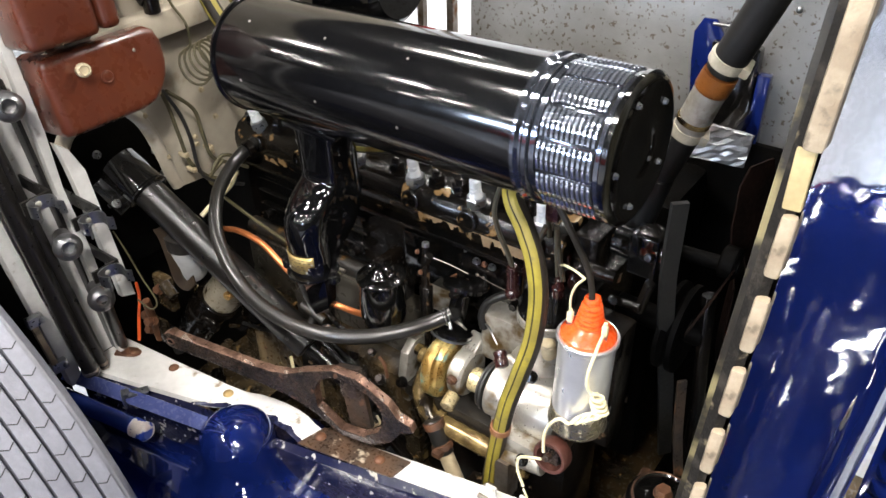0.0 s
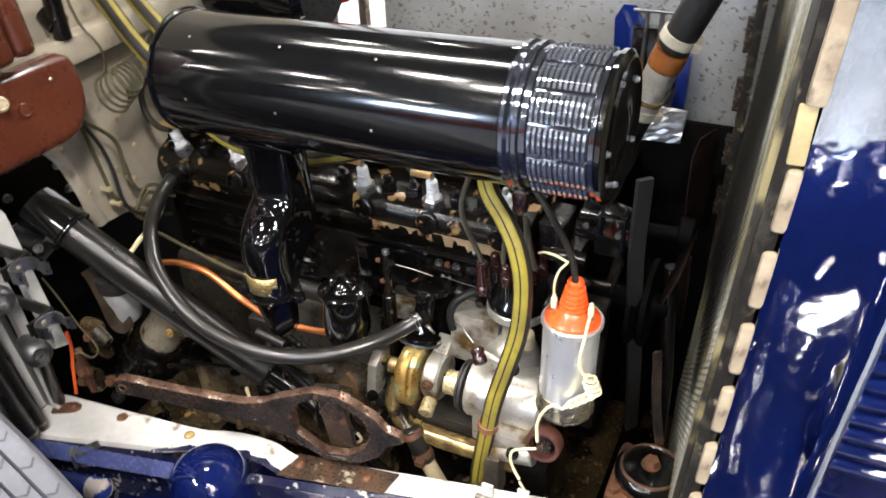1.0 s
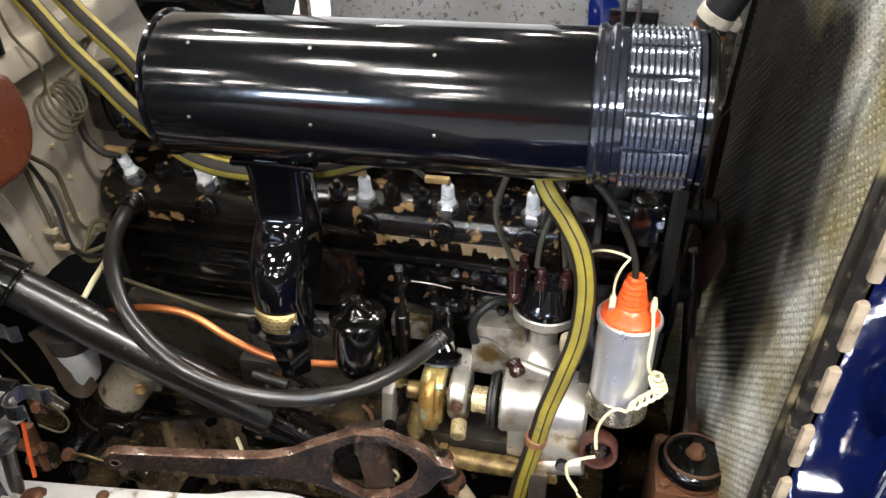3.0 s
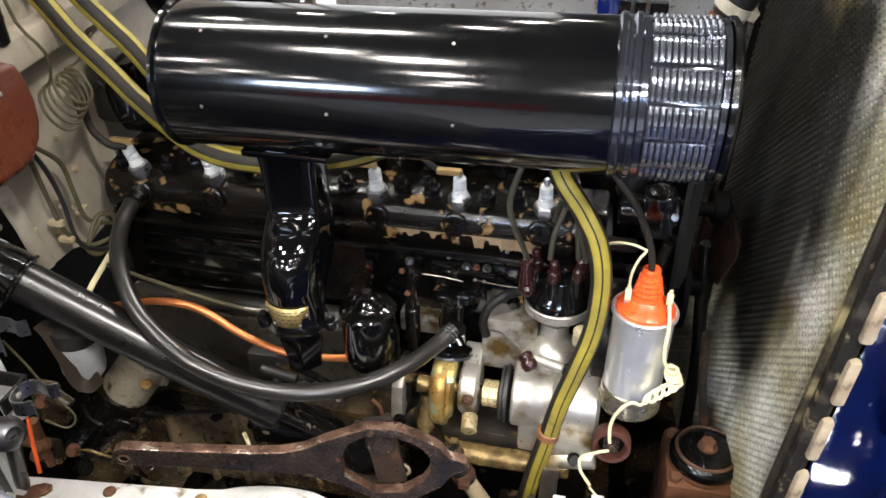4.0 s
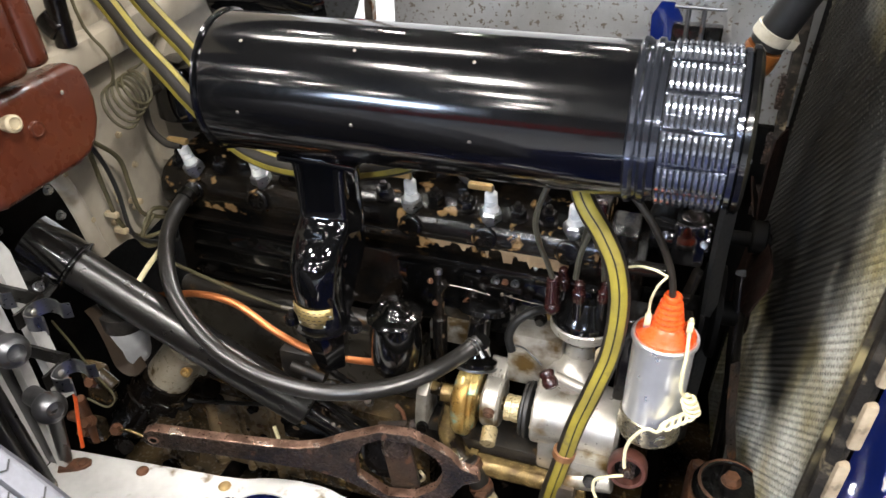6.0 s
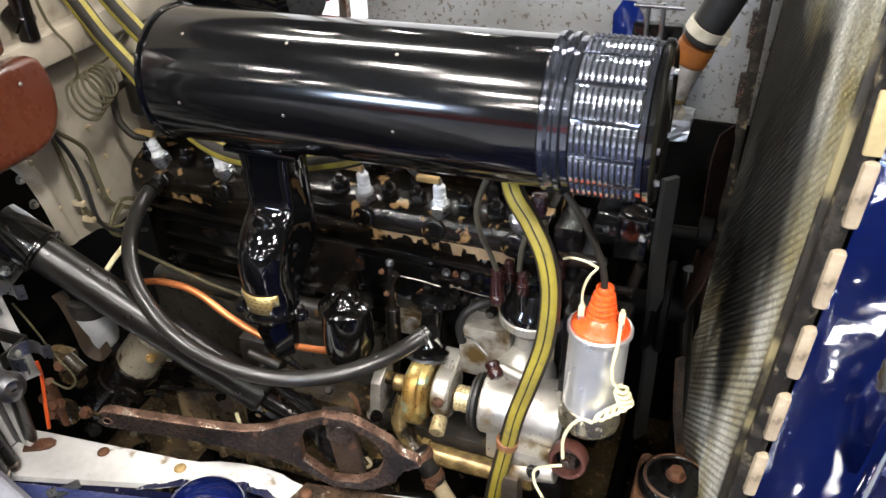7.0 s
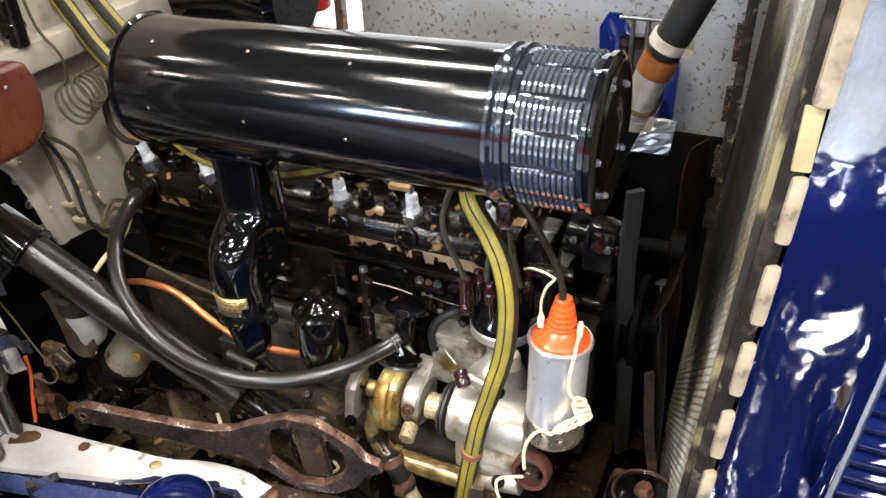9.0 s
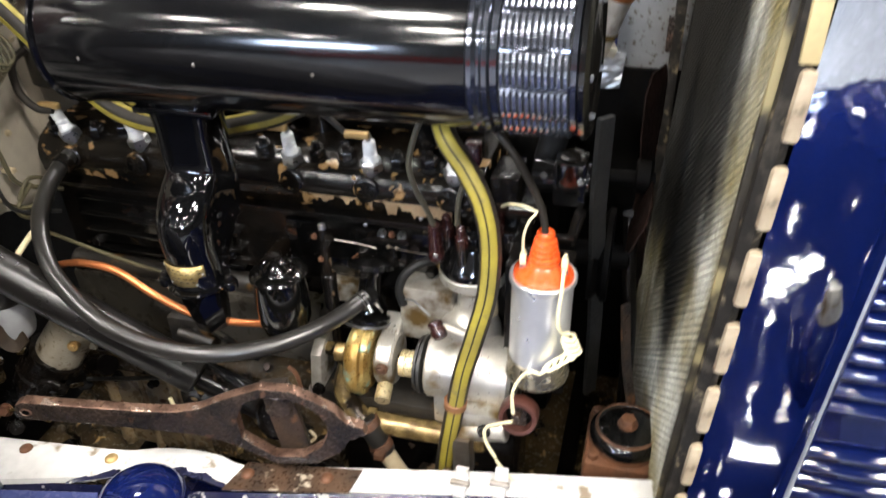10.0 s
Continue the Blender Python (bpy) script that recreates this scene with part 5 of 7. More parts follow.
for x, z in ((-0.378, 0.789), (-0.315, 0.805)):
    at(part("screw", SCREW, None, engine), facing((x, 0.655, z), (0, -1, 0.2)) @ Matrix.Scale(0.6, 4))

# ---- filler neck with its hose stub ----
neck = thing("filler_neck", (-0.365, 0.637, 0.67), "black flanged water neck with a clamped hose", "water neck")
bm = B(); lathe(bm, [(0.0245, 0), (0.0255, 0.002), (0.0255, 0.006), (0.0135, 0.010), (0.0125, 0.016), (0.0125, 0.052), (0.016, 0.057), (0.026, 0.061), (0.026, 0.066), (0.012, 0.070)], (-0.3690, 0.612, 0.692), (-0.368, 0.640, 0.756), 28)
ring0 = B(); lathe(ring0, [(0.0235, -0.003), (0.0262, -0.002), (0.0262, 0.0), (0.0235, 0.001)], (-0.3690, 0.612, 0.692), (-0.368, 0.640, 0.756), 32)
part("bright_rim", ring0, M_ZINC, neck, "bright worn rim")
part("neck_body", bm, M_BLACKS, neck)
bm = B(); tube(bm, [(-0.366 + 0.0262 * math.cos(a), 0.640 + 0.0262 * math.sin(a), 0.7505) for a in [radians(200 - 22 * k) for k in range(9)]], 0.0014, 6, 2)
part("rusty_arc", bm, M_RUSTY, neck, "rusty flange edge")
for k in range(3):
    a = 2.1 * k + 0.4
    at(part("bolt", NUT, None, neck), facing((-0.366 + 0.021 * math.cos(a), 0.640 + 0.021 * math.sin(a), 0.748), (0, 0, 1)))
bm = B(); rod(bm, (-0.362, 0.62, 0.70), (-0.358, 0.600, 0.737), 0.0095)
part("stub", bm, M_BLACKS, neck)

# ---- ignition side: drive, magneto body, distributor ----
drive = thing("magneto_drive", (-0.36, 0.6, 0.6), "oil-stained brass coupling and cast aluminium drive bracket", "magneto drive")
AXY, AXZ = 0.602, 0.652
bm = B(); lathe(bm, [(0.010, 0), (0.028, 0.001), (0.034, 0.004), (0.0368, 0.009), (0.0372, 0.016), (0.0355, 0.0195), (0.031, 0.0205), (0.029, 0.024), (0.0225, 0.026), (0.012, 0.026)], (-0.385, AXY, AXZ + 0.004), (0, AXY, AXZ + 0.004), 40)
for v in bm.verts:
    w = math.atan2(v.co.z - AXZ - 0.004, v.co.y - AXY)
    f = 1.22 + 0.030 * math.sin(6 * w) + 0.018 * math.sin(3 * w + 1) + 0.012 * math.sin(11 * w + v.co.x * 200)
    v.co.y, v.co.z = AXY + (v.co.y - AXY) * f, AXZ - 0.001 + (v.co.z - AXZ - 0.004) * f
wheel = part("coupling_wheel", bm, M_VERD, drive, "brass wheel with green verdigris")
bm = B(); prism(bm, [(0.580, 0.672), (0.575, 0.681), (0.582, 0.6885), (0.597, 0.6925), (0.615, 0.6915), (0.623, 0.685), (0.616, 0.674)], Matrix(((0, 0, 1, -0.3790), (1, 0, 0, 0), (0, 1, 0, 0), (0, 0, 0, 1))), 0.022, 0.0035)
part("cast_lug", bm, M_VERD, wheel, "lumpy cast lug on its rim")
bm = B(); rod(bm, (-0.400, AXY - 0.012, AXZ + 0.008), (-0.37, AXY - 0.012, AXZ + 0.008), 0.011, seg=14); rod(bm, (-0.43, AXY, AXZ), (-0.20, AXY, AXZ), 0.008)
part("spindle", bm, M_OILBRASS, drive)
bm = B()
rod(bm, (-0.353, 0.604, 0.652), (-0.332, 0.604, 0.652), 0.0300, seg=36, edge=0.003)
box(bm, (-0.353, 0.0, 0.0), (-0.333, 0.022, 0.056), 0.0022, Matrix.Translation((0, 0.584, 0.667)) @ Matrix.Rotation(radians(-62), 4, "X"), 3)
blk = part("bracket", bm, M_ALUP, drive, "cast aluminium bracket with a stamped face")
bm = B(); rod(bm, (-0.338, 0.572, 0.640), (-0.3362, 0.5535, 0.6345), 0.0088, seg=24, edge=0.0008)
part("oiler_cap", bm, M_PALEBRASS, blk, "pale brass oiler cap")
bm = B(); rod(bm, (-0.341, 0.576, 0.662), (-0.341, 0.570, 0.661), 0.0065); box(bm, (-0.344, 0.567, 0.659), (-0.338, 0.574, 0.665), 0.001)
part("screw", bm, M_RUSTY, blk)
bm = B(); lathe(bm, [(0.0125, 0), (0.0152, 0.001), (0.0152, 0.007), (0.0146, 0.0075), (0.0146, 0.0095), (0.0152, 0.010), (0.0152, 0.017), (0.012, 0.018)], (-0.328, AXY - 0.004, AXZ), (0, AXY - 0.004, AXZ), 16)
part("ribbed_sleeve", bm, M_PALEBRASS, drive, "pale brass many-sided sleeve", smooth=False)
bm = B()
for q in range(2):
    for w in range(4):
        box(bm, (-0.3500 + 0.0040 * w, -0.0005, 0.018 + 0.010 * q), (-0.3475 + 0.0040 * w, 0.0002, 0.0245 + 0.010 * q), 0.0002, Matrix.Translation((0, 0.584, 0.667)) @ Matrix.Rotation(radians(-62), 4, "X"), 1)
part("stamping", bm, M_ALU, blk, "worn unreadable stamping")
bm = B(); lathe(bm, [(0.012, 0), (0.0290, 0.0005), (0.0305, 0.0015), (0.0305, 0.004), (0.0285, 0.0045), (0.0285, 0.0058), (0.0325, 0.0062), (0.0325, 0.0092), (0.030, 0.010), (0.012, 0.011)], (-0.309, AXY, AXZ), (0, AXY, AXZ), 36)
part("rubber_disc", bm, M_MATT, drive)
bm = B()
prism(bm, [(0.580, 0.575), (0.575, 0.62), (0.583, 0.655), (0.60, 0.667), (0.64, 0.66), (0.64, 0.575)], Matrix(((0, 0, 1, -0.430), (1, 0, 0, 0), (0, 1, 0, 0), (0, 0, 0, 1))), 0.014, 0.004)
part("rear_flange", bm, M_ALU, drive, "oil-streaked aluminium flange")
at(part("bolt", NUT, None, drive), facing((-0.418, 0.572, 0.617), (0, -1, 0.3)))
bm = B(); box(bm, (-0.42, 0.575, 0.592), (-0.20, 0.66, 0.612), 0.004)
part("base_shelf", bm, M_DARK, drive, "oil-soaked cast shelf")
bm = B(); tube(bm, [(-0.384, 0.585, 0.65), (-0.387, 0.572, 0.625), (-0.378, 0.566, 0.605), (-0.362, 0.560, 0.59)], 0.0125, 16)
part("oil_pipe", bm, M_OILBRASS, drive)

mag = thing("magneto", (-0.245, 0.6, 0.6), "polished cast aluminium magneto housing", "magneto")
bm = B()
lathe(bm, [(0.028, 0), (0.0345, 0.001), (0.0362, 0.003), (0.0362, 0.024), (0.0352, 0.026), (0.0352, 0.043), (0.040, 0.048), (0.040, 0.090), (0.036, 0.094)], (-0.295, AXY, AXZ + 0.004), (0, AXY, AXZ + 0.004), 40)
box(bm, (-0.285, 0.570, 0.598), (-0.205, 0.632, 0.65), 0.006)
box(bm, (-0.262, 0.545, 0.612), (-0.205, 0.59, 0.648), 0.006)
part("housing", bm, M_ALUP, mag)
for k in range(9):
    a = 2 * math.pi * k / 9 + 0.3
    at(part("screw", RIVET, None, mag), facing((-0.2945, AXY + 0.0315 * math.cos(a), AXZ + 0.004 + 0.0315 * math.sin(a)), (-1, 0, 0)) @ Matrix.Scale(0.8, 4))
bm = B()
lathe(bm, [(0.036, 0), (0.0355, 0.010), (0.0335, 0.022), (0.0275, 0.034), (0.0200, 0.041), (0.0160, 0.044), (0.0155, 0.058)], (-0.258, 0.630, 0.672), (-0.257, 0.646, 0.75), 36)
part("upper_housing", bm, M_ALUP, mag)
bm = B(); lathe(bm, [(0.0150, 0.0), (0.0172, 0.0008), (0.0172, 0.0062), (0.0150, 0.007)], (-0.257, 0.644, 0.722), (-0.257, 0.646, 0.80), 6)
part("gland_nut", bm, M_BRASS, mag, "oily brass gland nut", smooth=False)
bm = B(); box(bm, (-0.335, 0.625, 0.665), (-0.275, 0.665, 0.735), 0.004)
part("side_casting", bm, M_ALU, mag, "grey casting streaked with yellow oil")
for x, y, z in ((-0.238, 0.582, 0.716), (-0.222, 0.542, 0.630)):
    at(part("bolt", NUT, None, mag), facing((x, y, z), (0, -1, 0.6), x * 30))
bm = B(); rod(bm, (-0.275, 0.592, 0.718), (-0.243, 0.583, 0.716), 0.0055)
part("clamp_arm", bm, M_ALU, mag)

dist = thing("distributor", (-0.256, 0.62, 0.73), "black bakelite distributor cap with maroon lead boots", "distributor")
DX, DY = -0.257, 0.647
bm = B(); lathe(bm, [(0.0135, -0.004), (0.0140, 0.004), (0.0145, 0.013), (0.0260, 0.0175), (0.0335, 0.0195), (0.0345, 0.0215), (0.0345, 0.033), (0.033, 0.035)], (DX, DY, 0.726), (DX, DY, 0.9), 36)
part("body", bm, M_ALU, dist, "dull aluminium body")
bm = B(); lathe(bm, [(0.0350, 0.0), (0.0362, 0.001), (0.0362, 0.010), (0.0350, 0.011)], (DX, DY, 0.7475), (DX, DY, 0.9), 36)
part("clip_band", bm, M_ALUP, dist, "dull aluminium clip band")
bm = B()
lathe(bm, [(0.0355, 0), (0.0355, 0.006), (0.034, 0.009), (0.031, 0.014), (0.027, 0.026), (0.024, 0.032), (0.013, 0.034), (0.012, 0.040), (0.0085, 0.042)], (DX, DY, 0.760), (DX, DY, 0.9), 36)
dcap = part("cap", bm, M_BLACKS, dist)
for k in range(6):
    a = math.pi / 3 * k + 0.3
    bm = B(); rod(bm, (DX + 0.024 * math.cos(a), DY + 0.024 * math.sin(a), 0.775), (DX + 0.025 * math.cos(a), DY + 0.025 * math.sin(a), 0.800), 0.0068, 0.006)
    part("tower", bm, M_BLACKS, dcap)
for k in range(6):
    a = math.pi / 3 * k + 0.3
    c = Vector((DX + 0.025 * math.cos(a), DY + 0.025 * math.sin(a), 0.798))
    bm = B(); lathe(bm, [(0.0062, 0), (0.0068, 0.002), (0.0068, 0.012), (0.0052, 0.014), (0.0048, 0.024), (0.003, 0.026)], c, c + Vector((0.1 * math.cos(a), 0.1 * math.sin(a) - 0.01, 1)), 16)
    part("boot", bm, M_MAROON, dist, "maroon bakelite lead boot")
bm = B(); rod(bm, (-0.289, 0.620, 0.79), (-0.290, 0.619, 0.823), 0.0075, 0.006); ball(bm, (-0.288, 0.618, 0.787), 0.0085)
part("boot", bm, M_MAROON, dist)
bm = B(); rod(bm, (-0.229, 0.602, 0.738), (-0.229, 0.597, 0.758), 0.0085); ball(bm, (-0.229, 0.596, 0.759), 0.008, (1, 1, 0.5))
part("oil_cup", bm, M_PALE, dist, "pale brass oil cup")

# maroon junction and ignition leads
bm = B(); box(bm, (-0.262, 0.632, 0.884), (-0.246, 0.645, 0.908), 0.004)
solid("lead_clip", bm, M_MAROON, "maroon bakelite clip holding the plug leads", "clip")
for pts in ([(-0.290, 0.619, 0.822), (-0.296, 0.617, 0.84), (-0.305, 0.613, 0.865), (-0.310, 0.612, 0.892), (-0.302, 0.615, 0.925), (-0.290, 0.62, 0.95)],
            [(-0.272, 0.665, 0.815), (-0.268, 0.658, 0.85), (-0.262, 0.64, 0.885)],
            [(-0.268, 0.625, 0.822), (-0.266, 0.626, 0.85), (-0.258, 0.63, 0.88)],
            [(-0.240, 0.630, 0.822), (-0.243, 0.630, 0.85), (-0.246, 0.632, 0.88)],
            [(-0.232, 0.627, 0.822), (-0.240, 0.630, 0.85), (-0.248, 0.635, 0.88)]):
    bm = B(); tube(bm, pts, 0.0028, 10)
    solid("ignition_lead", bm, M_OLIVEHOSE, "dark grey rubber ignition lead", "lead", group="ignition leads")
bm = B(); tube(bm, [(-0.1738, 0.5755, 0.845), (-0.1755, 0.575, 0.868), (-0.182, 0.574, 0.892), (-0.198, 0.568, 0.928), (-0.216, 0.572, 0.95), (-0.245, 0.59, 0.97)], 0.0032, 12)
solid("coil_lead", bm, M_GREYHOSE, "black high tension lead rising from the coil", "lead", group="ignition leads")

# ---- coil ----
coil = thing("ignition_coil", (-0.173, 0.566, 0.69), "silver ignition coil with a bright orange cap", "ignition coil")
CO, CT = Vector((-0.1748, 0.5710, 0.6985)), Vector((-0.1735, 0.5760, 0.87))
bm = B(); lathe(bm, [(0.026, 0.0), (0.0285, 0.002), (0.0285, 0.108), (0.0300, 0.1095), (0.0312, 0.1115), (0.0312, 0.1150), (0.0300, 0.1165), (0.0275, 0.1155)], CO, CT, 48)
part("can", bm, M_CAN, coil)
bm = B(); lathe(bm, [(0.024, -0.006), (0.0290, -0.004), (0.0310, -0.001), (0.0312, 0.003), (0.0300, 0.006), (0.0298, 0.022), (0.0288, 0.023)], CO, CT, 48)
part("base_cup", bm, M_CUP, coil, "bright steel base cup")
bm = B()
prof = [(0.0280, 0.1150), (0.0275, 0.1185), (0.024, 0.1215), (0.0185, 0.1245), (0.0150, 0.1275)]
for k in range(5):
    h = 0.1285 + k * 0.0052
    r = 0.0140 - k * 0.0011
    prof += [(r, h), (r + 0.0010, h + 0.0014), (r + 0.0004, h + 0.0034), (r - 0.0020, h + 0.0044)]
prof += [(0.0080, 0.1550), (0.0084, 0.1590), (0.0072, 0.1610), (0.0050, 0.1590)]
lathe(bm, prof, CO, CT, 40)
part("cap", bm, M_ORANGE, coil, "bright orange plastic cap with a ribbed boot")
for x, y in ((-0.1920, 0.568), (-0.1545, 0.568)):
    bm = B()
    box(bm, (x - 0.0031, y - 0.0006, 0.814), (x + 0.0031, y + 0.0006, 0.834), 0.0003)
    box(bm, (x - 0.0045, y - 0.0040, 0.811), (x + 0.0045, y + 0.0040, 0.8135), 0.0008)
    term = part("terminal", bm, M_ZINC, coil)
    bm = B(); box(bm, (x - 0.0030, y - 0.0024, 0.8265), (x + 0.0030, y + 0.0024, 0.8385), 0.0012); rod(bm, (x, y, 0.837), (x, y, 0.842), 0.0019, seg=10)
    part("sleeve", bm, M_CREAM, term, "cream connector sleeve")
    bm = B(); rod(bm, (x, y, 0.806), (x, y, 0.8115), 0.0062, 0.0055, seg=18)
    part("terminal_post", bm, M_ORANGE, coil)
bm = B(); box(bm, (-0.205, 0.578, 0.77), (-0.15, 0.610, 0.80), 0.002); box(bm, (-0.215, 0.60, 0.64), (-0.15, 0.64, 0.80), 0.004)
part("mount", bm, M_GREASY, coil)
# cream wires of the coil
bm = B()
tube(bm, [(-0.192, 0.568, 0.836), (-0.192, 0.566, 0.856), (-0.188, 0.566, 0.872), (-0.182, 0.570, 0.880)], 0.0012, 8)
tube(bm, [(-0.181, 0.571, 0.880), (-0.192, 0.572, 0.884), (-0.206, 0.577, 0.882), (-0.216, 0.588, 0.872)], 0.0012, 8)
solid("cream_wire", bm, M_CREAM, "cream wire at the coil's terminal", "wire", group="cream wires")
pts = [(-0.1545, 0.565, 0.828), (-0.1540, 0.556, 0.824), (-0.1535, 0.5455, 0.814), (-0.1545, 0.5395, 0.800), (-0.1535, 0.538, 0.786), (-0.150, 0.540, 0.776)]
for k in range(9 * 12 + 1):
    u = k / (9 * 12)
    a = 2 * math.pi * 9 * u
    c = Vector((-0.146 + 0.016 * u, 0.543, 0.774 - 0.044 * u)) if u < 0.5 else Vector((-0.138 - 0.052 * (u - 0.5), 0.543 - 0.014 * (u - 0.5), 0.752 - 0.040 * (u - 0.5)))
    r = 0.0062 * min(1, 6 * u + 0.2, 6 * (1 - u) + 0.3)
    w = Vector((1, 0.15, 0)) if u < 0.5 else Vector((0.75, 0.1, 0.66))
    pts.append(tuple(c + r * (math.cos(a) * w + math.sin(a) * Vector((0, 1, 0.1)))))
pts += [(-0.167, 0.534, 0.728), (-0.174, 0.533, 0.731), (-0.181, 0.532, 0.727), (-0.189, 0.532, 0.712), (-0.192, 0.531, 0.695), (-0.190, 0.529, 0.676)]
bm = B(); sweep(bm, pts, disc(0.0018, 7), 2)
solid("coiled_wire", bm, M_CREAM, "cream wire wound into a loose spiral beside the coil", "wire", group="cream wires")
bm = B(); tube(bm, [(-0.190, 0.526, 0.668), (-0.203, 0.524, 0.664), (-0.216, 0.523, 0.655), (-0.215, 0.520, 0.640), (-0.204, 0.515, 0.625)], 0.0016, 8)
tube(bm, [(-0.204, 0.515, 0.622), (-0.19, 0.508, 0.612), (-0.17, 0.50, 0.606)], 0.0012, 8)
solid("cream_wire", bm, M_CREAM, "short cream and grey wire at the contact ring", "wire", group="cream wires")

# brown contact ring below the coil
ring = thing("contact_ring", (-0.184, 0.54, 0.63), "red-brown fibre cup with a steel contact", "contact cup")
bm = B(); lathe(bm, [(0.010, 0.004), (0.0185, 0.002), (0.0198, 0.004), (0.0198, 0.018), (0.0185, 0.020), (0.015, 0.0195), (0.0135, 0.010), (0.006, 0.009)], (-0.187, 0.556, 0.657), (-0.187, 0.496, 0.668), 32)
part("cup", bm, M_FIBRE, ring)
bm = B(); box(bm, (-0.008, -0.012, 0.008), (0.008, 0.010, 0.013), 0.002, frame_of((-0.187, 0.556, 0.657), (-0.187, 0.496, 0.668))); rod(bm, (-0.187, 0.552, 0.662), (-0.187, 0.528, 0.668), 0.004)
part("contact", bm, M_RUST, ring)
bm = B(); rod(bm, (-0.250, 0.552, 0.616), (-0.200, 0.552, 0.626), 0.0125, seg=20)
part("stem", bm, M_ALUP, ring)
bm = B(); lathe(bm, [(0.0128, 0.0098), (0.0128, 0.0112), (0.003, 0.0115)], (-0.187, 0.556, 0.657), (-0.187, 0.496, 0.668), 28)
part("inner_disc", bm, M_BLACKSHADE, ring)

# maroon knob on its arm, and the black lead to it
knob = thing("timing_knob", (-0.278, 0.587, 0.7), "maroon knob on a short lever", "knob")
bm = B(); lathe(bm, [(0.003, -0.0085), (0.0070, -0.007), (0.0090, -0.002), (0.0086, 0.002), (0.0072, 0.0045), (0.0082, 0.007), (0.0084, 0.010), (0.0050, 0.0125)], (-0.2790, 0.584, 0.7165), (-0.2870, 0.592, 0.7255), 24)
part("grip", bm, M_MAROON, knob)
bm = B(); tube(bm, [(-0.290, 0.592, 0.729), (-0.302, 0.600, 0.732), (-0.313, 0.61, 0.731), (-0.326, 0.622, 0.722)], 0.0011, 8)
part("wire", bm, M_ZINC, knob)
bm = B(); tube(bm, [(-0.298, 0.648, 0.760), (-0.312, 0.638, 0.760), (-0.328, 0.630, 0.748), (-0.334, 0.626, 0.730), (-0.330, 0.624, 0.712)], 0.0050, 12)
solid("vent_hose", bm, M_HOSE, "short bent black rubber hose", "hose")

# lower brass shaft, hose joint and pale pipe
sh = thing("pump_shaft", (-0.3, 0.57, 0.57), "oily brass shaft with a clamped pale pipe below it", "shaft")
bm = B(); rod(bm, (-0.352, 0.565, 0.588), (-0.225, 0.565, 0.588), 0.0125, seg=24); rod(bm, (-0.36, 0.565, 0.588), (-0.35, 0.565, 0.588), 0.016)
part("shaft_body", bm, M_OILBRASS, sh)
bm = B(); rod(bm, (-0.358, 0.553, 0.602), (-0.335, 0.548, 0.560), 0.0115, seg=20)
part("joint_hose", bm, M_RUBBER, sh)
bm = B(); rod(bm, (-0.335, 0.548, 0.560), (-0.285, 0.535, 0.490), 0.0095, seg=20)
part("pale_pipe", bm, M_PALE, sh)
bm = B()
lathe(bm, [(0.012, 0), (0.0135, 0.001), (0.0135, 0.009), (0.012, 0.010)], (-0.343, 0.5495, 0.573), (-0.335, 0.548, 0.560), 24)
lathe(bm, [(0.012, 0), (0.0135, 0.001), (0.0135, 0.009), (0.012, 0.010)], (-0.357, 0.553, 0.600), (-0.349, 0.551, 0.586), 24)
box(bm, (-0.343, 0.530, 0.566), (-0.331, 0.540, 0.574), 0.001)
part("hose_clip", bm, M_RUSTY, sh, "rusty brown hose clip")
bm = B(); box(bm, (-0.255, 0.535, 0.552), (-0.236, 0.56, 0.616), 0.003)
for q in range(3):
    rod(bm, (-0.262 + q * 0.012, 0.545, 0.56 - q * 0.004), (-0.262 + q * 0.012, 0.525, 0.57 - q * 0.004), 0.004)
part("bolt_lug", bm, M_STEEL, sh)

# ---- hoses ----
bm = B()
tube(bm, [(-0.728, 0.650, 0.838), (-0.728, 0.625, 0.832), (-0.729, 0.600, 0.818), (-0.713, 0.562, 0.803), (-0.687, 0.530, 0.777), (-0.652, 0.510, 0.755), (-0.612, 0.498, 0.734), (-0.565, 0.490, 0.725),
          (-0.517, 0.489, 0.722), (-0.472, 0.498, 0.722), (-0.431, 0.520, 0.722), (-0.398, 0.550, 0.725), (-0.376, 0.582, 0.728), (-0.362, 0.602, 0.734)], 0.0088, 20)
hose = thing("water_hose", (-0.55, 0.5, 0.72), "thick black rubber hose looping round the intake", "hose")
part("hose_tube", bm, M_RUBBER, hose)
bm = B()
m = frame_of((-0.367, 0.594, 0.731), (-0.36, 0.606, 0.7345))
for dz in (0.0, 0.004):
    sweep(bm, [tuple(m @ Vector((0.0098 * math.cos(t), 0.0098 * math.sin(t), dz))) for t in [2 * math.pi * i / 14 for i in range(15)]], disc(0.0009, 6), 1)
clip = part("wire_clip", bm, M_ZINC, hose, "bright wire hose clip")
bm = B(); rod(bm, (-0.357, 0.592, 0.730), (-0.352, 0.588, 0.725), 0.0022)
part("screw", bm, M_ZINC, clip)
bm = B(); lathe(bm, [(0.010, 0), (0.0118, 0.001), (0.0118, 0.011), (0.010, 0.012)], (-0.728, 0.640, 0.8355), (-0.7285, 0.61, 0.828), 24)
part("end_band", bm, M_GREASY, hose, "dark metal band")


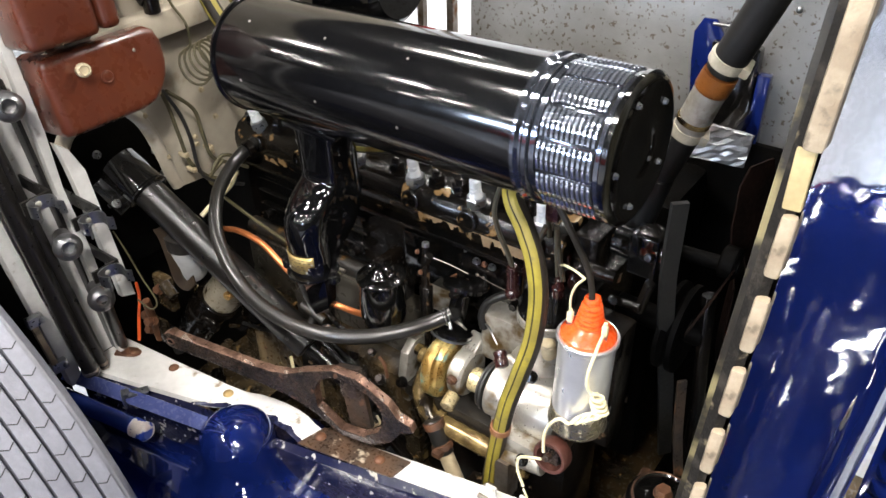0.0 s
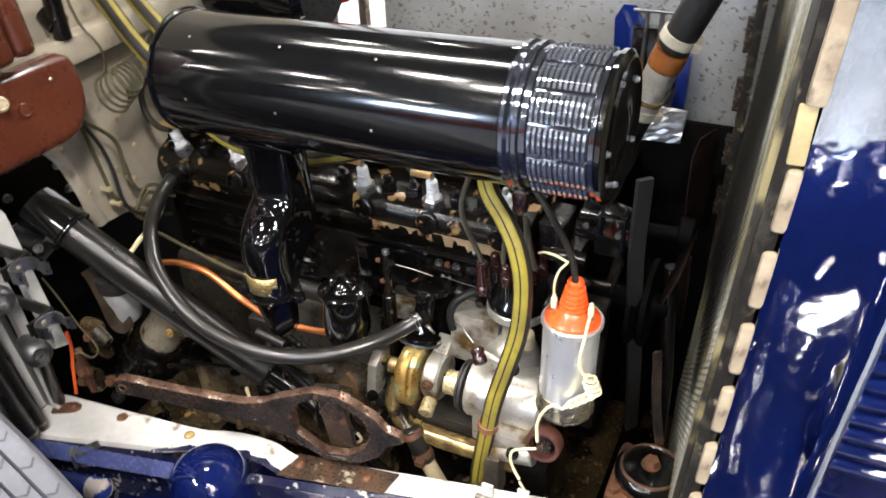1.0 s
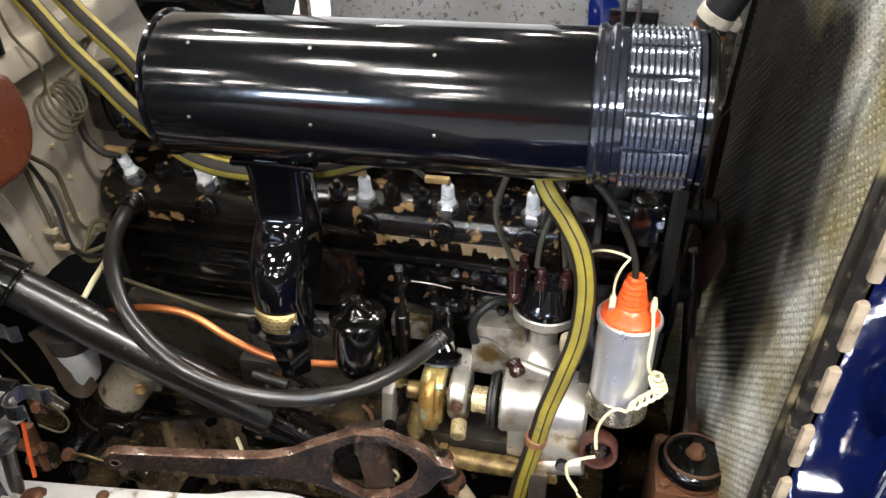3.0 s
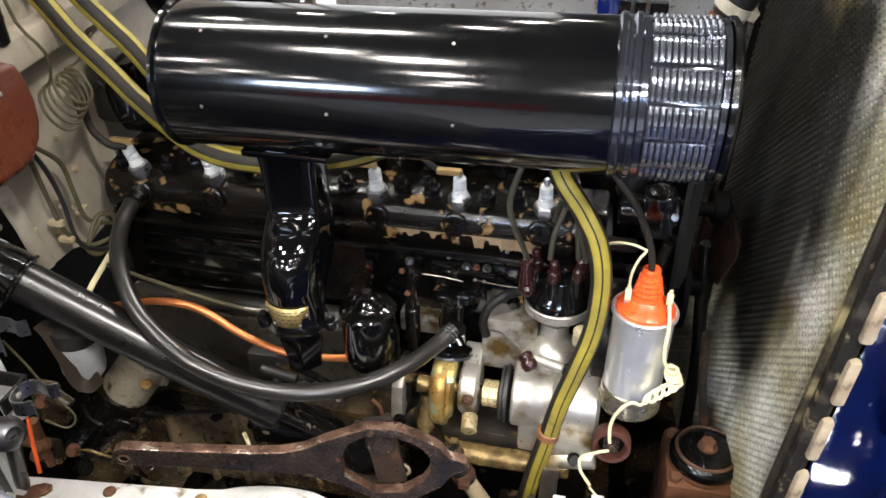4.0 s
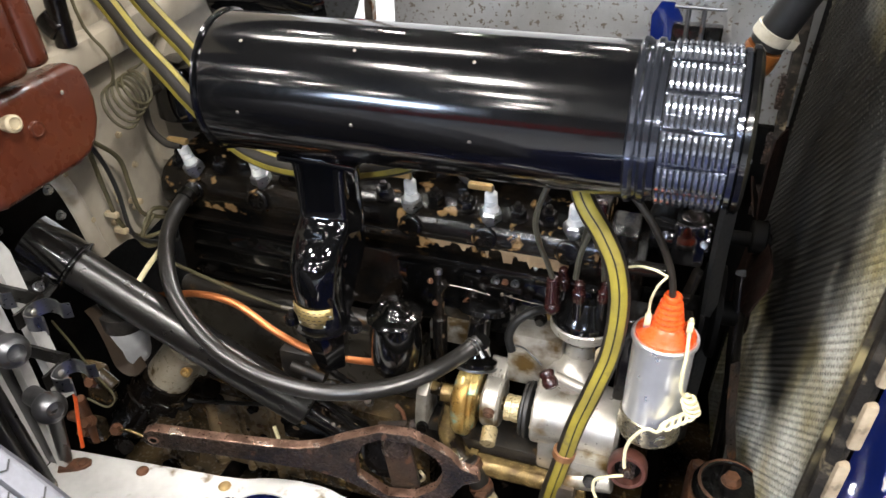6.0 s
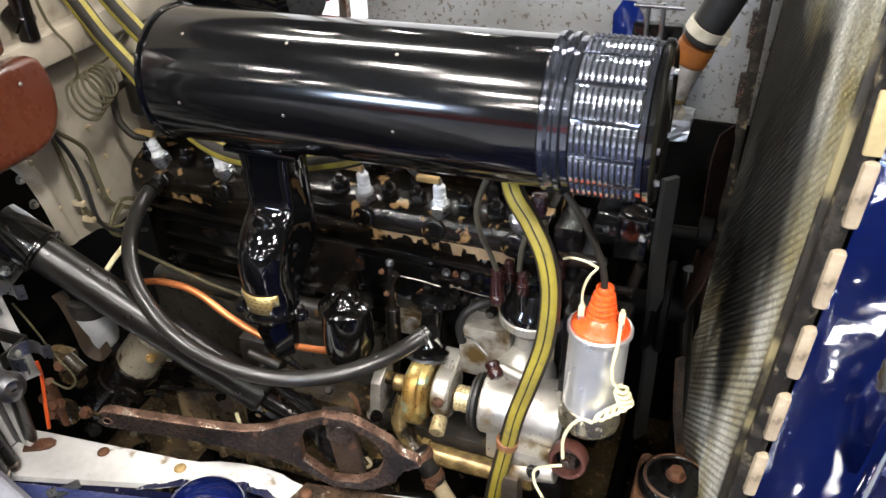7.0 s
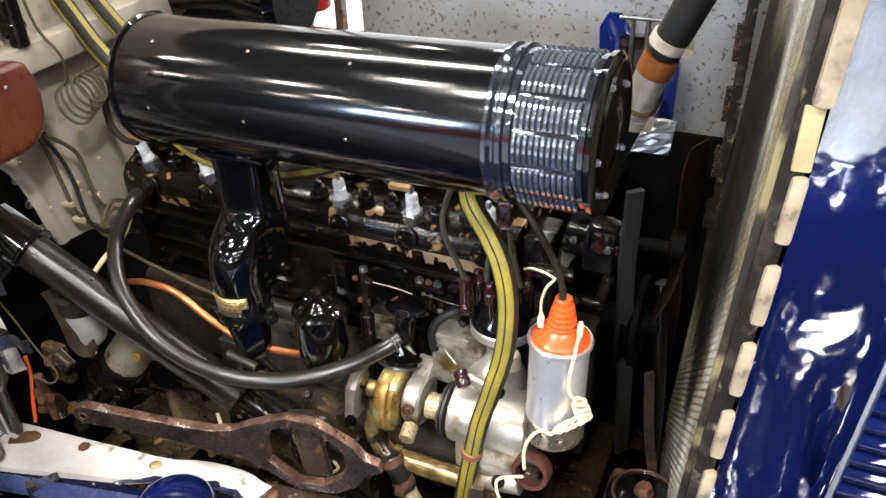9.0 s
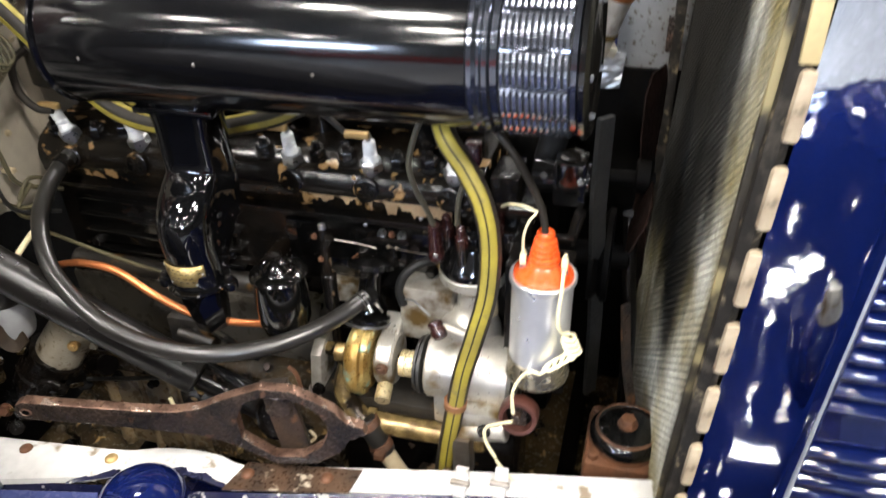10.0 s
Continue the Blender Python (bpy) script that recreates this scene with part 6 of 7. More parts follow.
def striped_hose(pts, r, name, label, stripes=(-0.85, 0.85), width=0.30, twist=(0.0, 0.0)):
    """A grey sleeve with yellow stripes laid on the side towards the viewer."""
    ob = thing(name, pts[0], label, "cable sleeve", "striped cable sleeves")
    bm = B(); tube(bm, pts, r, 20)
    part("sleeve", bm, M_GREYHOSE, ob)
    line = smooth_line(pts, 8)
    n = len(line)
    view = Vector((0.05, -0.72, 0.69))
    for c in stripes:
        bm = B()
        rows = []
        for i in range(n):
            t = (line[min(i + 1, n - 1)] - line[max(i - 1, 0)]).normalized()
            a = (view - t * view.dot(t)).normalized()
            b = t.cross(a)
            ring = []
            for rr, k in ((r + 0.0006, -1), (r + 0.0006, -0.33), (r + 0.0006, 0.33), (r + 0.0006, 1), (r - 0.001, 1), (r - 0.001, -1)):
                w = c + width * k + twist[0] + (twist[1] - twist[0]) * i / (n - 1)
                ring.append(bm.verts.new(line[i] + rr * (math.cos(w) * a + math.sin(w) * b)))
            rows.append(ring)
        for p, q in zip(rows, rows[1:]):
            for k in range(6):
                bm.faces.new((p[k], p[(k + 1) % 6], q[(k + 1) % 6], q[k]))
        bm.faces.new(rows[0][::-1]); bm.faces.new(rows[-1])
        part("stripe", bm, M_YELLOW, ob, "yellow stripe")
    return ob


FRONT = [(-0.30, 0.64, 0.99), (-0.277, 0.600, 0.972), (-0.260, 0.566, 0.947), (-0.240, 0.558, 0.920), (-0.225, 0.553, 0.891), (-0.218, 0.550, 0.852), (-0.220, 0.546, 0.802), (-0.231, 0.543, 0.753),
         (-0.243, 0.541, 0.706), (-0.252, 0.541, 0.655), (-0.262, 0.545, 0.597), (-0.268, 0.548, 0.555), (-0.273, 0.552, 0.51)]
striped_hose(FRONT, 0.0098, "cable_sleeve", "grey cable sleeve with two yellow stripes hanging before the magneto", (-0.42, 0.40), 0.33, (0.35, -0.45))
bm = B(); lathe(bm, [(0.0103, 0), (0.0118, 0.001), (0.0118, 0.009), (0.0103, 0.010)], (-0.2505, 0.541, 0.669), (-0.2515, 0.541, 0.660), 28)
solid("sleeve_band", bm, M_LEATHER, "brown leather band round the striped sleeve", "band")
striped_hose([(-0.82, 0.645, 1.10), (-0.781, 0.645, 1.048), (-0.754, 0.645, 1.010), (-0.724, 0.645, 0.977), (-0.699, 0.645, 0.948), (-0.656, 0.645, 0.908), (-0.625, 0.645, 0.893), (-0.587, 0.645, 0.888),
              (-0.54, 0.645, 0.890), (-0.498, 0.645, 0.899), (-0.449, 0.65, 0.914), (-0.40, 0.67, 0.94)], 0.0102, "cable_sleeve", "grey and yellow striped cable sleeve crossing behind the intake")
striped_hose([(-0.80, 0.67, 1.10), (-0.755, 0.670, 1.043), (-0.730, 0.670, 1.016), (-0.706, 0.670, 0.990), (-0.672, 0.672, 0.940), (-0.637, 0.672, 0.903), (-0.598, 0.676, 0.893), (-0.55, 0.69, 0.898)], 0.0102,
             "cable_sleeve", "second grey and yellow striped cable sleeve from the bulkhead")

# copper fuel pipe
cu = thing("fuel_pipe", (-0.6, 0.55, 0.74), "bright copper fuel pipe with a brass nut", "pipe")
bm = B(); tube(bm, [(-0.76, 0.58, 0.72), (-0.715, 0.565, 0.744), (-0.671, 0.556, 0.760), (-0.626, 0.553, 0.759), (-0.584, 0.555, 0.730), (-0.543, 0.560, 0.708), (-0.50, 0.568, 0.700), (-0.445, 0.572, 0.705)], 0.0042, 12)
part("pipe", bm, M_COPPER, cu)
bm = B(); lathe(bm, [(0.0062, 0), (0.0068, 0.001), (0.0068, 0.012), (0.0062, 0.013)], (-0.447, 0.572, 0.705), (-0.40, 0.575, 0.708), 6)
part("union_nut", bm, M_PALE, cu)
bm = B()
tube(bm, [(-0.76, 0.60, 0.765), (-0.70, 0.60, 0.748), (-0.63, 0.605, 0.726), (-0.56, 0.61, 0.712), (-0.54, 0.60, 0.722)], 0.0024, 8)
solid("control_wire", bm, M_OLIVE, "thin olive control cable along the block", "cable")
bm = B()
rod(bm, (-0.60, 0.60, 0.727), (-0.53, 0.60, 0.728), 0.0022); rod(bm, (-0.57, 0.60, 0.727), (-0.555, 0.60, 0.7272), 0.004); rod(bm, (-0.545, 0.585, 0.735), (-0.53, 0.575, 0.735), 0.005)
solid("control_rod", bm, M_STEEL, "thin steel control rod with a joint", "rod")

# ---- steering column ----
col = thing("steering_column", (-0.7, 0.52, 0.6), "satin black steering column running down past the engine", "steering column")
c0, c1, c2 = Vector((-0.800, 0.505, 0.8170)), Vector((-0.545, 0.5369, 0.6385)), Vector((-0.43, 0.551, 0.558))
d = (c1 - c0).normalized()
bm = B(); rod(bm, c0 - d * 0.032, c1, 0.0215, seg=40)
part("tube", bm, M_SATIN, col)
bm = B(); rod(bm, c1, c2, 0.012, seg=20)
part("lower_tube", bm, M_GREASY, col)
CF = frame_of(c0 - d * 0.039, c1)
bm = B()
rows = []
for h in (0.0, 0.0015, 0.0525, 0.054):
    ins = 0.0012 if h in (0.0, 0.054) else 0.0
    line = []
    for k in range(25):
        a = radians(-28 + 236 * k / 24)
        line.append((0.0275 - ins, a))
    ring = [(0.046, -0.5236 - 0.10), (0.030, -0.5236 - 0.06)] + line + [(0.030, math.pi + 0.5236 + 0.06), (0.046, math.pi + 0.5236 + 0.10)]
    rows.append([bm.verts.new(CF @ Vector((r * math.cos(a), r * math.sin(a), h))) for r, a in ring]
                + [bm.verts.new(CF @ Vector(((r - 0.0028) * math.cos(a) if r < 0.0285 else r * math.cos(a), ((r - 0.0028) * math.sin(a) if r < 0.0285 else r * math.sin(a) - 0.0035), h))) for r, a in ring[::-1]])
for a, b in zip(rows, rows[1:]):
    n = len(a)
    for k in range(n):
        bm.faces.new((a[k], a[(k + 1) % n], b[(k + 1) % n], b[k]))
bm.faces.new(rows[0][::-1]); bm.faces.new(rows[-1])
clampp = part("clamp", bm, M_BLACKS, col, "folded black saddle clamp")
for sx in (-1, 1):
    for h in (0.040,):
        at(part("bolt", NUT_STEEL, None, clampp), CF @ Matrix.Translation((sx * 0.034, -0.0205, h)) @ Matrix.Rotation(radians(-90), 4, "X"))
bm = B(); lathe(bm, [(0.0235, 0), (0.0295, 0.001), (0.0295, 0.003), (0.0235, 0.004)], CF @ Vector((0, 0, 0.054)), CF @ Vector((0, 0, 1)), 40)
part("lip", bm, M_BLACKS, col)

# ---- spanner resting over the rail ----
sp = thing("ring_spanner", (-0.5, 0.44, 0.66), "large brown rusted octagonal ring spanner laid across the bay", "spanner")
SU, SV = Vector((0.97540805, 0.21586222, -0.0445268)), Vector((0.03773438, 0.03548841, 0.99865744))
SN = SU.cross(SV)
SM = Matrix((SU, SV, SN)).transposed().to_4x4()
SM.translation = Vector((-0.645, 0.408, 0.694))
OUT = [(0.206, 0.012), (0.214, 0.036), (0.232, 0.0435), (0.262, 0.042), (0.281, 0.032), (0.300, 0.020), (0.312, 0.0045), (0.3275, -0.001), (0.331, -0.0095), (0.314, -0.0185), (0.304, -0.036), (0.281, -0.052), (0.240, -0.055), (0.206, -0.034)]
INN = [(0.2095, 0.004), (0.217, 0.022), (0.232, 0.0305), (0.258, 0.0300), (0.272, 0.0235), (0.284, 0.014), (0.2905, 0.003), (0.2910, -0.003), (0.2910, -0.008), (0.2905, -0.014), (0.285, -0.027), (0.266, -0.0415), (0.240, -0.0425), (0.2115, -0.020)]
INN = [(0.252 + 1.05 * (x - 0.252), -0.006 + 1.05 * (y + 0.006)) for x, y in INN]
GRIP = [(0.190, -0.027), (0.165, -0.0200), (0.115, -0.0160), (0.06, -0.0122), (0.0, -0.0105), (-0.007, -0.007), (-0.010, 0.0), (-0.007, 0.008), (0.0, 0.012), (0.063, 0.0095), (0.120, 0.0080), (0.150, 0.0092), (0.172, 0.015), (0.194, 0.027)]
bm = B()
lay = [[[bm.verts.new(SM @ Vector((x, y, z))) for x, y in line] for line in (OUT, INN, GRIP)] for z in (-0.006, 0.006)]
n = len(OUT)
for out, inn, grip in lay:
    for k in range(n):
        bm.faces.new((out[k], out[(k + 1) % n], inn[(k + 1) % n], inn[k]))
    bm.faces.new([out[0], out[n - 1]] + grip + [out[1]])
rims = [[level[1] + level[1][:1] for level in lay], [level[0][1:] + level[2] + level[0][1:2] for level in lay]]
for low_rim, high_rim in rims:
    for k in range(len(low_rim) - 1):
        bm.faces.new((low_rim[k], low_rim[k + 1], high_rim[k + 1], high_rim[k]))
bmesh.ops.recalc_face_normals(bm, faces=bm.faces[:])
bmesh.ops.bevel(bm, geom=[ed for ed in bm.edges if len(ed.link_faces) == 2 and abs(ed.link_faces[0].normal.dot(ed.link_faces[1].normal)) < 0.2 and abs((ed.verts[0].co - ed.verts[1].co).dot(SN)) < 1e-4], offset=0.0018, segments=2, profile=0.6, affect="EDGES")


def pale_edges(ob):
    """Bare metal and painted highlights on the rounded edges of a flat bar lying in the plane of the spanner."""
    ob.data.materials.append(M_WORNLIT)
    for p in ob.data.polygons:
        if abs(p.normal.dot(SN)) < 0.96:
            p.material_index = 1
    return ob


hnd = pale_edges(part("forging", bm, M_RUST, sp, smooth=False))
bm = B()
for k in range(20):
    a, b = 2 * math.pi * k / 20, 2 * math.pi * (k + 1) / 20
    quad = [(r * math.cos(w), 0.8 * r * math.sin(w), z) for r, w, z in ((0.0062, a, 0.0064), (0.0062, b, 0.0064), (0.0042, b, 0.0072), (0.0042, a, 0.0072))]
    bm.faces.new([bm.verts.new(SM @ Vector((0.002 + p, q, z))) for p, q, z in quad])
    bm.faces.new([bm.verts.new(SM @ Vector((0.002 + r * math.cos(w), 0.8 * r * math.sin(w), z))) for r, w, z in ((0.0042, a, 0.0072), (0.0042, b, 0.0072), (0.0036, b, 0.0066), (0.0036, a, 0.0066))])
bmesh.ops.remove_doubles(bm, verts=bm.verts[:], dist=1e-5)
part("hole_rim", bm, M_WORNLIT, hnd, "rubbed rim of the drilled hole")
# No real hole: a black disc on the face paints its shaded inside.
bm = B(); lathe(bm, [(0.0040, 0.0), (0.0040, 0.0067), (0.001, 0.0067)], SM @ Vector((0.002, 0, 0)), SM @ Vector((0.002, 0, 0.01)), 16, squash=0.8)
part("hole", bm, M_BLACKSHADE, hnd)
bm = B(); box(bm, (-0.0145, -0.046, -0.020), (0.0145, 0.042, -0.012), 0.0015, SM @ Matrix.Translation((0.2475, -0.006, 0.0)) @ Matrix.Rotation(0.18, 4, "Z"))
part("cross_bar", bm, M_OLDBAR, sp, "rusty cross bar behind the ring")
bm = B(); lathe(bm, [(0.015, -0.02), (0.015, 0.001), (0.0135, 0.004), (0.009, 0.0065), (0.003, 0.0075)], SM @ Vector((0.244, 0.020, -0.018)), SM @ Vector((0.244, 0.09, -0.018)), 24)
solid("round_nut", bm, M_RUST, "rounded reddish nut behind the spanner", "nut")
bm = B(); lathe(bm, [(0.006, 0.0), (0.024, 0.001), (0.0265, 0.004), (0.0265, 0.010), (0.022, 0.012), (0.020, 0.008), (0.006, 0.007)], (-0.446, 0.530, 0.612), (-0.449, 0.510, 0.624), 32)
solid("inspection_cover", bm, M_WETBLACK, "round oily black cover behind the spanner's ring", "cover")
bm = B(); tube(bm, [(-0.392, 0.492, 0.640), (-0.386, 0.490, 0.633), (-0.394, 0.488, 0.624), (-0.400, 0.487, 0.612)], 0.0017, 8)
tube(bm, [(-0.392, 0.489, 0.626), (-0.398, 0.488, 0.628), (-0.404, 0.488, 0.620)], 0.0014, 8)
solid("wire_end", bm, M_PALE, "short pale bent wire end behind the spanner", "wire")

# ---- fan, belt, water pump ----
fan = thing("fan", (-0.08, 0.735, 0.84), "dark brown bladed cooling fan behind the matrix", "fan")
bm = B(); rod(bm, (-0.20, 0.72, 0.838), (-0.085, 0.735, 0.835), 0.008, seg=20); rod(bm, (-0.105, 0.740, 0.835), (-0.088, 0.740, 0.835), 0.018, seg=32)
part("hub", bm, M_BLACKSHADE, fan)
for k in range(4):
    bm = B()
    prism(bm, [(-0.018, 0.02), (-0.026, 0.06), (-0.028, 0.105), (-0.018, 0.125), (0.018, 0.125), (0.028, 0.105), (0.026, 0.06), (0.018, 0.02)],
          Matrix.Translation((-0.096, 0.768, 0.815)) @ Matrix.Rotation(math.pi / 2 * k - 0.03, 4, "X") @ Matrix.Rotation(radians(70), 4, "Z") @ Matrix(((1, 0, 0, 0), (0, 0, -1, 0), (0, 1, 0, 0), (0, 0, 0, 1))), 0.002, 0.0005)
    part("blade", bm, M_FAN, fan)
pump = thing("water_pump", (-0.17, 0.69, 0.83), "oily black water pump with a bolted cap", "water pump")
bm = B(); rod(bm, (-0.205, 0.690, 0.852), (-0.145, 0.690, 0.852), 0.017, seg=24); box(bm, (-0.182, 0.668, 0.83), (-0.15, 0.70, 0.878), 0.004)
part("pump_body", bm, M_BLACKS, pump)
bm = B(); lathe(bm, [(0.013, 0), (0.014, 0.002), (0.014, 0.006), (0.011, 0.008), (0.005, 0.0085)], (-0.164, 0.684, 0.872), (-0.164, 0.675, 0.90), 20)
part("cap", bm, M_HEAD, pump)
bm = B(); rod(bm, (-0.222, 0.640, 0.838), (-0.185, 0.650, 0.832), 0.008)
part("cross_pipe", bm, M_GREASY, pump)
bm = B(); rod(bm, (-0.19, 0.655, 0.80), (-0.155, 0.655, 0.803), 0.0045)
part("link_rod", bm, M_GREASY, pump)
bm = B(); rod(bm, (-0.16, 0.665, 0.79), (-0.152, 0.665, 0.83), 0.006)
part("link_rod", bm, M_GREASY, pump)
for x, y, z in ((-0.153, 0.66, 0.865), (-0.19, 0.672, 0.862), (-0.178, 0.65, 0.806)):
    bm = B(); rod(bm, (x, y, z), (x, y - 0.012, z + 0.006), 0.0045, seg=6)
    part("bolt", bm, M_GREASY, pump)
bm = B()
sweep(bm, [(-0.1365, 0.668, 0.93), (-0.1365, 0.668, 0.885), (-0.1365, 0.670, 0.84), (-0.1345, 0.677, 0.79), (-0.132, 0.69, 0.73), (-0.130, 0.71, 0.66), (-0.130, 0.735, 0.58), (-0.130, 0.76, 0.50)], [(-0.0085, -0.003), (0.0085, -0.003), (0.0085, 0.003), (-0.0085, 0.003)], 4)
solid("fan_belt", bm, M_MATT, "worn black rubber fan belt", "belt")
pul = thing("crank_pulley", (-0.13, 0.72, 0.5), "dark crankshaft pulley and its guard", "pulley")
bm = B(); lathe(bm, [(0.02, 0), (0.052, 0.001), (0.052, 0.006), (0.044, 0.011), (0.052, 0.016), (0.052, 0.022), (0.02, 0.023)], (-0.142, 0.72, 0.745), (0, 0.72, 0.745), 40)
part("pulley_wheel", bm, M_BLACKSHADE, pul)
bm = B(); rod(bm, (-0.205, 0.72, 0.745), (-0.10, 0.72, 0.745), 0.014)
part("boss", bm, M_BLACKSHADE, pul)

# steering damper canister near the radiator
can = thing("damper_canister", (-0.08, 0.6, 0.5), "rusty black capped canister beside the radiator", "canister")
bm = B(); box(bm, (-0.122, 0.560, 0.44), (-0.042, 0.650, 0.590), 0.010)
part("body", bm, M_RUSTY, can)
bm = B(); lathe(bm, [(0.036, 0), (0.0385, 0.004), (0.0385, 0.012), (0.034, 0.018), (0.031, 0.020), (0.029, 0.018), (0.022, 0.020), (0.011, 0.022)], (-0.080, 0.602, 0.592), (-0.080, 0.602, 0.7), 36)
part("lid", bm, M_BLACKS, can)
bm = B(); lathe(bm, [(0.0300, 0.0185), (0.0312, 0.0208), (0.0330, 0.0200), (0.0338, 0.0180)], (-0.080, 0.602, 0.592), (-0.080, 0.602, 0.7), 36, close=False); lathe(bm, [(0.0380, -0.002), (0.0392, 0.001), (0.0385, 0.004)], (-0.080, 0.602, 0.592), (-0.080, 0.602, 0.7), 36, close=False)
part("rust_ring", bm, M_RUSTY, can, "rusty rings where the paint has worn")
at(part("nut", hexbolt_mesh("nut", 0.008, 0.010, M_RUSTY), None, can), facing((-0.080, 0.602, 0.613), (0, 0, 1)))
for k in range(4):
    a = 0.8 + math.pi / 2 * k
    bm = B(); rod(bm, (-0.08 + 0.045 * math.cos(a), 0.604 + 0.045 * math.sin(a), 0.575), (-0.08 + 0.045 * math.cos(a), 0.604 + 0.045 * math.sin(a), 0.596), 0.0065, seg=6)
    part("bolt", bm, M_RUSTY, can)
bm = B(); sweep(bm, [(-0.098, 0.655, 0.73), (-0.090, 0.65, 0.66), (-0.078, 0.645, 0.60), (-0.066, 0.64, 0.54)], [(-0.005, -0.002), (0.005, -0.002), (0.005, 0.002), (-0.005, 0.002)], 4)
solid("radiator_stay", bm, M_OLDBAR, "stained flat strip beside the matrix", "strip")
bm = B(); tube(bm, [(-0.105, 0.72, 0.80), (-0.098, 0.715, 0.72), (-0.090, 0.71, 0.64), (-0.085, 0.70, 0.50)], 0.008, 10)
solid("drain_pipe", bm, M_GREASY, "black drain pipe beside the matrix", "pipe")
bm = B(); box(bm, (-0.30, 0.525, 0.50), (-0.06, 0.56, 0.545), 0.006)
solid("cross_tube", bm, M_GREASY, "black chassis cross member", "cross member")

# ---- top hose ----
top = thing("top_hose", (-0.14, 0.73, 0.9), "black top hose joined by a copper and steel pipe with clips", "hose")
h = [Vector(p) for p in ((-0.178, 0.719, 0.925), (-0.156, 0.716, 0.983), (-0.151, 0.715, 0.998), (-0.1395, 0.712, 1.0305), (-0.1345, 0.711, 1.0435), (-0.1295, 0.710, 1.0605), (-0.092, 0.697, 1.145), (-0.050, 0.684, 1.24))]
bm = B(); rod(bm, h[0], h[1] + (h[2] - h[1]) * 0.2, 0.0150, seg=28); rod(bm, (-0.196, 0.724, 0.85), h[0], 0.0145, 0.0150)
part("lower_hose", bm, M_HOSE, top)
bm = B(); rod(bm, h[1], h[3], 0.0156, seg=28)
part("pipe", bm, M_ALU, top, "scuffed grey metal pipe")
bm = B(); lathe(bm, [(0.0156, 0), (0.0170, 0.001), (0.0170, 0.005), (0.0156, 0.006)], h[1] + (h[2] - h[1]) * 0.55, h[2], 28)
part("pipe_bead", bm, M_OILBRASS, top, "dark oily bead")
bm = B(); lathe(bm, [(0.0156, -0.003), (0.0165, -0.002), (0.0168, 0.002), (0.0167, 0.013), (0.0162, 0.016)], h[3], h[4], 32)
part("copper_collar", bm, M_TERRA, top, "orange-brown collar")
bm = B(); rod(bm, h[4] + (h[5] - h[4]) * 0.25, h[6], 0.0158, seg=32); rod(bm, h[6], h[7], 0.0158, seg=32)
part("upper_hose", bm, M_HOSE, top)
for p, q, r in ((h[5] - (h[5] - h[4]) * 0.35, h[6], 0.0161), (h[1] - (h[1] - h[0]).normalized() * 0.008, h[1], 0.0152), (h[6] - (h[6] - h[5]) * 0.12, h[6], 0.0160)):
    bm = B(); lathe(bm, [(r - 0.001, 0), (r + 0.0012, 0.0006), (r + 0.0012, 0.0104), (r - 0.001, 0.011)], p, p + (q - p).normalized() * 0.02, 32)
    m = frame_of(p, p + (q - p).normalized())
    box(bm, (-0.010, -r - 0.0055, 0.0005), (0.010, -r + 0.004, 0.0105), 0.0015, m @ Matrix.Rotation(0.5, 4, "Z"))
    part("clip", bm, M_CREAMCLIP, top, "pale worn metal hose clip")

# ---- bulkhead fittings ----
fb = thing("fuse_box", (-0.77, 0.49, 0.93), "red-brown bakelite fuse box with brass thumb nuts", "fuse box")
FM = Matrix.Translation((-0.7645, 0.485, 0.980)) @ Matrix.Rotation(radians(-8), 4, "Y")
bm = B()
prism(bm, [(-0.085, -0.036), (-0.081, -0.042), (-0.072, -0.044), (0.016, -0.044), (0.034, -0.040), (0.048, -0.029), (0.058, -0.014), (0.063, 0.004), (0.063, 0.026), (0.058, 0.040), (0.048, 0.046), (-0.074, 0.046), (-0.082, 0.043), (-0.085, 0.036)],
      FM @ Matrix(((0, 0, 1, -0.03), (1, 0, 0, 0), (0, 1, 0, 0), (0, 0, 0, 1))), 0.06)
bmesh.ops.bevel(bm, geom=[ed for ed in bm.edges if ed.is_boundary or all((FM.inverted() @ v.co).x > 0.025 for v in ed.verts)], offset=0.013, segments=5, profile=0.55, affect="EDGES", clamp_overlap=True)
part("cover", bm, M_BAKE, fb)
for p in ((-0.7335, 0.439, 1.009), (-0.750, 0.526, 0.951)):
    bm = B(); lathe(bm, [(0.006, -0.008), (0.0065, 0.0), (0.0078, 0.003), (0.0078, 0.010), (0.0055, 0.012), (0.0045, 0.010)], p, Vector(p) + Vector((1, -0.2, 0.25)), 20)
    part("thumb_nut", bm, M_PALE, fb, "pale brass thumb nut")
bm = B(); lathe(bm, [(0.0075, -0.004), (0.0075, 0.0004), (0.0062, 0.0010), (0.005, 0.0004), (0.003, 0.0008)], (-0.7335, 0.467, 0.992), (-0.6, 0.467, 1.01), 20)
part("emblem", bm, M_BAKE, fb)
for p in ((-0.7365, 0.508, 1.010), (-0.7395, 0.511, 0.970)):
    at(part("screw", RIVET, None, fb), facing(p, (1, 0, 0.1)))
cb = thing("cutout_box", (-0.76, 0.47, 1.03), "red-brown bakelite cut-out box with a seam", "cut-out box")
CM = Matrix.Translation((-0.757, 0.462, 1.085)) @ Matrix.Rotation(radians(-6), 4, "Y")
bm = B(); box(bm, (-0.034, -0.075, -0.045), (0.034, 0.006, 0.075), 0.010, CM, 3)
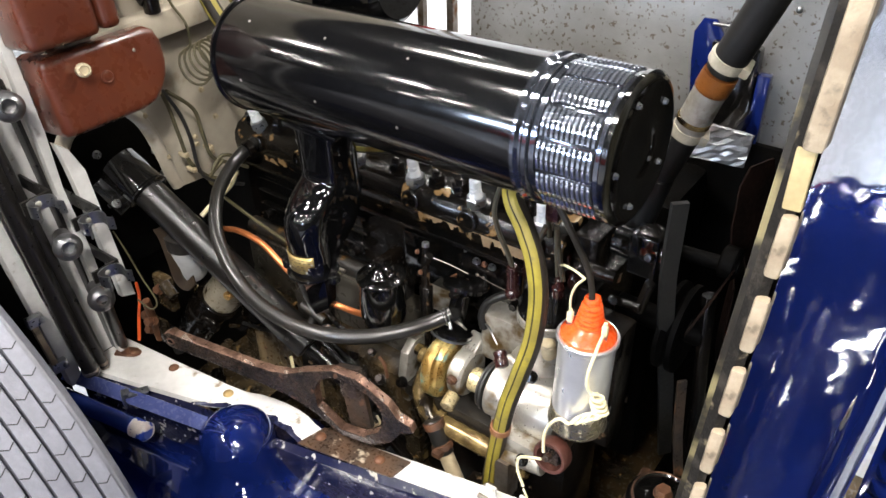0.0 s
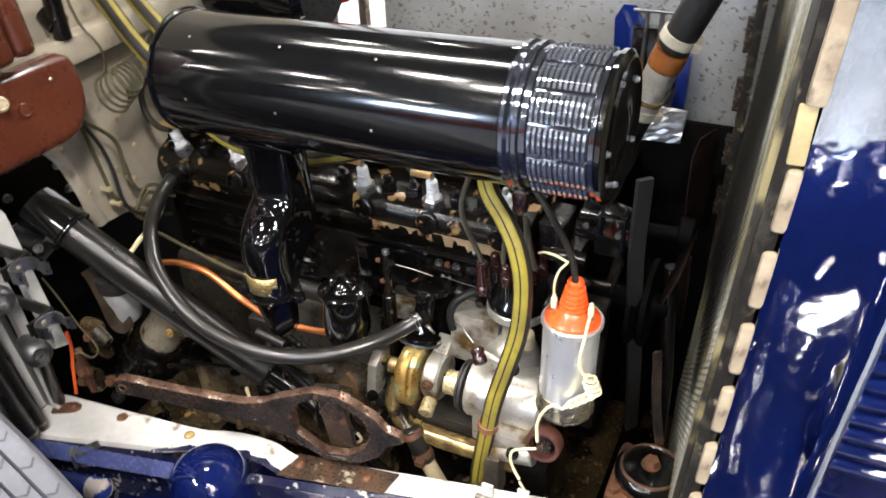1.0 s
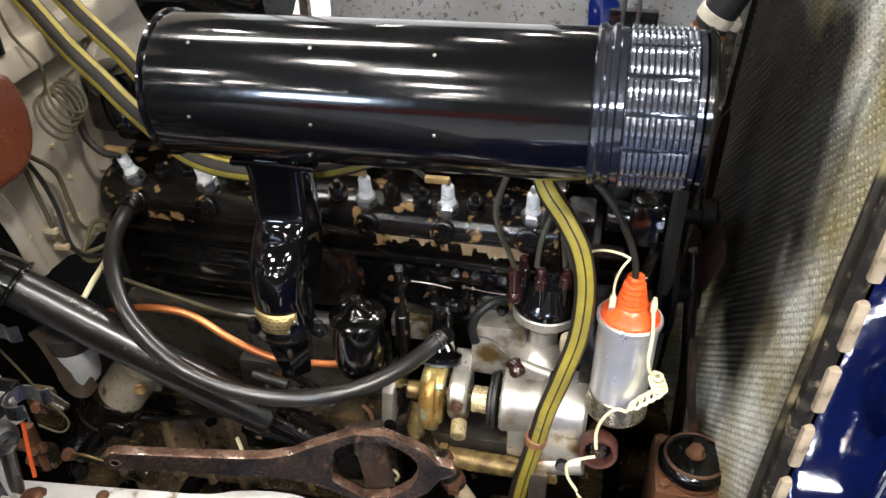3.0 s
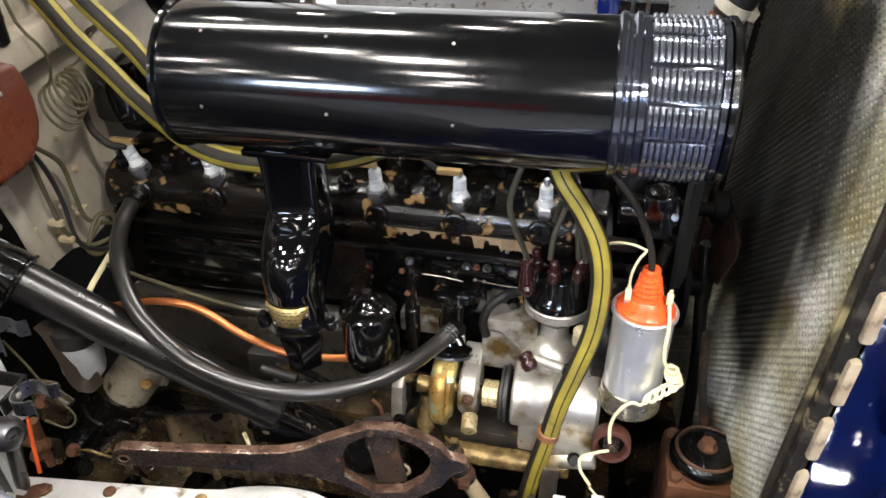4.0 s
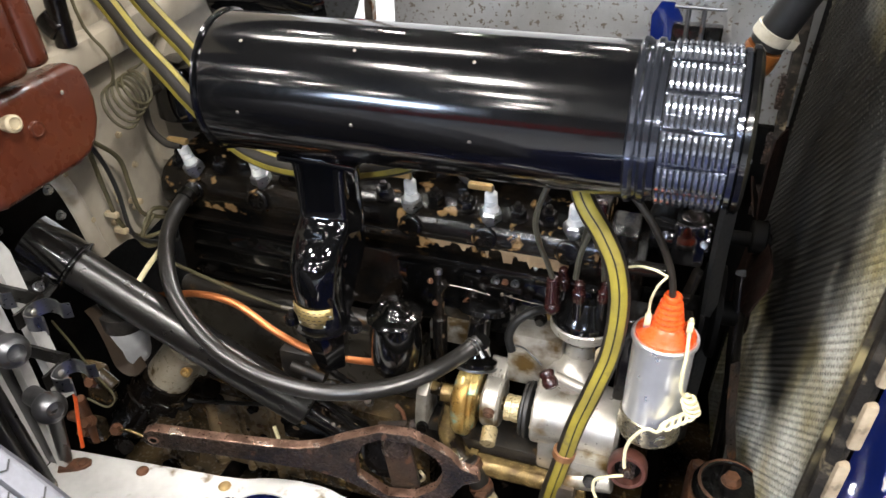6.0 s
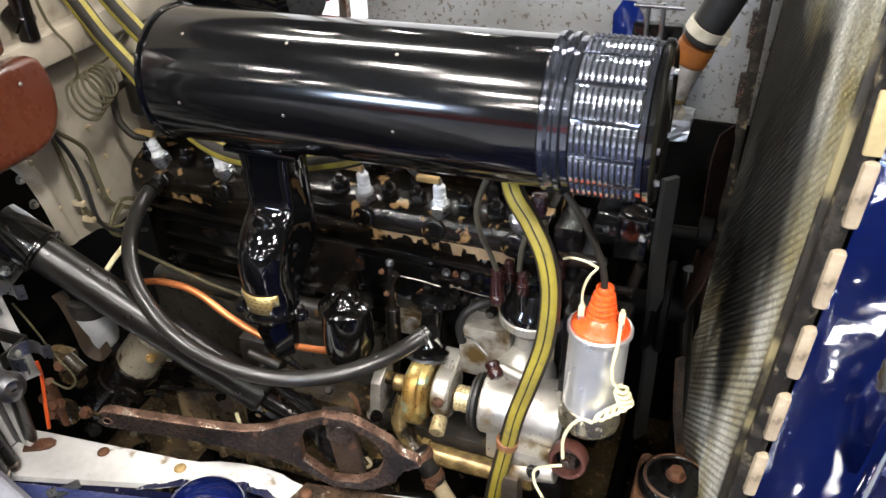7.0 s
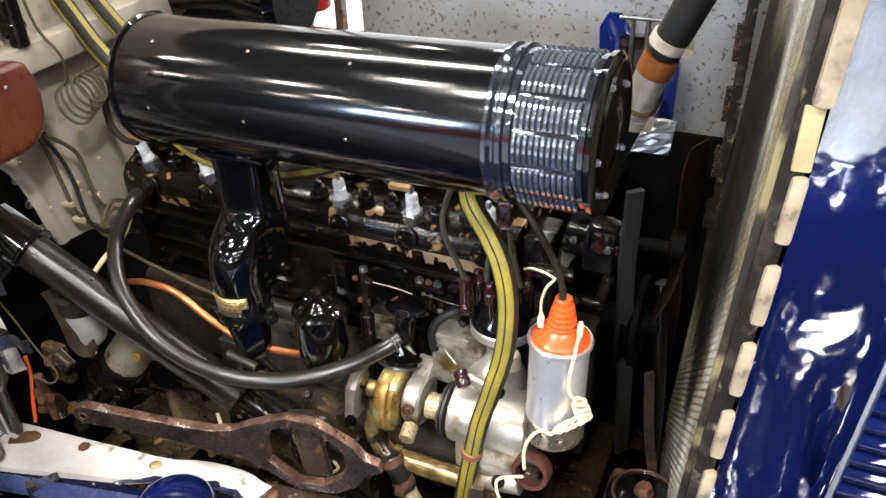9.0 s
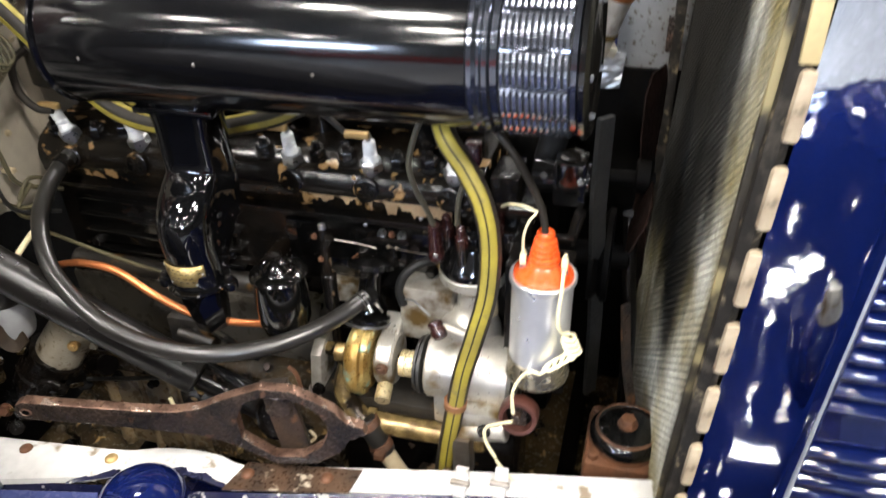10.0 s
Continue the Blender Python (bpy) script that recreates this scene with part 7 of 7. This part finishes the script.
part("cover", bm, M_BAKE, cb)
bm = B(); box(bm, (-0.034, 0.0085, -0.043), (0.034, 0.032, 0.075), 0.010, CM, 3)
part("side_cover", bm, M_BAKE, cb)
bm = B(); rod(bm, (-0.79, 0.568, 1.06), (-0.775, 0.568, 1.045), 0.014); rod(bm, (-0.775, 0.568, 1.03), (-0.775, 0.568, 1.08), 0.010)
solid("switch_body", bm, M_GREASY, "small black fitting with a brass cap beside the cut-out box", "fitting")
for pts, mt in (([(-0.768, 0.551, 0.938), (-0.772, 0.570, 0.899), (-0.772, 0.578, 0.861), (-0.772, 0.581, 0.812), (-0.772, 0.60, 0.785), (-0.76, 0.64, 0.765)], M_MATT),
                ([(-0.768, 0.549, 0.936), (-0.776, 0.560, 0.905), (-0.776, 0.565, 0.865), (-0.775, 0.572, 0.825), (-0.774, 0.60, 0.79), (-0.76, 0.635, 0.785)], M_OLIVE),
                ([(-0.768, 0.556, 0.936), (-0.772, 0.592, 0.897), (-0.772, 0.598, 0.857), (-0.772, 0.606, 0.82), (-0.766, 0.638, 0.797), (-0.755, 0.65, 0.79)], M_OLIVE),
                ([(-0.772, 0.60, 0.80), (-0.768, 0.618, 0.818), (-0.765, 0.64, 0.805), (-0.768, 0.632, 0.78), (-0.772, 0.61, 0.772), (-0.774, 0.595, 0.79), (-0.768, 0.62, 0.812)], M_OLIVE),
                ([(-0.76, 0.632, 0.79), (-0.765, 0.62, 0.77), (-0.768, 0.585, 0.755), (-0.77, 0.566, 0.745)], M_CREAM)):
    bm = B(); tube(bm, pts, 0.0026 if mt is not M_CREAM else 0.0034, 8)
    solid("loom_wire", bm, mt, "cotton-covered wire clipped to the bulkhead", "wire", group="bulkhead wires")
for y, z in ((0.573, 0.815), (0.606, 0.835), (0.566, 0.84)):
    bm = B(); box(bm, (-0.785, y - 0.0035, z - 0.003), (-0.769, y + 0.0035, z + 0.003), 0.0012)
    solid("wire_clip", bm, M_PALE, "pale insulating wire clip on the bulkhead", "clip", group="wire clips")
pts = [(-0.770, 0.580, 1.10), (-0.766, 0.586, 1.045), (-0.752, 0.594, 1.015), (-0.760, 0.600, 0.985)]
for k in range(5 * 10 + 1):
    a = 2 * math.pi * k / 10 + 1.6
    u = k / 50
    pts.append((-0.758 - 0.010 * math.sin(a) + 0.004 * u, 0.596 + 0.034 * u + (0.019 - 0.005 * u) * math.cos(a), 0.955 + 0.014 * u + (0.022 - 0.007 * u) * math.sin(a)))
pts += [(-0.765, 0.655, 0.985), (-0.770, 0.69, 1.00)]
bm = B(); sweep(bm, pts, disc(0.0017, 7), 3)
solid("capillary_coil", bm, M_OLIVE, "loosely coiled thin capillary pipe on the bulkhead", "pipe")
bm = B(); lathe(bm, [(0.03, 0), (0.034, 0.003), (0.034, 0.06), (0.030, 0.066), (0.012, 0.068)], (-0.765, 0.715, 0.90), (-0.765, 0.715, 1.0), 28)
solid("oil_filler", bm, M_BLACKS, "black filler pot behind the drum", "pot")
bm = B(); tube(bm, [(-0.735, 0.652, 0.890), (-0.752, 0.648, 0.893), (-0.770, 0.65, 0.91), (-0.772, 0.655, 0.94), (-0.755, 0.665, 0.955)], 0.0042, 10)
solid("plug_lead", bm, M_GREYHOSE, "dark lead looping to the rear spark plug", "lead", group="ignition leads")
for x in (-0.730, -0.457, -0.368):
    bm = B(); box(bm, (x - 0.022, 0.650, 0.892), (x + 0.004, 0.657, 0.899), 0.002)
    solid("lead_tag", bm, M_BRASS, "brass lead tag on a spark plug", "tag", group="lead tags")
bm = B(); tube(bm, [(-0.478, 0.655, 0.896), (-0.45, 0.67, 0.91), (-0.42, 0.668, 0.908), (-0.39, 0.655, 0.896)], 0.003, 8)
solid("plug_lead", bm, M_GREYHOSE, "dark lead between two spark plugs", "lead", group="ignition leads")
# big black vessel behind the drum, with a red tank
bm = B(); rod(bm, (-0.76, 0.83, 1.035), (-0.60, 0.83, 1.035), 0.062, seg=36, edge=0.01)
solid("silencer_drum", bm, M_BLACK, "black drum on the far side of the engine", "drum")
tank = thing("red_tank", (-0.655, 0.92, 0.985), "small red tank strapped to the far drum", "tank")
bm = B(); rod(bm, (-0.655, 0.94, 0.985), (-0.655, 0.94, 1.10), 0.028, seg=24)
part("tank_shell", bm, M_RED, tank)
bm = B(); box(bm, (-0.665, 0.885, 1.02), (-0.645, 0.915, 1.05), 0.002)
part("bracket", bm, M_GREASY, tank)

# fluid reservoir, starter and steering box in the murk
res = thing("reservoir", (-0.76, 0.53, 0.62), "pale grey reservoir in a dull strap", "reservoir")
BW0, BW1 = Vector((-0.771, 0.53, 0.662)), Vector((-0.768, 0.53, 0.723))
bm = B(); lathe(bm, [(0.010, 0), (0.0185, 0.0015), (0.0215, 0.005), (0.0232, 0.012), (0.0245, 0.055), (0.022, 0.060)], BW0, BW1, 32)
part("bowl", bm, M_BOWL, res)
bm = B(); lathe(bm, [(0.0250, 0.054), (0.0265, 0.056), (0.0265, 0.075), (0.016, 0.082)], BW0, BW1, 28)
part("cap", bm, M_DARK, res)
bm = B(); sweep(bm, [(-0.784, 0.505, 0.752), (-0.779, 0.507, 0.737), (-0.769, 0.505, 0.706), (-0.763, 0.504, 0.676), (-0.75, 0.506, 0.668), (-0.738, 0.512, 0.68)], [(-0.007, -0.0012), (0.007, -0.0012), (0.007, 0.0012), (-0.007, 0.0012)], 5)
part("strap", bm, M_STRAP, res, "brown leather strap")
stb = thing("starter_body", (-0.72, 0.56, 0.6), "oily aluminium starter housing with a brass band", "starter")
ST0, ST1 = Vector((-0.755, 0.55, 0.608)), Vector((-0.709, 0.565, 0.67))
bm = B(); rod(bm, ST0, ST1, 0.0285, seg=36, edge=0.004); box(bm, (-0.735, 0.552, 0.632), (-0.690, 0.580, 0.662), 0.006)
part("housing", bm, M_STARTER, stb)
bm = B(); lathe(bm, [(0.0285, -0.002), (0.0315, 0.0), (0.0315, 0.014), (0.0285, 0.016)], ST0, ST1, 36)
part("end_band", bm, M_GREASY, stb, "oil-blackened end band")
bm = B(); rod(bm, (-0.715, 0.570, 0.640), (-0.640, 0.582, 0.618), 0.017, seg=24)
part("nose", bm, M_OILBRASS, stb)
bm = B(); rod(bm, (-0.706, 0.545, 0.650), (-0.702, 0.533, 0.653), 0.0065, seg=18, edge=0.001); rod(bm, (-0.7025, 0.534, 0.6528), (-0.7012, 0.530, 0.6537), 0.003, seg=10)
part("terminal", bm, M_BRASS, stb)
sbox = thing("steering_box", (-0.76, 0.53, 0.45), "greasy black steering box in the shadow", "steering box")
SB0, SB1 = Vector((-0.814, 0.535, 0.533)), Vector((-0.749, 0.548, 0.628))
L = (SB1 - SB0).length
bm = B(); lathe(bm, [(0.018, 0), (0.026, 0.003), (0.0275, 0.012), (0.0275, L * 0.52), (0.0300, L * 0.54), (0.0305, L * 0.66), (0.0280, L * 0.68), (0.0280, L)], SB0, SB1, 36)
part("box_body", bm, M_WETBLACK, sbox)
g = Vector((-0.746, 0.515, 0.596))
bm = B(); rod(bm, g, g + Vector((0.006, -0.012, 0.004)), 0.0075, 0.006, seg=6); rod(bm, g + Vector((0.024, 0.004, 0.002)), g + Vector((0.030, -0.006, 0.006)), 0.006, 0.005, seg=6); ball(bm, g + Vector((0.004, 0.004, 0)), 0.012, (1.6, 0.6, 1))
part("filler_plug", bm, M_WETBLACK, sbox, "wet black filler plug")
gb = thing("gearbox", (-0.66, 0.62, 0.40), "oil-browned gearbox casting low in the bay", "gearbox")
bm = B(); box(bm, (-0.742, 0.598, 0.42), (-0.600, 0.64, 0.560), 0.012)
for x, r in ((-0.735, 0.010), (-0.688, 0.006), (-0.640, 0.008)):
    rod(bm, (x, 0.600, 0.42), (x, 0.600, 0.556), r, r * 0.8, seg=16)
part("casing", bm, M_OILCAST, gb)
for x, z in ((-0.716, 0.548), (-0.664, 0.548), (-0.616, 0.545)):
    at(part("bolt", NUT, None, gb), facing((x, 0.597, z), (0, -1, 0.2), x * 9))
bm = B(); tube(bm, [(-0.761, 0.59, 0.538), (-0.7, 0.588, 0.554), (-0.641, 0.59, 0.567)], 0.0028, 8)
solid("bay_pipe", bm, M_MATT, "thin black pipe across the casting", "pipe", group="bay pipes")
pedal = thing("pedal_linkage", (-0.80, 0.48, 0.55), "rusty brown pedal linkage low beside the rail", "linkage")
bm = B(); rod(bm, (-0.845, 0.482, 0.588), (-0.800, 0.470, 0.604), 0.007, seg=14); rod(bm, (-0.812, 0.478, 0.560), (-0.806, 0.470, 0.640), 0.006, seg=12)
part("lever", bm, M_RUSTY, pedal)
bm = B(); box(bm, (-0.835, 0.476, 0.560), (-0.800, 0.492, 0.590), 0.004); box(bm, (-0.83, 0.500, 0.600), (-0.795, 0.515, 0.660), 0.006); rod(bm, (-0.80, 0.50, 0.655), (-0.778, 0.498, 0.640), 0.009, seg=12)
part("bracket", bm, M_MURK, pedal, "oil-browned bracket")
for x, y, z in ((-0.823, 0.474, 0.577), (-0.806, 0.468, 0.604), (-0.788, 0.490, 0.575), (-0.812, 0.498, 0.640)):
    at(part("nut", NUT_COPPER, None, pedal), facing((x, y, z), (0.3, -1, 0.5), x * 50) @ Matrix.Scale(1.7, 4))
bm = B(); tube(bm, [(-0.800, 0.490, 0.560), (-0.775, 0.488, 0.580), (-0.752, 0.492, 0.572), (-0.735, 0.496, 0.562)], 0.0020, 8)
part("return_wire", bm, M_OILBRASS, pedal)
rng = random.Random(11)
for k in range(40):
    x, y, z = rng.uniform(-0.85, -0.72) if k % 2 else rng.uniform(-0.52, -0.42), rng.uniform(0.46, 0.60), rng.uniform(0.46, 0.60)
    bm = B()
    if k % 3 == 0:
        rod(bm, (x, y, z), (x + rng.uniform(-0.02, 0.03), y - 0.015, z + rng.uniform(0.005, 0.02)), rng.uniform(0.003, 0.0065), seg=6)
        solid("dirty_bolt", bm, rng.choice((M_OILBRASS, M_RUSTY, M_MURK)), "oily bolt end among the crankcase dirt", "bolt", group="dirty bolts")
    else:
        rod(bm, (x, y + 0.02, z - 0.01), (x + rng.uniform(0.01, 0.05), y, z + rng.uniform(-0.01, 0.02)), rng.uniform(0.006, 0.015), seg=14)
        solid("dirty_boss", bm, rng.choice((M_MURK, M_GREASY, M_GREASY, M_WETBLACK)), "oil-caked casting boss low in the bay", "boss", group="casting bosses")
for pts, mt in (([(-0.60, 0.545, 0.585), (-0.594, 0.54, 0.565), (-0.60, 0.535, 0.54)], M_CREAM),
                ([(-0.59, 0.55, 0.66), (-0.535, 0.55, 0.64), (-0.485, 0.548, 0.608)], M_BLACKS), ([(-0.53, 0.56, 0.69), (-0.50, 0.55, 0.685), (-0.475, 0.555, 0.665)], M_BLACKS),
                ([(-0.445, 0.56, 0.655), (-0.437, 0.56, 0.645), (-0.434, 0.56, 0.625)], M_RUSTY)):
    bm = B(); tube(bm, pts, 0.0042 if mt is M_BLACKS else 0.0024, 8)
    solid("bay_pipe", bm, mt, "thin oily pipe low in the engine bay", "pipe", group="bay pipes")
# Specks of dirt, the brassy ones coloured as glints in the oil.
rng = random.Random(33)
for k in range(22):
    x, z = rng.uniform(-0.735, -0.605), rng.uniform(0.45, 0.552)
    bm = B(); ball(bm, (x, 0.597, z), rng.uniform(0.0018, 0.0045), (1.3, 0.6, 0.8), 10)
    part("dirt_glint_speck", bm, rng.choice((M_OILBRASS, M_MURK, M_RUSTY, M_WETBLACK)), gb)
sump = thing("sump_flange", (-0.53, 0.56, 0.56), "glossy black oily sump flange with brassy specks for dirt and glints", "flange")
bm = B(); prism(bm, [(-0.60, 0.61), (-0.556, 0.628), (-0.488, 0.598), (-0.47, 0.565), (-0.60, 0.55)], Matrix(((1, 0, 0, 0), (0, 0, -1, 0.575), (0, 1, 0, 0), (0, 0, 0, 1))), 0.012, 0.002)
part("flange_plate", bm, M_BLACKS, sump)
bm = B(); sweep(bm, [(-0.560, 0.560, 0.630), (-0.525, 0.559, 0.615), (-0.485, 0.558, 0.597)], disc(0.003, 8), 4)
part("rim", bm, M_BLACKS, sump)
# Brassy specks here paint glints as well as dirt.
rng = random.Random(21)
for k in range(16):
    x, z = rng.uniform(-0.59, -0.485), rng.uniform(0.562, 0.602)
    bm = B(); ball(bm, (x, 0.5635, z), rng.uniform(0.0018, 0.0042), (1.4, 0.5, 0.9), 10)
    part("dirt_glint_speck", bm, rng.choice((M_BRASS, M_OILBRASS, M_TAN)), sump)
low = thing("throttle_links", (-0.54, 0.56, 0.66), "oily throttle linkage under the hose with a bright nut", "linkage")
bm = B()
box(bm, (-0.585, 0.558, 0.655), (-0.535, 0.580, 0.700), 0.004); rod(bm, (-0.565, 0.55, 0.69), (-0.525, 0.55, 0.68), 0.006); rod(bm, (-0.55, 0.545, 0.66), (-0.55, 0.57, 0.70), 0.006)
part("lever", bm, M_DARK, low)
bm = B(); rod(bm, (-0.522, 0.545, 0.672), (-0.512, 0.543, 0.678), 0.007, seg=6); rod(bm, (-0.506, 0.545, 0.674), (-0.499, 0.543, 0.68), 0.006, seg=6)
part("bright_nut", bm, M_ZINC, low)

# ---- tools clipped beside the bulkhead ----
for p0, p1, r, mt in (((-0.765, 0.35, 0.615), (-0.765, 0.313, 1.1), 0.0105, M_SATIN),
                     ((-0.765, 0.368, 0.615), (-0.765, 0.329, 1.05), 0.0068, M_SATIN),
                     ((-0.781, 0.407, 0.614), (-0.738, 0.384, 0.728), 0.0072, M_SATIN)):
    tool = thing("tool_rod", p0, "black tool rod standing clipped beside the bulkhead", "tool", "clipped tools")
    bm = B(); rod(bm, p0, p1, r, seg=20)
    part("shaft", bm, mt, tool)
    foot_end = Vector(p0) + (Vector(p1) - Vector(p0)).normalized() * 0.020
    bm = B(); rod(bm, Vector(p0) - Vector((0, 0, 0.004)), foot_end, r * 0.85, seg=16); lathe(bm, [(r * 0.8, 0), (r * 1.06, 0.002), (r * 1.06, 0.006), (r * 0.8, 0.008)], Vector(p0) + Vector((0, 0, 0.002)), foot_end, 18)
    part("ferrule", bm, M_STEEL, tool, "worn steel ferrule at its foot")
for x, y, z in ((-0.729, 0.360, 0.823), (-0.738, 0.381, 0.730), (-0.751, 0.36, 0.991)):
    ball_end = thing("ball_handle", (x, y, z), "steel ball-ended tool handle with a drilled hole", "tool handle", "ball handles")
    bm = B()
    prof = [(0.0165 * math.sin(t), -0.0165 * math.cos(t)) for t in [0.25 + (2.35 - 0.25) * i / 12 for i in range(13)]]
    lathe(bm, prof + [(0.0085, 0.0135), (0.007, 0.011), (0.007, 0.002), (0.001, 0.001)], (x, y, z), Vector((x, y, z)) + Vector((0.75, -0.25, 0.25)), 24)
    part("ball", bm, M_DULLSTEEL, ball_end)
    bm = B(); rod(bm, Vector((x, y, z)) - Vector((0.035, -0.012, 0.004)), Vector((x, y, z)) - Vector((0.010, -0.004, 0.001)), 0.0105, seg=18)
    part("shank", bm, M_DULLSTEEL, ball_end)


def strip(bm, pts, z0, z1, thick):
    """A bent strip standing on edge: a line in plan, from z0 up to z1."""
    line = smooth_line([(px, py, 0) for px, py in pts], 5)
    rows = []
    for i, p in enumerate(line):
        t = (line[min(i + 1, len(line) - 1)] - line[max(i - 1, 0)]).normalized()
        n = Vector((-t.y, t.x, 0)) * thick / 2
        rows.append([bm.verts.new((q.x, q.y, zz)) for q, zz in ((p + n, z0), (p + n, z1), (p - n, z1), (p - n, z0))])
    for a, b in zip(rows, rows[1:]):
        for k in range(4):
            bm.faces.new((a[k], a[(k + 1) % 4], b[(k + 1) % 4], b[k]))
    bm.faces.new(rows[0][::-1]); bm.faces.new(rows[-1])
    return bm


for x, y, z in ((-0.726, 0.407, 0.846), (-0.719, 0.406, 0.775), (-0.737, 0.365, 0.885)):
    cp = thing("spring_clip", (x, y, z), "zinc spring clip on a black strap arm", "clip", "tool clips")
    bm = B(); strip(bm, [(x - 0.075, y + 0.001), (x - 0.04, y), (x - 0.003, y), (x - 0.001, y - 0.002), (x, y - 0.02), (x, y - 0.034)], z - 0.008, z + 0.008, 0.003)
    part("strap_arm", bm, M_SATIN, cp)
    bm = B(); strip(bm, [(x + 0.034, y - 0.003), (x + 0.027, y - 0.007), (x + 0.019, y - 0.004), (x + 0.008, y - 0.004), (x + 0.0025, y - 0.012), (x + 0.0025, y - 0.022), (x + 0.008, y - 0.031),
                         (x + 0.018, y - 0.031), (x + 0.025, y - 0.027), (x + 0.031, y - 0.032)], z - 0.008, z + 0.008, 0.0014)
    part("jaw", bm, M_ZINC, cp)
    at(part("rivet", RIVET, None, cp), facing((x + 0.0032, y - 0.017, z), (1, 0, 0)) @ Matrix.Scale(1.6, 4))
foot = thing("rusty_bracket", (-0.779, 0.401, 0.6055), "brown rusty foot with a raised boss on the rail", "bracket")
T0, T1 = Vector((-0.779, 0.401, 0.6055)), Vector((-0.757, 0.414, 0.6055))
bm = B(); W = (T1 - T0).normalized(); N = Vector((-W.y, W.x, 0))
prism(bm, [tuple((T0 + W * u + N * v).xy) for u, v in ((-0.006, -0.007), (-0.006, 0.007), (0.014, 0.0080), (0.022, 0.0075), (0.0285, 0.003), (0.0285, -0.003), (0.022, -0.0075), (0.014, -0.0080))], Matrix.Translation((0, 0, 0.6055)), 0.0045, 0.0012)
part("foot_plate", bm, M_RUSTCU, foot)
bm = B(); lathe(bm, [(0.0060, 0), (0.0060, 0.002), (0.0046, 0.0032), (0.0012, 0.0034)], (T0 + W * 0.020).xy.to_3d() + Vector((0, 0, 0.6095)), (T0 + W * 0.020).xy.to_3d() + Vector((0, 0, 0.7)), 18)
part("boss", bm, M_RUSTCU, foot, "worn coppery boss")
flat = thing("tool_bar", (-0.797, 0.404, 0.607), "flat black tool bar standing beside the rods", "tool", "clipped tools")
bm = B(); F0 = Vector((-0.797, 0.404, 0.607)); F1 = F0 + Vector((0.0, -0.028, 0.40))
box(bm, (-0.011, -0.0025, 0.0), (0.011, 0.0025, (F1 - F0).length), 0.001, frame_of(F0, F1, (0, 1, 0)))
part("bar", bm, M_SATIN, flat)
bm = B(); tube(bm, [(-0.800, 0.461, 0.68), (-0.797, 0.458, 0.658), (-0.789, 0.445, 0.635), (-0.780, 0.431, 0.606)], 0.0022, 8)
solid("orange_wire", bm, M_ORANGEW, "bright orange wire hanging beside the flange", "wire")
bm = B(); tube(bm, [(-0.752, 0.428, 0.80), (-0.742, 0.432, 0.77), (-0.73, 0.436, 0.73), (-0.715, 0.438, 0.70), (-0.72, 0.43, 0.69), (-0.74, 0.426, 0.70)], 0.0012, 8)
solid("olive_wire", bm, M_OLIVE, "olive wire looped beside the flange", "wire")
